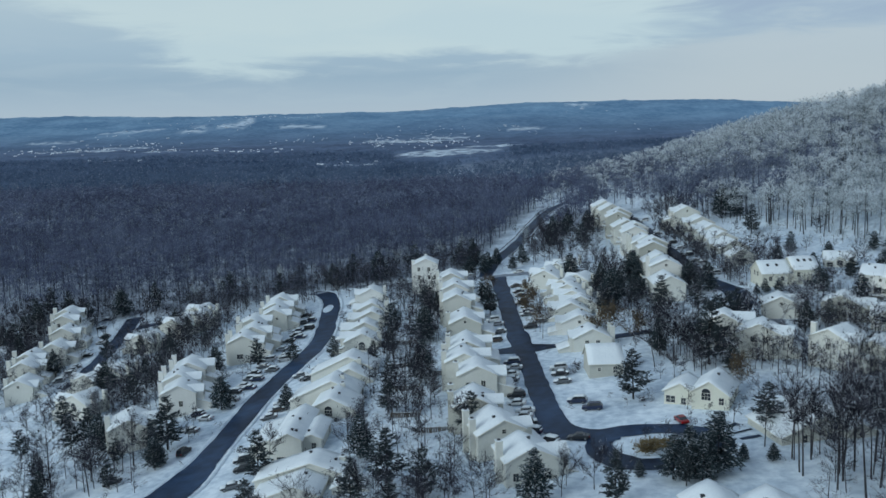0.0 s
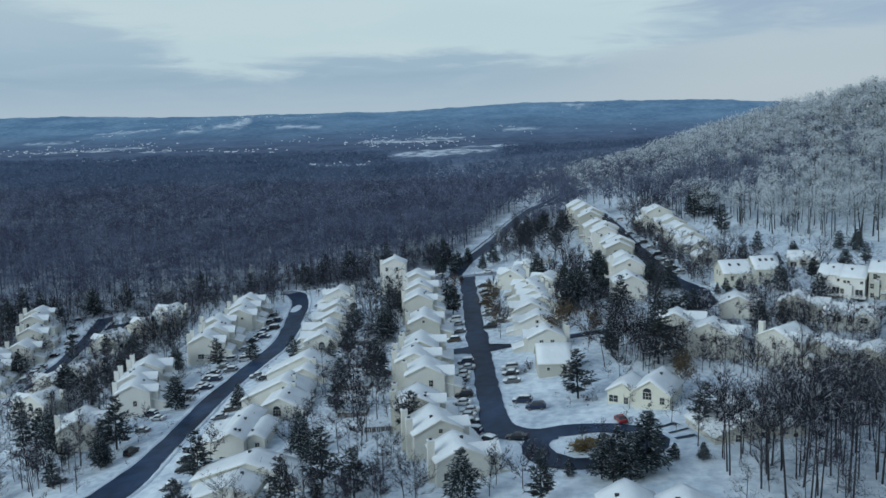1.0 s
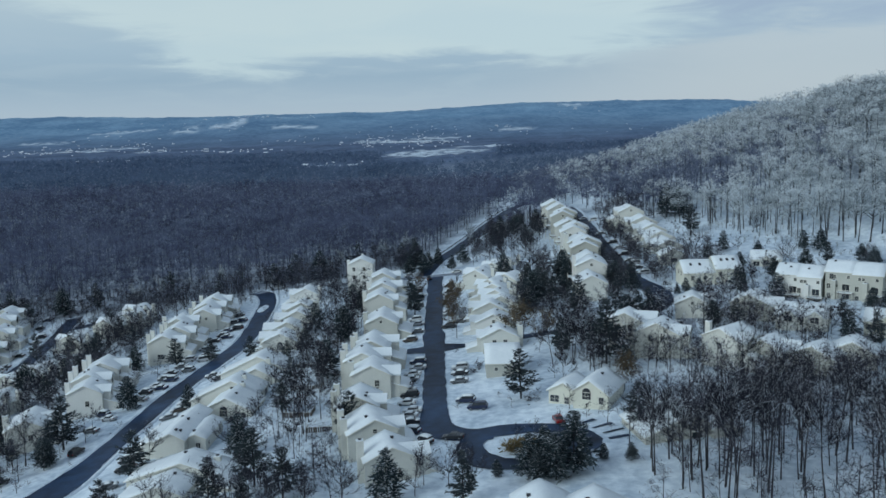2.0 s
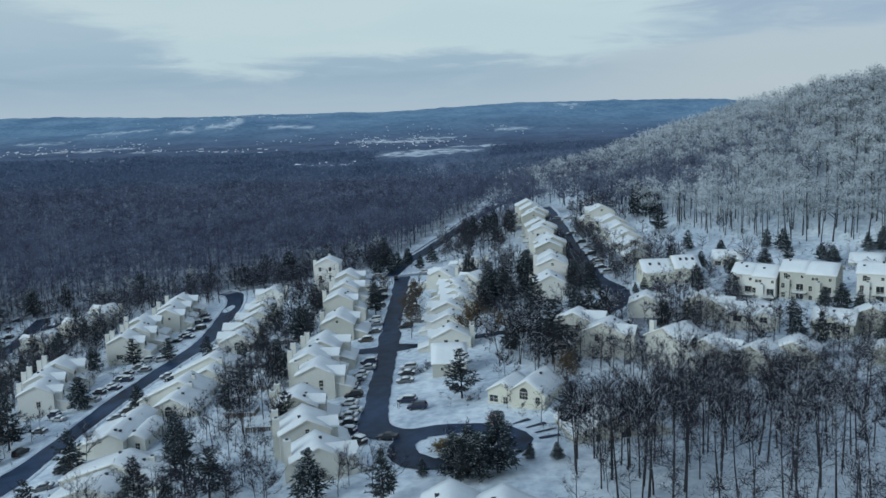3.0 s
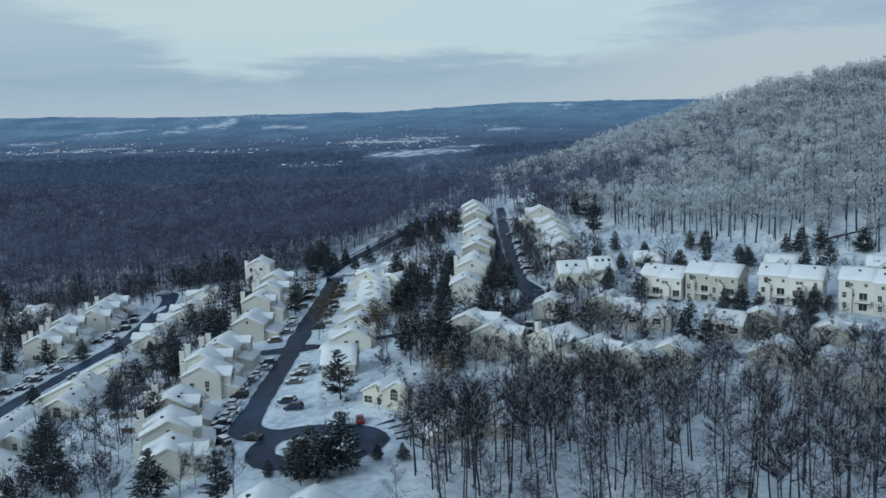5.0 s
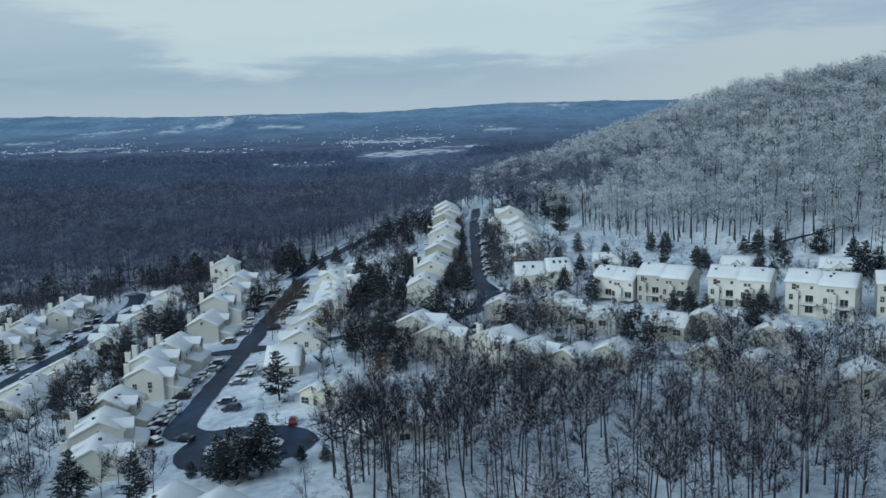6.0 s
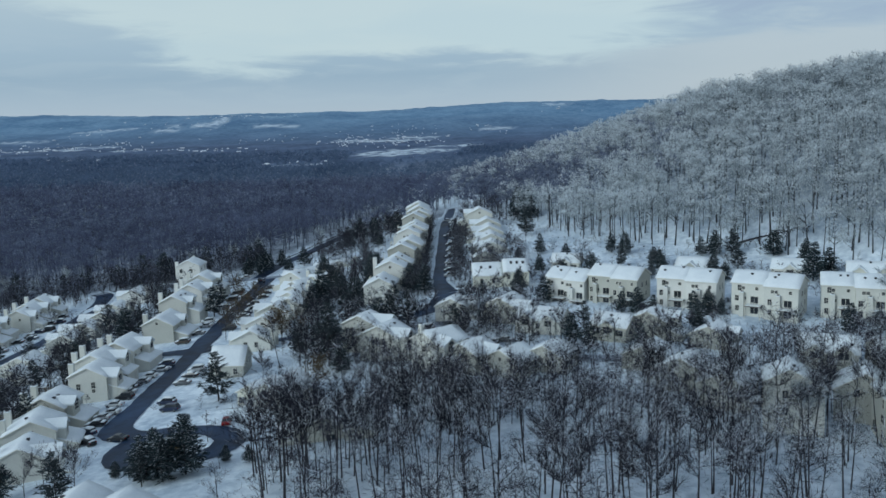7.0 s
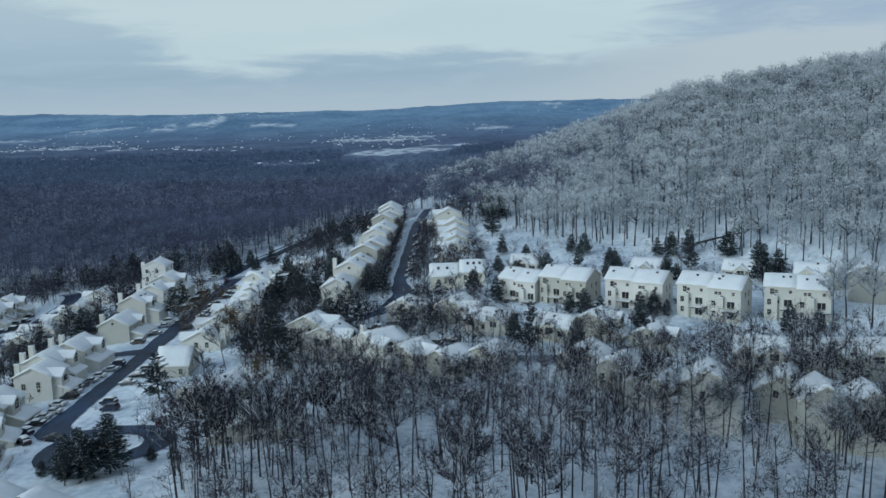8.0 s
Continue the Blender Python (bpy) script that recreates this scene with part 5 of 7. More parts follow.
def bays(line, offset, y0, y1, turn, fill, every=3.3):
    for q in dense(line, every):
        x, y = q.x + offset, q.y
        if not y0 < y < y1 or rng_car.random() > fill * 0.6 or any((x - a) ** 2 + (y - b) ** 2 < 9.5 for a, b in TAKEN):
            continue
        TAKEN.append((x, y))
        LINEUPS.append((x + rng_car.uniform(-1.1, 1.1), y, turn + rng_car.choice((0, 0, 0, 8, -9, 180)), rng_car.choice(("sedan", "sedan", "suv", "suv", "van")), rng_car.choice(("black", "black", "navy", "grey", "grey", "silver", "white", "brown")), rng_car.random() < 0.9))


bays(STREET_B, -6.0, 188, 236, 82, 0.7)
bays(STREET_B, -6.0, 262, 335, 85, 0.6)
bays(STREET_B, 6.0, 262, 335, 95, 0.5)
bays(STREET_A, -7.2, 215, 338, 76, 0.55)
bays(STREET_A, 6.8, 196, 262, 100, 0.3)
bays(STREET_C, 4.4, 300, 410, 85, 0.3)
bays(STREET_L, -7.0, 296, 352, 85, 0.5)
for cx_, cy_, ct_, ck_, cc_, cs_ in LINEUPS:
    park(cx_, cy_, ct_ + rng_car.uniform(-6, 6), ck_, cc_, cs_)

# ---------------------------------------------------------------- trees


def tube(verts, faces, a, b, ra, rb, n):
    d = (b - a).normalized()
    s = d.cross(Vector((0.31, 0.17, 0.93))).normalized()
    t = d.cross(s)
    k0 = len(verts)
    for p, r in ((a, ra), (b, rb)):
        for k in range(n):
            q = 2 * math.pi * k / n
            verts.append(p + s * (r * math.cos(q)) + t * (r * math.sin(q)))
    for k in range(n):
        faces.append((k0 + k, k0 + (k + 1) % n, k0 + n + (k + 1) % n, k0 + n + k))


def bare_tree_meshes(seed, high=15.0, spread=0.36, limbs=11, twigs=850, fork=0.35, snow=0.16, leaves=0, fine=1.0, twig_mat=None, crooked=0.10, lift=0.55, stout=1.0):
    """A leafless tree: trunk and limbs as tapered wood, and the haze of its twigs, some of them snowed over."""
    rng = random.Random(seed)
    wood_v, wood_f, ends = [], [], []

    def grow(a, d, length, r, depth):
        segs = 3 if depth < 2 else 2
        p = a
        for k in range(segs):
            d = (d + Vector((rng.uniform(-1, 1), rng.uniform(-1, 1), rng.uniform(-0.4, 0.9))) * crooked * (1.3 if depth else 0.5)).normalized()
            q = p + d * (length / segs)
            r2 = r * (1 - 0.28 / (segs / 3))
            tube(wood_v, wood_f, p, q, r, r2, 6 if depth == 0 else 4 if depth == 1 else 3)
            ends.append((p.lerp(q, rng.random()), d, depth, length))
            ends.append((q, d, depth, length))
            p, r = q, r2
            if depth == 1:
                for _ in range(2):
                    s = Vector((rng.uniform(-1, 1), rng.uniform(-1, 1), rng.uniform(-0.1, 0.9)))
                    grow(p, (d * 0.9 + s * 0.75).normalized(), length * rng.uniform(0.38, 0.6), r * 0.6, depth + 1)
        return p, d, r

    trunk_top = high * rng.uniform(0.62, 0.75)
    r0 = stout * (0.0088 * high + 0.025)
    p, d, r, z = Vector((0, 0, -0.4)), Vector((rng.uniform(-0.04, 0.04), rng.uniform(-0.04, 0.04), 1)).normalized(), r0, 0.0
    n = 6
    for k in range(n):
        d = (d + Vector((rng.uniform(-1, 1), rng.uniform(-1, 1), 0.5)) * 0.05).normalized()
        q = p + d * ((trunk_top + 0.4) / n)
        tube(wood_v, wood_f, p, q, r, r * 0.86, 6)
        p, r = q, r * 0.86
        f = q.z / high
        if f > fork:
            for _ in range(max(1, round(limbs / 4.2))):
                a = rng.uniform(0, 2 * math.pi)
                up = lift + 0.5 * f + rng.uniform(-0.2, 0.3)
                grow(p - d * rng.uniform(0, 1.2), Vector((math.cos(a), math.sin(a), up)).normalized(), high * spread * rng.uniform(0.7, 1.15) * (1.25 - f * 0.7), r * 0.55, 1)
    grow(p, d, high * 0.26, r, 1)
    wood = mesh_of("trunk", wood_v, wood_f, [BARK], smooth=True)
    tips = [e for e in ends if e[2] >= 1]
    v, f, idx = [], [], []
    for _ in range(twigs):
        a, d, depth, length = rng.choice(tips)
        s = Vector((rng.uniform(-1, 1), rng.uniform(-1, 1), rng.uniform(-0.25, 1.0)))
        d2 = (d * 0.7 + s).normalized()
        ln = high * rng.uniform(0.05, 0.14)
        w = rng.uniform(0.026, 0.062) * high / 14 * fine
        side = d2.cross(Vector((rng.uniform(-1, 1), rng.uniform(-1, 1), rng.uniform(-1, 1)))).normalized() * w
        bend = Vector((rng.uniform(-1, 1), rng.uniform(-1, 1), rng.uniform(0, 1))) * ln * 0.18
        k = len(v)
        v += [a - side, a + side, a + d2 * ln + bend]
        f.append((k, k + 1, k + 2))
        idx.append(1 if rng.random() < snow else 0)
    for _ in range(leaves):
        a, d, depth, length = rng.choice(tips)
        c = a + Vector((rng.gauss(0, 0.5), rng.gauss(0, 0.5), rng.gauss(0, 0.4)))
        s = Vector((rng.uniform(-1, 1), rng.uniform(-1, 1), rng.uniform(-1, 1))).normalized() * 0.22
        t = s.cross(Vector((rng.uniform(-1, 1), rng.uniform(-1, 1), rng.uniform(-1, 1)))).normalized() * 0.16
        k = len(v)
        v += [c - s, c + t, c + s, c - t]
        f += [(k, k + 1, k + 2), (k, k + 2, k + 3)]
        idx += [2, 2]
    crown = fast_mesh("crown", [tuple(q) for q in v], f, [twig_mat or TWIG, FROST, OAKLEAF], idx)
    return wood, crown


def conifer_meshes(seed, high=11.0, width=0.30, whorls=13, per=6, sprays=8, snow=0.25, mat=None, ragged=0.25, bare=0.12, droop=0.25):
    """An evergreen: a straight stem and whorls of branches clothed in sprays of needles, with snow lying on them."""
    rng = random.Random(seed)
    wood_v, wood_f = [], []
    tube(wood_v, wood_f, Vector((0, 0, -0.4)), Vector((0, 0, high * 0.5)), 0.018 * high, 0.011 * high, 6)
    tube(wood_v, wood_f, Vector((0, 0, high * 0.5)), Vector((0, 0, high)), 0.011 * high, 0.01, 5)
    v, f, idx = [], [], []
    for k in range(whorls):
        t = (k + rng.uniform(0, 0.5)) / whorls
        z = high * (bare + (1 - bare) * t)
        reach = high * width * (1 - t) ** 0.8 * (0.55 + 0.45 * min(1, t * 6)) + 0.25
        for b in range(per):
            if rng.random() < ragged * 0.6:
                continue
            a = 2 * math.pi * (b + rng.uniform(-0.4, 0.4)) / per + k * 0.9
            ln = reach * rng.uniform(1 - ragged, 1 + ragged * 0.6)
            rise = rng.uniform(0.0, 0.25) + 0.5 * t
            d = Vector((math.cos(a), math.sin(a), 0))
            tip = Vector((0, 0, z)) + d * ln + Vector((0, 0, ln * (rise - droop)))
            for s in range(sprays):
                q = 0.2 + 0.8 * (s + rng.random()) / sprays
                c = Vector((0, 0, z)).lerp(tip, q)
                side = Vector((-d.y, d.x, 0)) * rng.choice((-1, 1))
                out_d = (d * rng.uniform(0.3, 1.0) + side * rng.uniform(0.2, 1.0) + Vector((0, 0, rng.uniform(-0.35, 0.35)))).normalized()
                size = (0.24 * reach + 0.26) * rng.uniform(0.6, 1.25) * (1.15 - 0.5 * q)
                wide = out_d.cross(Vector((rng.uniform(-0.3, 0.3), rng.uniform(-0.3, 0.3), 1))).normalized() * size * rng.uniform(0.22, 0.40)
                for fan in (-1.1, 0.0, 1.1):
                    jit = Vector((rng.gauss(0, 1), rng.gauss(0, 1), rng.gauss(0, 1))) * size * 0.16
                    tip_d = (out_d * size + wide * fan * 1.5 + jit * 1.4)
                    thin = tip_d.cross(Vector((rng.uniform(-1, 1), rng.uniform(-1, 1), rng.uniform(-1, 1)))).normalized() * size * 0.20
                    j = len(v)
                    v += [c + jit - thin, c + jit + thin, c + jit + tip_d]
                    f.append((j, j + 1, j + 2))
                    idx.append(0)
                if rng.random() < snow:
                    up = Vector((0, 0, 0.05 + 0.04 * size))
                    j = len(v)
                    v += [c + up - wide * 0.42, c + up + wide * 0.42, c + up + out_d * size * 0.75 + wide * 0.4, c + up + out_d * size * 0.65 - wide * 0.4]
                    f += [(j, j + 1, j + 2), (j, j + 2, j + 3)]
                    idx += [1, 1]
    return mesh_of("trunk", wood_v, wood_f, [BARK], smooth=True), fast_mesh("crown", [tuple(q) for q in v], f, [mat or NEEDLE, FROST], idx)


def shrub_mesh(seed, stems=90, snow=0.25, mat=None, high=1.6):
    rng = random.Random(seed)
    v, f, idx = [], [], []
    for _ in range(stems):
        a = Vector((rng.gauss(0, 0.35), rng.gauss(0, 0.35), rng.uniform(-0.1, high * 0.5)))
        d = Vector((rng.gauss(0, 0.7), rng.gauss(0, 0.7), rng.uniform(0.3, 1.2))).normalized()
        ln, w = rng.uniform(0.35, 0.8) * high, rng.uniform(0.02, 0.06)
        s = d.cross(Vector((rng.uniform(-1, 1), rng.uniform(-1, 1), rng.uniform(-1, 1)))).normalized() * w
        k = len(v)
        v += [a - s, a + s, a + d * ln]
        f.append((k, k + 1, k + 2))
        idx.append(1 if rng.random() < snow else 0)
    return fast_mesh("shrub", [tuple(q) for q in v], f, [mat or TWIG, FROST], idx)


BARE = [bare_tree_meshes(11 + k, 15.0, spread=(0.34, 0.30, 0.40, 0.27, 0.36)[k], fork=(0.35, 0.45, 0.25, 0.5, 0.4)[k], limbs=(11, 9, 12, 8, 10)[k], twigs=1050, fine=0.6, snow=0.10, lift=0.3) for k in range(5)]
POLE = [bare_tree_meshes(31 + k, 17.0, spread=0.30, lift=0.25, fork=(0.46, 0.52, 0.38, 0.5)[k], limbs=9, twigs=1250, fine=0.5, snow=0.12, crooked=0.17, stout=0.85) for k in range(4)]
ROUND = [bare_tree_meshes(51 + k, 9.0, spread=0.42, fork=0.2, limbs=13, twigs=900, snow=0.05, lift=0.5) for k in range(3)]
RIMED = [bare_tree_meshes(61 + k, 17.0, spread=0.30, fork=0.35, limbs=11, twigs=1100, snow=0.3, twig_mat=HILL_TWIG, stout=1.3) for k in range(3)]
OAK = [bare_tree_meshes(71 + k, 10.0, spread=0.42, fork=0.2, limbs=12, twigs=350, leaves=900, snow=0.04) for k in range(2)]
SPRUCE = [conifer_meshes(81 + k, 11.0, 0.37 + 0.03 * k, whorls=13, per=8, sprays=9, snow=0.7) for k in range(3)]
WHITE_PINE = [conifer_meshes(91 + k, 15.0, 0.34, whorls=12, per=7, sprays=11, snow=0.36, mat=PINE, ragged=0.40, bare=0.14, droop=0.0) for k in range(3)]
SHRUB = [shrub_mesh(101 + k) for k in range(3)]
TREE_KINDS = {
    "bare": (BARE, 15.0, "tall leafless tree with some snow on its twigs", "tree", "bare_tree"),
    "pole": (POLE, 17.0, "slender leafless woodland tree rising from snow", "tree", "bare_tree"),
    "round": (ROUND, 9.0, "dense round-crowned leafless tree", "tree", "bare_tree"),
    "rime": (RIMED, 17.0, "leafless tree white with snow beside darker woods", "tree", "snowy_tree"),
    "oak": (OAK, 10.0, "oak holding on to its brown dead leaves", "tree", "oak_tree"),
    "spruce": (SPRUCE, 11.0, "dark green spruce carrying patches of snow", "tree", "spruce_tree"),
    "pine": (WHITE_PINE, 15.0, "ragged evergreen pine with a little snow", "tree", "pine_tree"),
}
rng_tree = random.Random(4)


def plant(kind, x, y, high, variant=None):
    meshes, nominal, label, cat, name = TREE_KINDS[kind]
    trunk, crown = meshes[rng_tree.randrange(len(meshes)) if variant is None else variant]
    e = new(name)
    e.empty_display_size = 0.5
    s = high / nominal
    w = s * rng_tree.uniform(0.9, 1.12)
    e.matrix_basis = pose(x, y, gz(x, y), rng_tree.uniform(-2, 2), rng_tree.uniform(-2, 2), rng_tree.uniform(0, 360)) @ Matrix.Diagonal((w, w, s, 1))
    tagged(e, label, cat, {"bare_tree": "leafless trees", "snowy_tree": "snowy trees", "oak_tree": "oaks", "spruce_tree": "spruces", "pine_tree": "pines"}[name])
    part("trunk", trunk, e)
    part("crown", crown, e)
    return e


def clear_of_houses(x, y, gap=1.0):
    return all((x - a) ** 2 + (y - b) ** 2 > (r + gap) ** 2 for a, b, r in HOUSES)


ROAD_LINES = [(dense(line, 3.0), w) for line, w in ((STREET_A, 7), (STREET_B, 6), (CUL, 5.5), (CROSS_RIGHT, 4.6), (FAR_ROAD, 9), (STREET_C, 7), (STREET_L, 6.5), (LANE_E, 5), (TOP_ROAD, 5))]
ROAD_POINTS = np.array([(q.x, q.y, w / 2) for line, w in ROAD_LINES for q in line])


def clear_of_roads(x, y, gap=1.5):
    return bool(np.all((ROAD_POINTS[:, 0] - x) ** 2 + (ROAD_POINTS[:, 1] - y) ** 2 > (ROAD_POINTS[:, 2] + gap) ** 2))


# evergreens that stand by themselves
for x, y, h in ((-20, 177, 10), (14, 143.5, 10), (38.6, 147, 8.5), (41.6, 147.5, 9.5), (-44, 221, 7), (14, 366, 9), (26, 367, 7), (8, 369, 8), (70, 445, 9), (69, 428, 8), (128, 411, 16), (133, 407, 14), (143.5, 240.8, 6.5), (147.2, 238.2, 8), (151.5, 236.6, 6), (162.8, 236.6, 6.5), (166.4, 234.6, 7.5), (169.5, 233.6, 5), (160, 223.5, 8), (186, 294, 9), (182, 296, 7), (202, 283, 9), (204, 256, 12),
                (210, 259, 9), (143, 263, 5), (101.5, 278, 5), (105.5, 277, 5), (98.5, 277, 4), (130, 331, 8), (4, 390, 11), (10, 385, 11), (20, 382, 8), (46, 332, 11), (46.6, 147.5, 11.5), (52.6, 152.2, 3.2), (196, 214, 8), (52, 282, 13), (50, 276, 10), (104, 413, 8), (121, 320, 6), (138, 316, 6), (165, 284, 7), (180, 264, 6), (-92, 216, 10), (64, 290, 8), (203, 213, 6), (43.2, 145, 9), (-46, 384, 9), (16, 375, 8), (31, 376, 9), (43, 160.5, 2.0)):
    plant("spruce", x, y, h)
for x, y, h in ((-13, 160, 12), (-6, 152, 10), (27, 139, 10), (41, 192, 12), (64, 212, 17), (62, 166, 10), (-62, 268, 10), (-71, 206, 14), (-112, 240, 11), (-37, 263, 8), (-24, 253, 7), (128, 369, 13), (77, 268, 10), (-102, 221, 10), (13, 293, 11), (11, 310, 10), (-17, 224, 9), (-10, 273, 9), (-51, 269, 8), (-144, 304, 10), (-180, 347, 12), (-128, 312, 11), (191, 290, 10), (129, 208, 9),
                (-5, 304, 9), (65, 265, 13), (40, 143.5, 7), (-100, 300, 10), (-96, 288, 11), (-94, 270, 10), (56, 296, 11), (116, 268, 9), (96, 232, 9), (140, 199, 9), (-16, 204, 9), (-182, 372, 14), (-170, 330, 12)):
    plant("pine", x, y, h)
for x, y, h in ((46, 243, 11), (51, 240, 9), (43, 253, 8), (24.5, 284, 10), (26, 300, 9), (27, 262, 9), (64, 190, 9), (14, 324, 8)):
    plant("oak", x, y, h)
for x, y, h in ((-95, 194, 19), (-77, 199, 14), (-40, 178, 10), (60, 145, 17), (68, 146, 17), (70, 140, 17), (56, 215, 13), (51, 214, 13), (27, 254, 11), (27.2, 290, 9), (27.6, 308, 9), (28, 274, 10), (63, 137, 16), (66, 143, 15), (61, 151, 14), (65, 152, 13), (74, 147, 16), (-9, 225, 12), (-46, 346, 11), (-53, 313, 7), (-84, 189, 9), (-21, 221, 8), (20, 149, 8), (-81, 286, 8), (-68.5, 249, 7), (51, 195, 11), (-142, 320, 8), (-124, 345, 16), (-130, 372, 12), (89, 186, 14), (98, 208, 12), (6, 143, 9), (-30, 152, 9), (-103, 205, 8), (-88, 203, 9), (0, 165, 8), (118, 276, 8)):
    plant("bare", x, y, h)
for x, y, h in ((5.5, 147, 8), (18.6, 144.6, 8), (24.6, 146.2, 8.5), (28.4, 143, 8), (64, 140, 8), (-1, 146, 7)):
    plant("round", x, y, h)
for x, y, h in ((33.2, 149.4, 3.2), (57.5, 150.5, 3.6)):
    plant("spruce", x, y, h)
plant("round", 41, 164, 4.5, 1), plant("round", 38, 165.5, 3.5, 0), plant("round", -40.5, 218, 4, 2)


def scatter(kinds, n, x0, x1, y0, y1, h0, h1, gap=1.2, test=None):
    done, tries = 0, 0
    while done < n and tries < n * 12:
        tries += 1
        x, y = rng_tree.uniform(x0, x1), rng_tree.uniform(y0, y1)
        if (test and not test(x, y)) or not clear_of_houses(x, y, gap) or not clear_of_roads(x, y):
            continue
        plant(rng_tree.choice(kinds), x, y, rng_tree.uniform(h0, h1))
        done += 1


# more evergreens in the gardens
scatter(("pine", "pine", "spruce"), 14, -120, -62, 190, 345, 7, 11, 0.8)
scatter(("pine", "pine", "spruce"), 7, -24, -3, 165, 350, 7, 12, 0.5)
scatter(("pine", "spruce"), 12, 44, 88, 196, 330, 7, 12, 0.6)
scatter(("spruce", "pine"), 6, 88, 150, 205, 275, 6, 9, 0.4)
scatter(("spruce", "pine"), 14, 120, 215, 262, 320, 5, 9, 0.4, lambda x, y: x - np.interp(y, FOOT_Y, FOOT_X) < 12)
scatter(("pine", "spruce"), 8, -190, -150, 270, 380, 9, 13, 0.6)
scatter(("pine", "spruce"), 10, 46, 76, 400, 470, 8, 12, 0.6)
scatter(("pine", "spruce", "pine"), 16, -190, 10, 368, 392, 9, 14, 1.0)
# the belts of trees between the streets
scatter(("round", "round", "bare"), 14, -20, -5, 172, 352, 8, 13)
scatter(("round", "round", "bare"), 20, -106, -84, 232, 345, 8, 12)
scatter(("round", "bare", "pine"), 24, 47, 64, 196, 340, 7, 12)
for k in range(19):
    plant("round" if k % 4 else "bare", 85.6 + rng_tree.uniform(-0.9, 0.7), 291 + 7 * k + rng_tree.uniform(-2, 2), rng_tree.uniform(6.5, 9))
for k in range(10):
    plant("round", 98.6 + rng_tree.uniform(-1.5, 1.5), 300 + 13 * k + rng_tree.uniform(-3, 3), rng_tree.uniform(5.5, 8))
# trees close before the houses at the grove's edge
for tx, ty in ((93, 240), (99, 236), (106, 231), (113, 226), (124, 222), (131, 215), (141, 209), (150, 203), (160, 197), (68, 216), (75, 206), (83, 197), (93, 189), (101, 187), (111, 185), (121, 199), (134, 186), (175, 181), (188, 176)):
    plant("round" if (tx + ty) % 3 else "bare", tx, ty, rng_tree.uniform(6, 8.5))
scatter(("bare", "round"), 12, 46, 74, 300, 470, 9, 14)
scatter(("bare", "round", "bare"), 16, -185, -158, 262, 378, 9, 14)
scatter(("round", "bare"), 6, 62, 130, 215, 276, 6, 11, 0.2)
scatter(("round", "bare"), 10, 125, 215, 170, 215, 6, 10, 0.2, lambda x, y: y < 226 - 0.25 * (x - 125))
scatter(("round",), 10, 130, 215, 262, 300, 4, 7, 0.0, lambda x, y: y > 330 - 0.42 * x + 24)
scatter(("round", "bare", "pine"), 16, -42, 8, 138, 184, 7, 12, 0.4)
scatter(("round", "bare", "pine", "spruce"), 12, -104, -66, 184, 214, 6, 10, 0.4)
scatter(("round",), 12, 104, 150, 285, 420, 5, 9, 0.4)
# low fences round the back patios
PICKET = box_mesh("picket", WOOD, (-0.16, 0.16, -0.02, 0.02, 0, 1.25))
FENCE_POST = box_mesh("post", WOOD, (-0.07, 0.07, -0.07, 0.07, -0.4, 1.4))
FENCE_RAIL = box_mesh("rail", WOOD, (-0.03, 0.03, 0, 1, -0.05, 0.05))
FENCE_SNOW = box_mesh("snow_cap", ROOF_SNOW, (-0.09, 0.09, 0, 1, 0, 0.12), bevel=0.03)
for fx, fy, ft, wide, deep in ((-13.0, 221, -4, 8, 4), (-11.5, 199, -3, 7, 4), (-15.5, 243, 0, 7, 4), (-13.5, 268, 0, 8, 4), (-4.2, 186, 4, 6, 4), (-3.6, 230, 0, 6, 4), (-93, 232, 8, 7, 4)):
    fence = thing("patio_fence", fx, fy, gz(fx, fy), "weathered wooden patio fence topped with snow", "fence", "patio fences", ft)
    inv = pose(fx, fy, gz(fx, fy), 0, 0, ft)
    for x0, y0, length, turn in ((-wide / 2, 0, wide, -90), (-wide / 2, 0, deep, 0), (wide / 2, 0, deep, 0)):
        side = pose(x0, y0, 0, 0, 0, turn)
        n = int(length / 0.48)
        low = gz(*(inv @ side @ Vector((0, length / 2, 0))).to_2d()) - gz(fx, fy)
        for k in range(0, n + 1, 4):
            part("post", FENCE_POST, fence, side @ Matrix.Translation((0, length * k / n, low)))
        for k in range(n):
            part("picket", PICKET, fence, side @ pose(0, length * (k + 0.5) / n, low, 0, 0, 90))
        part("rail", FENCE_RAIL, fence, side @ Matrix.Translation((0, 0, low + 1.0)) @ Matrix.Diagonal((1, length, 1, 1)))
        part("snow_cap", FENCE_SNOW, fence, side @ Matrix.Translation((0, 0, low + 1.25)) @ Matrix.Diagonal((1, length, 1, 1)))
# a fallen trunk at the hill's foot
fallen = thing("fallen_tree", 196, 299, gz(196, 299), "dark fallen trunk lying on the snowy slope", "fallen tree")
fall_v, fall_f = [], []
for k in range(7):
    a, b = k / 7, (k + 1) / 7
    pa, pb = (Vector((17 * q, -6.5 * q + 0.5 * math.sin(q * 6), 0)) for q in (a, b))
    for p in (pa, pb):
        p.z = gz(196 + p.x, 299 + p.y) - gz(196, 299) + 0.45
    tube(fall_v, fall_f, pa, pb, 0.42 - 0.3 * a, 0.42 - 0.3 * b, 7)
part("trunk", mesh_of("trunk", fall_v, fall_f, [BARK], smooth=True), fallen)
stub_v, stub_f = [], []
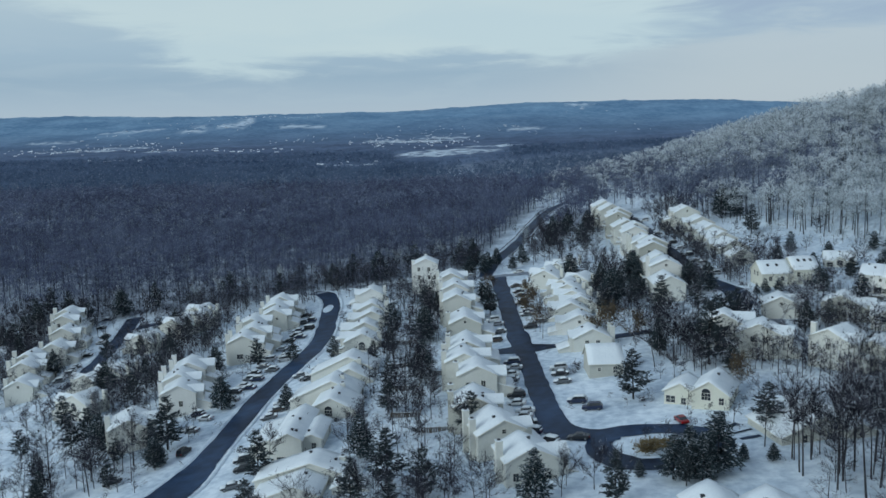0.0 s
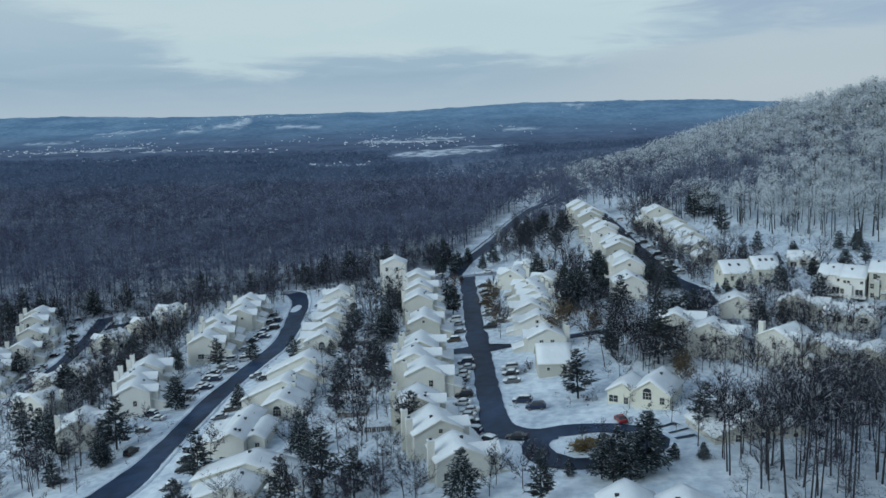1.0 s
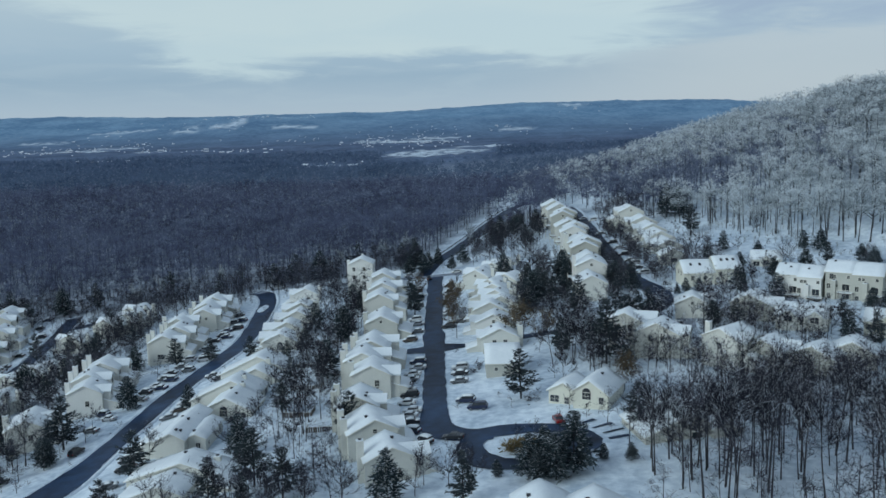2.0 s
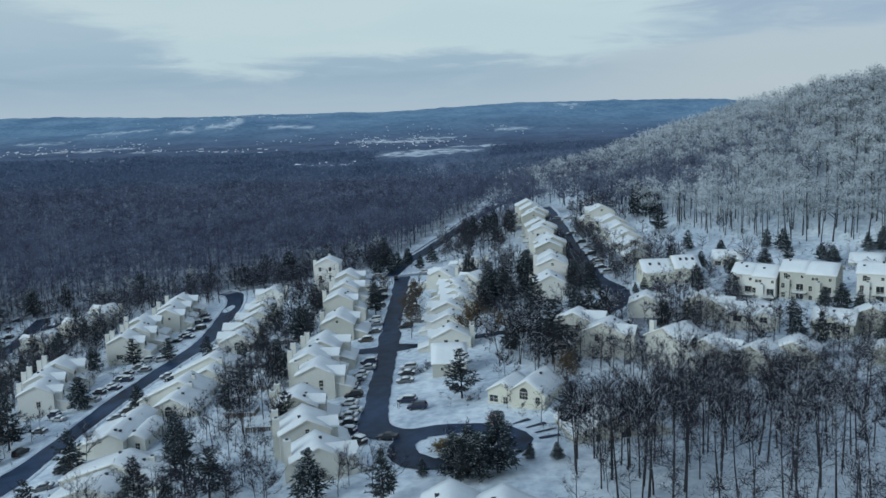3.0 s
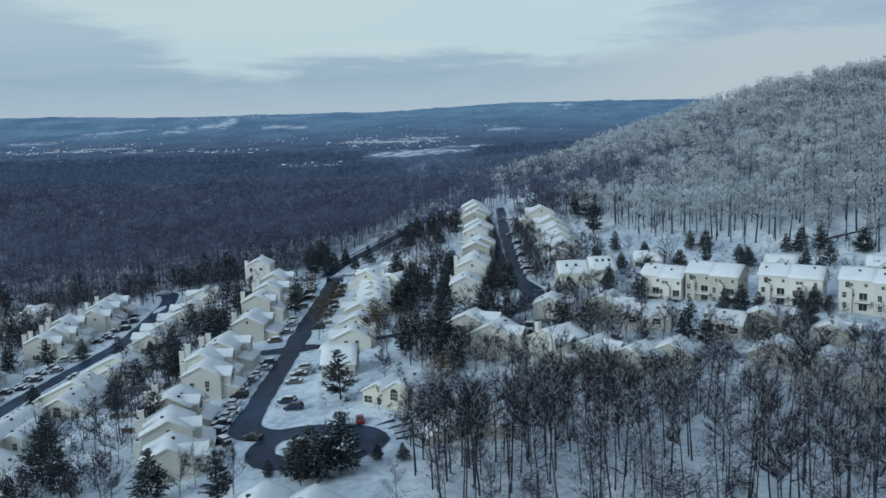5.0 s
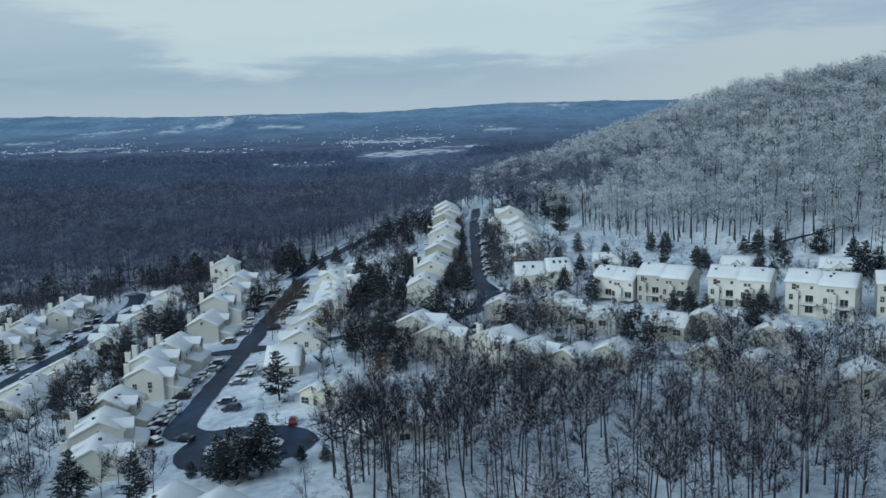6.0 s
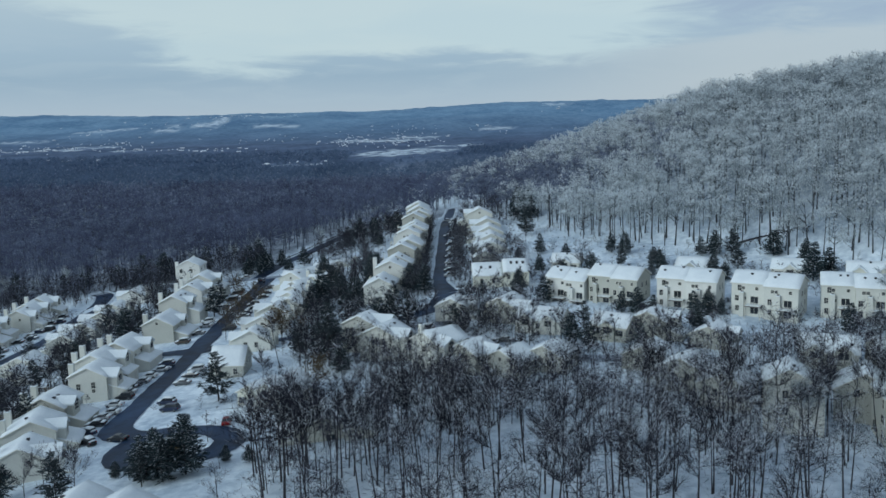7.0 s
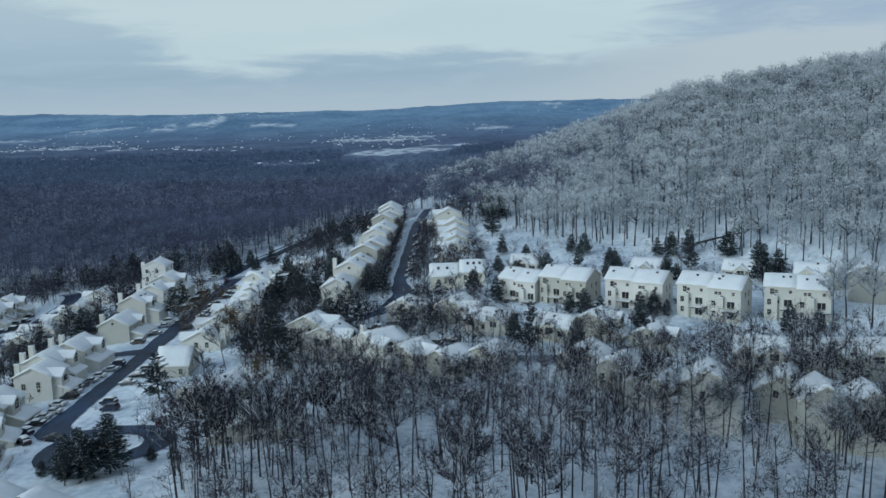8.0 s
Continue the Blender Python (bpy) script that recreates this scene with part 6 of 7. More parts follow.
for k in range(9):
    p = Vector((5 + k, -(5 + k) / 3, gz(201 + k, 299 - (5 + k) / 3) - gz(196, 299) + 0.5))
    tube(stub_v, stub_f, p, p + Vector((0.9, 0.5 - (k % 3), 0.7 + 0.25 * (k % 2))), 0.10, 0.03, 4)
part("branches", mesh_of("branches", stub_v, stub_f, [BARK], smooth=True), fallen)
for tx, ty in ((-112, 372), (-104, 379), (-92, 384), (-34, 392), (-24, 396), (-6, 398), (-150, 384), (-76, 378), (34, 404), (5, 404)):
    plant("rime", tx, ty, rng_tree.uniform(9, 13))
# the tall grove below the village
scatter(("pole", "pole", "bare"), 40, 78, 240, 118, 176, 13, 19, -2.0, lambda x, y: y < 120 + 0.36 * (x - 60) + 20 and y > 112)
scatter(("pole",), 18, 100, 245, 100, 130, 15, 20, 0)
scatter(("pole", "rime"), 11, 158, 240, 126, 150, 12, 17, -2.0)
scatter(("rime",), 22, 206, 262, 186, 236, 13, 19, 0.5)
scatter(("pole",), 5, 59, 84, 112, 154, 17, 21, 0)

# shrubs along the gardens
shrub_total = 0
while shrub_total < 130:
    x, y = rng_tree.uniform(-90, 215), rng_tree.uniform(160, 340)
    if clear_of_houses(x, y, -2.0) and not clear_of_houses(x, y, 4.0) and clear_of_roads(x, y, 0.5):
        s = new("shrub", SHRUB[shrub_total % 3])
        k = rng_tree.uniform(0.6, 1.4)
        s.matrix_basis = pose(x, y, gz(x, y), 0, 0, rng_tree.uniform(0, 360)) @ Matrix.Diagonal((k * 1.3, k * 1.3, k, 1))
        tagged(s, "leafless garden shrub dusted with snow", "shrub", "garden shrubs")
        shrub_total += 1
grass_me = shrub_mesh(140, 900, 0.03, GRASS, 0.9)
for gx, gy, gs in ((37.5, 161.3, 3.2), (40.5, 162.0, 2.6)):
    g = new("grass_clump", grass_me)
    g.matrix_basis = pose(gx, gy, gz(gx, gy) + 0.35, 0, 0, gx * 40) @ Matrix.Diagonal((gs * 1.2, gs * 0.8, gs * 0.55, 1))
    tagged(g, "tall dry ornamental grass on the turning island", "grass", kind="stuff")

# ---------------------------------------------------------------- woods


def woods(name, label, xs, ys, hs, seed, limbs, twigs, twig_len, twig_w, crown_w, snow, mats, trunk_w=1.0, low=0.38):
    """Many leafless trees as one mesh: a tapered stem, limbs and a haze of twigs for each."""
    rng = np.random.default_rng(seed)
    n = len(xs)
    hs = hs * (1 + 0.16 * np.sin(xs / 23 + np.sin(ys / 31) * 1.5) * np.cos(ys / 37 + 1.0))
    base = np.stack([xs, ys, ground_z(xs, ys) - 0.5], -1)
    lean = rng.normal(0, 0.05, (n, 3)) * np.array([1, 1, 0])
    lean[:, 2] = 1
    top = base + lean * hs[:, None] * 0.86
    verts, tris, idx, count = [], [], [], 0
    # stems
    ang = np.arange(3) * 2 * np.pi / 3
    ringd = np.stack([np.cos(ang), np.sin(ang), np.zeros(3)], -1)
    r0 = (0.011 * hs + 0.06) * trunk_w
    stem = np.concatenate([base[:, None] + ringd[None] * r0[:, None, None], top[:, None] + ringd[None] * (r0 * 0.25)[:, None, None]], 1)
    faces = np.array([(0, 1, 4), (0, 4, 3), (1, 2, 5), (1, 5, 4), (2, 0, 3), (2, 3, 5)])
    verts.append(stem.reshape(-1, 3))
    tris.append((faces[None] + (np.arange(n) * 6)[:, None, None]).reshape(-1, 3))
    idx.append(np.full(n * 6, 2, dtype=np.int32))
    count += n * 6
    # limbs
    t = rng.uniform(low, 0.95, (n, limbs))
    a0 = base[:, None] + lean[:, None] * (hs[:, None] * 0.86 * t)[..., None]
    az = rng.uniform(0, 2 * np.pi, (n, limbs))
    up = rng.uniform(0.05, 0.95, (n, limbs)) + 0.4 * t
    d = np.stack([np.cos(az), np.sin(az), up], -1)
    d /= np.linalg.norm(d, axis=-1, keepdims=True)
    ln = hs[:, None] * crown_w * rng.uniform(0.7, 1.2, (n, limbs)) * (1.35 - t * 0.75)
    a1 = a0 + d * ln[..., None]
    side = np.cross(d, rng.normal(0, 1, d.shape))
    side /= np.linalg.norm(side, axis=-1, keepdims=True)
    w = (0.045 * trunk_w + 0.002 * hs)[:, None, None]
    tri = np.stack([a0 - side * w, a0 + side * w, a1], 2).reshape(-1, 3)
    m = n * limbs
    verts.append(tri)
    tris.append(np.arange(m * 3).reshape(-1, 3) + count)
    idx.append(np.where(rng.random(m) < snow * 0.4, 1, 2).astype(np.int32))
    count += m * 3
    # twigs, in clumps towards the limbs' ends
    pick = rng.integers(0, limbs, (n, twigs))
    rows = np.arange(n)[:, None]
    f = rng.uniform(0.30, 1.05, (n, twigs))[..., None]
    b0 = a0[rows, pick] * (1 - f) + a1[rows, pick] * f + rng.normal(0, 1, (n, twigs, 3)) * (hs * 0.045)[:, None, None] * f
    dd = d[rows, pick] * 0.35 + rng.normal(0, 0.7, (n, twigs, 3)) + np.array([0, 0, 0.2])
    dd /= np.linalg.norm(dd, axis=-1, keepdims=True)
    b1 = b0 + dd * (hs[:, None] * twig_len * rng.uniform(0.6, 1.3, (n, twigs)))[..., None]
    side = np.cross(dd, rng.normal(0, 1, dd.shape))
    side /= np.linalg.norm(side, axis=-1, keepdims=True)
    ww = (twig_w * rng.uniform(0.6, 1.4, (n, twigs)))[..., None]
    tri = np.stack([b0 - side * ww, b0 + side * ww, b1], 2).reshape(-1, 3)
    m = n * twigs
    verts.append(tri)
    tris.append(np.arange(m * 3).reshape(-1, 3) + count)
    # more snow on the upper side of the crown
    rise = (b0[..., 2] - base[:, None, 2]) / hs[:, None]
    patch = (1 + 0.75 * np.sin(xs / 41 + 1.3 * np.sin(ys / 57)) * np.cos(ys / 47 + 0.5))[:, None]
    each = np.clip(snow * patch * rng.uniform(0.3, 1.7, (n, 1)) * (0.4 + 1.0 * rise), 0, 0.95).ravel()
    idx.append((rng.random(m) < each).astype(np.int32))
    me = fast_mesh(name, np.concatenate(verts), np.concatenate(tris), mats + [BARK], np.concatenate(idx))
    return tagged(new(name, me), label, "forest", kind="stuff")


def crowned(name, label, xs, ys, hs, seed, clumps, twigs, radius, twig_len, twig_w, spread, snow, mats, low=0.5, bark=None, trunk_w=1.0, drifts=0.5, shares=(0.45, 0.8, 1.0, 1.3, 1.9)):
    """Leafless trees as one mesh, each with a rounded crown of twig clumps on limbs; snow lies on the clumps' upper sides."""
    rng = np.random.default_rng(seed)
    n = len(xs)
    base = np.stack([xs, ys, ground_z(xs, ys) - 0.5], -1)
    lean = rng.normal(0, 0.045, (n, 3)) * np.array([1, 1, 0])
    lean[:, 2] = 1
    top = base + lean * hs[:, None] * 0.92
    ang = np.arange(3) * 2 * np.pi / 3
    ringd = np.stack([np.cos(ang), np.sin(ang), np.zeros(3)], -1)
    r0 = (0.010 * hs + 0.05) * trunk_w * rng.uniform(0.6, 1.35, n)
    stem = np.concatenate([base[:, None] + ringd[None] * r0[:, None, None], top[:, None] + ringd[None] * (r0 * 0.2)[:, None, None]], 1)
    faces = np.array([(0, 1, 4), (0, 4, 3), (1, 2, 5), (1, 5, 4), (2, 0, 3), (2, 3, 5)])
    verts, tris, idx = [stem.reshape(-1, 3)], [(faces[None] + (np.arange(n) * 6)[:, None, None]).reshape(-1, 3)], [np.full(n * 6, 2, dtype=np.int32)]
    count = n * 6
    # clumps, widest at two fifths of the crown
    lows = np.clip(low + rng.normal(0, 0.06, (n, 1)), 0.1, 0.8)
    c = np.sort(rng.uniform(0, 1, (n, clumps)), 1)
    c[:, -1] = 1
    t = lows + (0.97 - lows) * c
    az = rng.uniform(0, 2 * np.pi, (n, clumps)) + np.arange(clumps) * 2.4
    reach = hs[:, None] * spread * rng.uniform(0.55, 1.15, (n, clumps)) * np.sqrt(np.clip(1 - ((c - 0.4) / 0.68) ** 2, 0.02, 1)) * rng.uniform(0.75, 1.2, (n, 1))
    way = np.stack([np.cos(az), np.sin(az), np.zeros_like(az)], -1)
    mid = base[:, None] + lean[:, None] * (hs[:, None] * t)[..., None] + way * reach[..., None]
    root = base[:, None] + lean[:, None] * (hs[:, None] * (t - 0.06 - 0.5 * reach / hs[:, None]))[..., None]
    d = mid - root
    side = np.cross(d, rng.normal(0, 1, d.shape))
    side /= np.linalg.norm(side, axis=-1, keepdims=True)
    w = (r0 * 0.45)[:, None, None]
    m = n * clumps
    verts.append(np.stack([root - side * w, root + side * w, mid + d * 0.2], 2).reshape(-1, 3))
    tris.append(np.arange(m * 3).reshape(-1, 3) + count)
    idx.append(np.full(m, 2, dtype=np.int32))
    count += m * 3
    # twigs out of each clump
    pick = rng.integers(0, clumps, (n, twigs))
    rows = np.arange(n)[:, None]
    o = rng.normal(0, 1, (n, twigs, 3))
    o /= np.linalg.norm(o, axis=-1, keepdims=True)
    size = (hs[:, None] * radius * rng.uniform(0.65, 1.3, (n, clumps)))[rows, pick][..., None]
    b0 = mid[rows, pick] + o * size * rng.uniform(0.15, 1, (n, twigs, 1)) ** 0.6 * np.array([1, 1, 0.72])
    dd = o * 0.8 + rng.normal(0, 0.55, o.shape) + np.array([0, 0, 0.12])
    dd /= np.linalg.norm(dd, axis=-1, keepdims=True)
    b1 = b0 + dd * (hs[:, None] * twig_len * rng.uniform(0.6, 1.35, (n, twigs)))[..., None]
    side = np.cross(dd, rng.normal(0, 1, dd.shape))
    side /= np.linalg.norm(side, axis=-1, keepdims=True)
    ww = (twig_w * rng.uniform(0.6, 1.4, (n, twigs)))[..., None]
    m = n * twigs
    verts.append(np.stack([b0 - side * ww, b0 + side * ww, b1], 2).reshape(-1, 3))
    tris.append(np.arange(m * 3).reshape(-1, 3) + count)
    own = (1 + drifts * np.sin(xs / 41 + 1.3 * np.sin(ys / 57)) * np.cos(ys / 47 + 0.5)) * rng.choice(shares, n)
    lies = snow * own[:, None] * np.clip(0.55 + 0.95 * o[..., 2] + 0.6 * (c[rows, pick] - 0.5), 0, 2)
    idx.append((rng.random((n, twigs)) < np.clip(lies, 0, 0.97)).ravel().astype(np.int32))
    me = fast_mesh(name, np.concatenate(verts), np.concatenate(tris), mats + [bark or BARK], np.concatenate(idx))
    return tagged(new(name, me), label, "forest", kind="stuff")


def jittered(x0, x1, y0, y1, step, seed, test):
    rng = np.random.default_rng(seed)
    gx, gy = np.meshgrid(np.arange(x0, x1, step), np.arange(y0, y1, step))
    x = gx.ravel() + rng.uniform(-0.5, 0.5, gx.size) * step
    y = gy.ravel() + rng.uniform(-0.5, 0.5, gy.size) * step
    keep = test(x, y)
    return x[keep], y[keep], rng


def off_far_road(x, y, gap):
    """Clear of the road through the woods and of its open verges."""
    p = ROAD_POINTS[(ROAD_POINTS[:, 1] > 375) & (ROAD_POINTS[:, 0] < 125)]
    keep = np.ones(x.shape, dtype=bool)
    for a, b, _ in p:
        keep &= (x - a) ** 2 + (y - b) ** 2 > gap**2
        if b < 600 and a < 76:
            keep &= ((x - a + 5.5) ** 2 + (y - b) ** 2 > gap**2) & ((x - a - 8.0) ** 2 + (y - b) ** 2 > gap**2)
    return keep


def in_view(x, y, margin):
    return (x > -0.56 * y - margin) & (x < 110 + 0.54 * y + margin)


def hill_side(x, y):
    return x - np.interp(y, FOOT_Y, FOOT_X)


edge = lambda x: np.interp(x, (-300, -180, -110, -60, -30, 0, 40, 70, 110), (392, 386, 376, 386, 386, 392, 398, 470, 470))  # noqa: E731


def clear_all(x, y, gap):
    keep = np.ones(x.shape, dtype=bool)
    for a, b, r in HOUSES:
        keep &= (x - a) ** 2 + (y - b) ** 2 > (r + gap) ** 2
    for a, b, r in ROAD_POINTS:
        keep &= (x - a) ** 2 + (y - b) ** 2 > (r + 1.5) ** 2
    return keep


# the grove in front, and the thin trees among its houses
x, y, rng = jittered(62, 250, 96, 190, 5.7, 7, lambda x, y: ((x > 84) | (y < 152)) & ((x < 165) | (y > 132) | (np.sin(x * 1.7) + np.sin(y * 2.3) > 0.2)) & (y < 154 + 0.22 * (x - 60)) & (y > 96 + np.maximum(0, 90 - x) * 0.9) & ((x > 120) | (np.sin(x * 3.1 + y * 1.7) > -0.3)) & clear_all(x, y, -2.0) & ((x < 118) | (np.sin(x * 2.9 + y) > -0.55)))
woods("woodland", "grove of tall leafless trees standing in snow", x, y, rng.uniform(13, 20, len(x)) + np.interp(x, (70, 95), (2.5, 0)), 31, 12, 360, 0.085, 0.034, 0.25, 0.12, [TWIG, FROST], 0.8, 0.56)
x, y, rng = jittered(58, 240, 162, 262, 4.5, 8, lambda x, y: (y < np.interp(x, (58, 115, 125, 190, 240), (285, 262, 232, 203, 185))) & ((x > 80) | (y > 200)) & ((x < 118) | (np.sin(x * 2.3 + y * 1.9) > -0.55)) & clear_all(x, y, -2.2))
woods("woodland", "thin leafless trees between the houses", x, y, rng.uniform(6, 11.5, len(x)) + np.interp(x, (110, 135), (1.5, 0)), 32, 12, 220, 0.10, 0.056, 0.33, 0.09, [TWIG, FROST], 0.7, 0.25)
x, y, rng = jittered(-190, 125, 165, 372, 10.5, 9, lambda x, y: clear_all(x, y, 0.3) & ((x > 44) | (x < 10)) & (x > -0.5 * y - 20) & ((x > -40) | (x < -60)))
woods("woodland", "thin leafless garden trees and brush in snow", x, y, rng.uniform(3.5, 9, len(x)), 33, 12, 150, 0.10, 0.05, 0.31, 0.10, [TWIG, DUSTED], 0.6, 0.15)
# lower trees where the grove thickens beside the turning circle
x, y, rng = jittered(61, 100, 108, 176, 6.8, 17, lambda x, y: (y > 100 + np.maximum(0, 92 - x) * 0.8) & (np.sin(x * 0.9) + np.sin(y * 0.8 + 2) > -0.9) & clear_all(x, y, -2.0))
woods("woodland", "thick lower trees at the grove's end in snow", x, y, rng.uniform(8, 14, len(x)), 35, 12, 240, 0.10, 0.038, 0.30, 0.16, [TWIG, DUSTED], 0.7, 0.25)
# low brush and hedges in the gardens
x, y, rng = jittered(-175, 215, 150, 420, 4.6, 16, lambda x, y: clear_all(x, y, -2.4) & (np.sin(x * 0.31 + 1.0) + np.sin(y * 0.27) > 0.35) & (x > -0.5 * y - 20) & (hill_side(x, y) < 8))
woods("brushwood", "bare garden brush and hedges dusted with snow", x, y, rng.uniform(0.9, 2.6, len(x)), 44, 8, 34, 0.22, 0.035, 0.45, 0.3, [TWIG, DUSTED], 0.5, 0.1)
# thick belts of trees behind the rows of houses
for seed, (x0, x1, y0, y1) in enumerate(((-21, -4, 176, 372), (-108, -85, 232, 372), (47, 66, 262, 470), (104, 124, 292, 470), (-100, -74, 186, 205), (-20, 2, 140, 162), (-190, -160, 250, 385), (80.5, 85.5, 284, 450), (-60, -22, 376, 392), (-128, -108, 250, 352), (-170, -143, 282, 372), (36, 50, 372, 470))):
    x, y, rng = jittered(x0, x1, y0, y1, {0: 6.8, 2: 6.4, 10: 6.0}.get(seed, 5.0), 50 + seed, lambda x, y: clear_all(x, y, 0.0))
    woods("tree_belt", "dense belt of dark leafless trees behind the houses", x, y, rng.uniform(7, 13 if seed in (0, 1, 6) else 11.5, len(x)), 60 + seed, 11, 190, 0.10, 0.055, 0.32, 0.12, [TWIG, DUSTED], 0.7, 0.2)
# the trees that line the street below the hill
for seed, (x0, x1, y0, y1, h0, h1) in enumerate(((81.8, 87.0, 292, 475, 6.0, 9.0), (96.8, 102.5, 296, 420, 5.5, 8.5))):
    x, y, rng = jittered(x0, x1, y0, y1, 3.4, 80 + seed, lambda x, y: np.sin(y * 0.13 + seed) > -0.75)
    woods("tree_belt", "round leafless street trees below the hill", x, y, rng.uniform(h0, h1, len(x)), 90 + seed, 12, 260, 0.10, 0.06, 0.36, 0.18, [TWIG, DUSTED], 0.8, 0.22)
# brush between the tall pairs and the hill
x, y, rng = jittered(118, 226, 236, 316, 3.6, 19, lambda x, y: (np.abs(y - np.interp(x, (118, 226), (300, 244))) < 13) & clear_all(x, y, -3.0) & (np.sin(x * 0.3) + np.sin(y * 0.23) > -0.9))
woods("brushwood", "grey brush behind the tall houses", x, y, rng.uniform(2.4, 5.0, len(x)), 43, 9, 90, 0.14, 0.04, 0.36, 0.25, [TWIG, DUSTED], 0.5, 0.1)
# brush at the foot of the hill
x, y, rng = jittered(120, 260, 205, 380, 3.6, 11, lambda x, y: (hill_side(x, y) > -16) & (hill_side(x, y) < 16) & clear_all(x, y, -0.5) & (np.sin(x * 0.21) + np.sin(y * 0.17 + 1) > -0.3))
woods("brushwood", "snowy brush along the foot of the hill", x, y, rng.uniform(1.6, 4.5, len(x)), 41, 8, 80, 0.16, 0.035, 0.34, 0.35, [HILL_TWIG, HILL_FROST], 0.5, 0.1)
# the forest behind the village and over the plain
x, y, rng = jittered(-200, 20, 340, 394, 4.4, 13, lambda x, y: (y > np.interp(x, (-190, -150, -125, -75, -66, -40, -20, 10), (372, 376, 368, 352, 350, 356, 358, 372))) & (y <= edge(x) + 2) & clear_all(x, y, 1.0))
woods("woodland", "mixed leafless trees at the forest's edge", x, y, rng.uniform(8, 15, len(x)), 34, 10, 170, 0.09, 0.075, 0.30, 0.20, [TWIG, HAZED_FOREST_FROST], 0.7, 0.25)
x, y, rng = jittered(-420, 150, 372, 600, 6.8, 1, lambda x, y: (y > edge(x)) & (hill_side(x, y) < 0) & in_view(x, y, 20) & off_far_road(x, y, 7.0))
crowned("forest", "dark leafless winter forest behind the village", x, y, rng.uniform(10, 19, len(x)), 21, 7, 130, 0.135, 0.085, 0.15, 0.30, 0.22, [HAZED_FOREST_TWIG, HAZED_FOREST_FROST], 0.48, HAZED_FOREST_BARK, drifts=0.8, shares=(0.1, 0.3, 0.5, 1.0, 3.2))
x, y, rng = jittered(-800, 330, 600, 1000, 9.0, 2, lambda x, y: (hill_side(x, y) < 20) & in_view(x, y, 20) & off_far_road(x, y, 8))
crowned("forest", "wide leafless forest on the plain", x, y, rng.uniform(10, 19, len(x)), 22, 6, 54, 0.17, 0.10, 0.45, 0.34, 0.27, [HAZED_FOREST_TWIG, HAZED_FOREST_FROST], 0.42, HAZED_FOREST_BARK, drifts=0.8, shares=(0.1, 0.3, 0.6, 1.2, 3.2))
x, y, rng = jittered(-1000, 330, 1000, 1500, 13.0, 12, lambda x, y: (hill_side(x, y) < 30) & in_view(x, y, 20) & ((np.abs(x + 190) > 70) | (y < 1400)))
crowned("forest", "wide leafless forest farther out on the plain", x, y, rng.uniform(9, 15, len(x)), 27, 5, 26, 0.25, 0.16, 0.9, 0.48, 0.10, [HAZED_FAR_TWIG, HAZED_FOREST_FROST], 0.38, HAZED_FAR_TWIG)
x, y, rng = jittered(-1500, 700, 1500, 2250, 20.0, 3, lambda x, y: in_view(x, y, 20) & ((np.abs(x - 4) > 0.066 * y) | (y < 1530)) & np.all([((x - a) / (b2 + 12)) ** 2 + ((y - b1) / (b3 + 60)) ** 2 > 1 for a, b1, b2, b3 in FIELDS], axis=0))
crowned("forest", "far leafless forest on the plain", x, y, rng.uniform(6, 10, len(x)), 23, 5, 13, 0.5, 0.3, 1.8, 0.9, 0.08, [HAZED_FAR_TWIG, HAZED_FOREST_FROST], 0.35, HAZED_FAR_TWIG)
# the hill
x, y, rng = jittered(110, 420, 130, 470, 5.6, 4, lambda x, y: (hill_side(x, y) > np.interp(y, (230, 290, 340, 400), (14, 10, -3, -8))) & in_view(x, y, 12) & (hill_side(x, y) < 200) & clear_all(x, y, 0))
h = rng.uniform(12, 20, len(x))
dark = rng.random(len(x)) < np.clip((y - 355) / 80, 0, 1) * np.interp(hill_side(x, y), (20, 85), (0.95, 0.04))
k = ~dark
crowned("hillside_woods", "snow-dusted leafless woods on the hillside", x[k], y[k], h[k], 24, 9, 330, 0.125, 0.065, 0.125, 0.25, 0.88, [HILL_TWIG, HILL_FROST], 0.54, HILL_BARK, 1.3, shares=(0.35, 0.7, 1.0, 1.2, 1.5))
crowned("hillside_woods", "leafless woods at the hill's darker end", x[dark], y[dark], h[dark], 29, 8, 240, 0.125, 0.07, 0.12, 0.25, 0.40, [HAZED_FOREST_TWIG, HAZED_FOREST_FROST], 0.48, HAZED_FOREST_BARK)
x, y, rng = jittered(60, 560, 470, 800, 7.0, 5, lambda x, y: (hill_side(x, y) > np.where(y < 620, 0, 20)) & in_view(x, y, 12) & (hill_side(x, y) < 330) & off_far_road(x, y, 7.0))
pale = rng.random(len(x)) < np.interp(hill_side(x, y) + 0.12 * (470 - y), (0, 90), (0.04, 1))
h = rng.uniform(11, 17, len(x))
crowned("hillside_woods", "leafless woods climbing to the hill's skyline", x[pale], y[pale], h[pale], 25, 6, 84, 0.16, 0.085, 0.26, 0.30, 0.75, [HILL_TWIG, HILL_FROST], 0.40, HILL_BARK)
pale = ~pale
crowned("hillside_woods", "darker leafless woods on the hill's lower flank", x[pale], y[pale], h[pale], 35, 6, 84, 0.16, 0.085, 0.26, 0.30, 0.30, [HAZED_FOREST_TWIG, HAZED_FOREST_FROST], 0.42, HAZED_FOREST_BARK)
x, y, rng = jittered(40, 760, 800, 1300, 11.0, 10, lambda x, y: (hill_side(x, y) > 20) & in_view(x, y, 12))
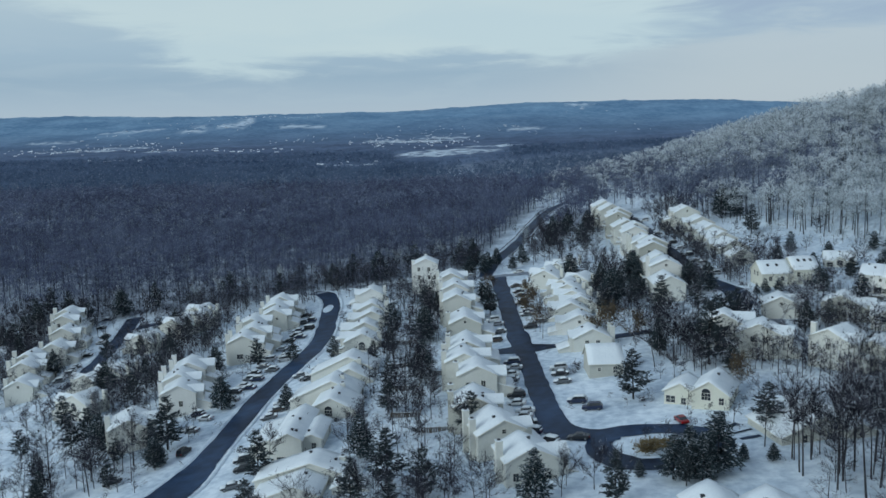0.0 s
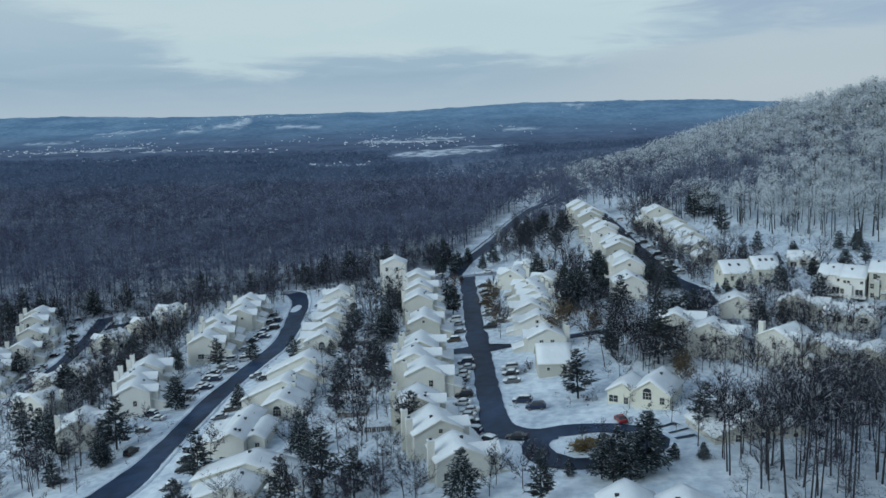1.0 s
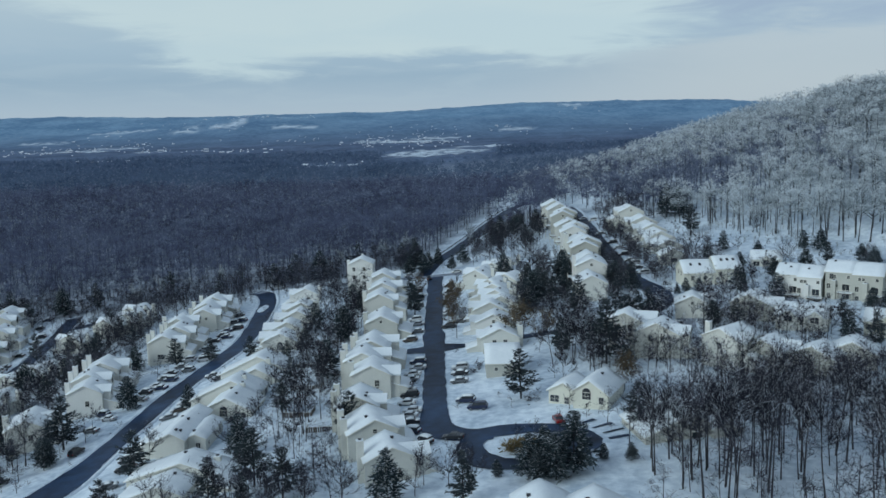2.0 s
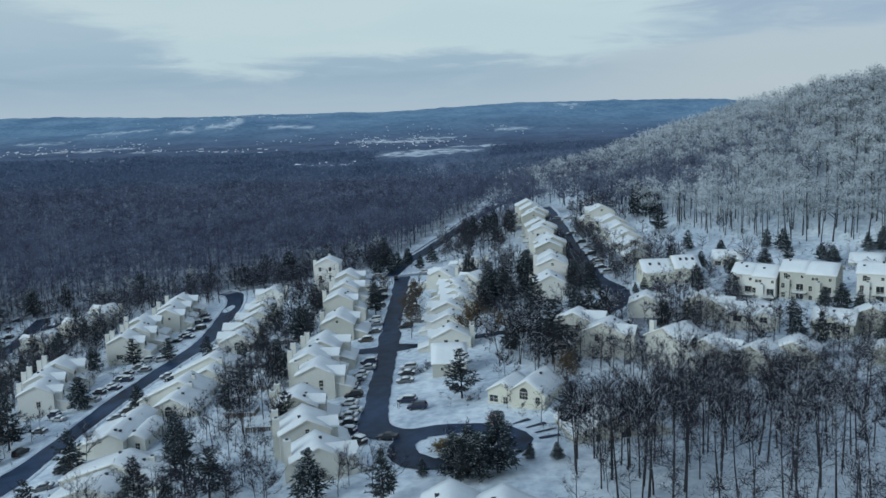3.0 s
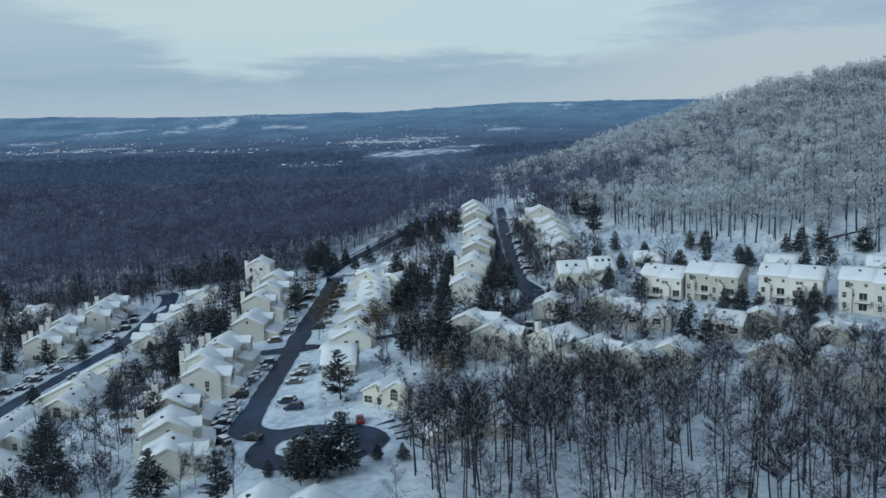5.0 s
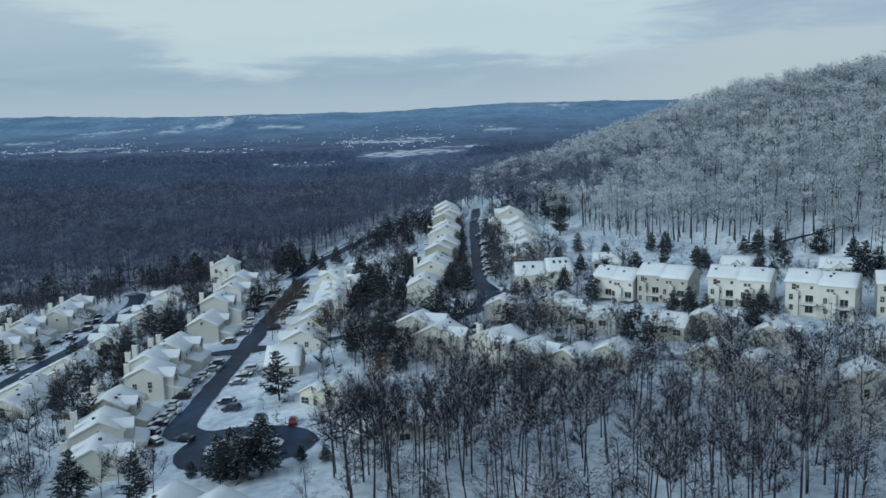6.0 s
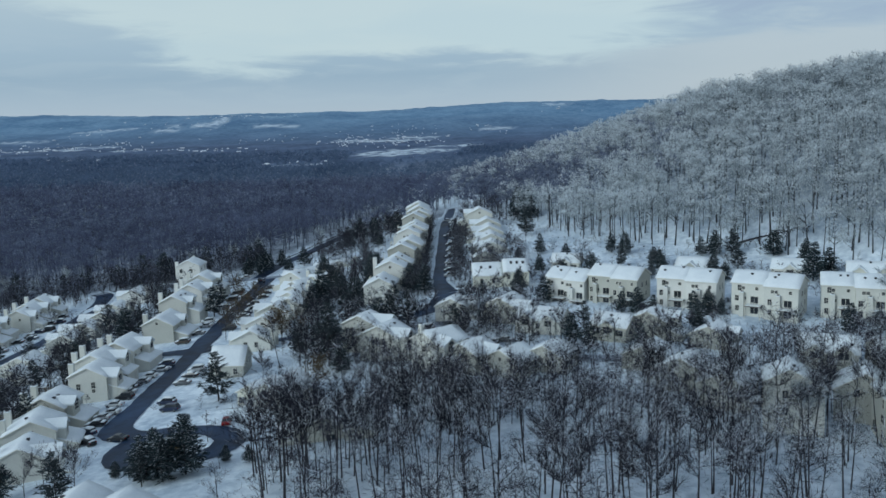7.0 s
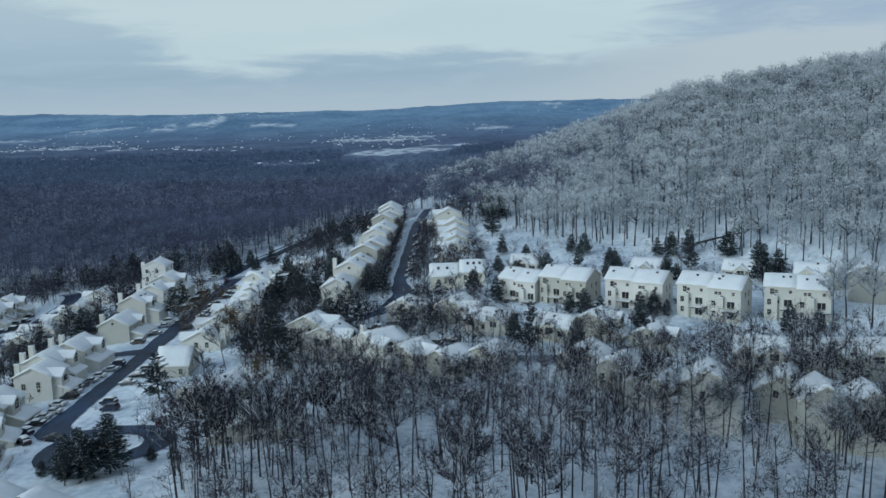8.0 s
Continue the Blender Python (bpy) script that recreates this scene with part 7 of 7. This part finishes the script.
crowned("hillside_woods", "leafless woods on the far flank of the hill", x, y, rng.uniform(9, 15, len(x)), 28, 5, 34, 0.22, 0.13, 0.6, 0.40, 0.14, [HAZED_FAR_TWIG, HAZED_FOREST_FROST], 0.36, HAZED_FAR_TWIG)
x, y, rng = jittered(260, 700, 130, 800, 8.4, 6, lambda x, y: (hill_side(x, y) >= np.where(y < 470, 200, 330)) & in_view(x, y, 12))
crowned("hillside_woods", "woods on the hill's upper slope", x, y, rng.uniform(8, 13, len(x)), 26, 6, 84, 0.16, 0.085, 0.26, 0.30, 0.75, [HILL_TWIG, HILL_FROST], 0.42, HILL_BARK)

# ---------------------------------------------------------------- far settlement
rng = random.Random(12)
verts, faces, idx = [], [], []
for cx, cy, sx, sy, n in ((-1370, 2930, 90, 60, 36), (-1203, 2837, 90, 70, 70), (-1120, 3000, 90, 60, 40), (-892, 2667, 34, 20, 16), (-838, 2139, 40, 12, 10), (-727, 2582, 70, 30, 16), (-543, 2487, 60, 40, 20), (-205, 1668, 30, 12, 8), (-525, 3082, 90, 50, 22), (-234, 2976, 80, 90, 46),
                          (-100, 2908, 90, 100, 70), (-20, 3032, 80, 80, 46), (-60, 2600, 90, 60, 24), (-860, 3660, 60, 90, 26), (-1319, 3648, 120, 60, 26), (-735, 4030, 120, 60, 26), (283, 3277, 70, 40, 22), (-1022, 3530, 50, 30, 12), (640, 4150, 80, 60, 18), (700, 3200, 120, 50, 12)):
    for _ in range(int(n * 0.75)):
        x, y = rng.gauss(cx, sx), rng.gauss(cy, sy * 2.4)
        w, d, h = rng.uniform(0.9, 2.6) * rng.choice((1, 1, 1, 3.0)), rng.uniform(1.2, 3), rng.uniform(0.3, 1.5)
        z = gz(x, y) + rng.uniform(0, 4)
        k = len(verts)
        verts += [(x - w, y - d, z), (x + w, y - d, z), (x + w, y + d, z), (x - w, y + d, z), (x - w, y - d, z + h), (x + w, y - d, z + h), (x + w, y + d, z + h), (x - w, y + d, z + h), (x - w, y, z + h + 1.8), (x + w, y, z + h + 1.8)]
        faces += [(k, k + 1, k + 5, k + 4), (k + 1, k + 2, k + 6, k + 9, k + 5), (k + 2, k + 3, k + 7, k + 6), (k + 3, k, k + 4, k + 8, k + 7), (k + 4, k + 5, k + 9, k + 8), (k + 6, k + 7, k + 8, k + 9)]
        idx += [0, 0, 0, 0, 1, 1]
tagged(new("distant_houses", mesh_of("distant_houses", verts, faces, [DUSTED, SNOW], idx)), "far small houses scattered in the valley", "village", kind="stuff")
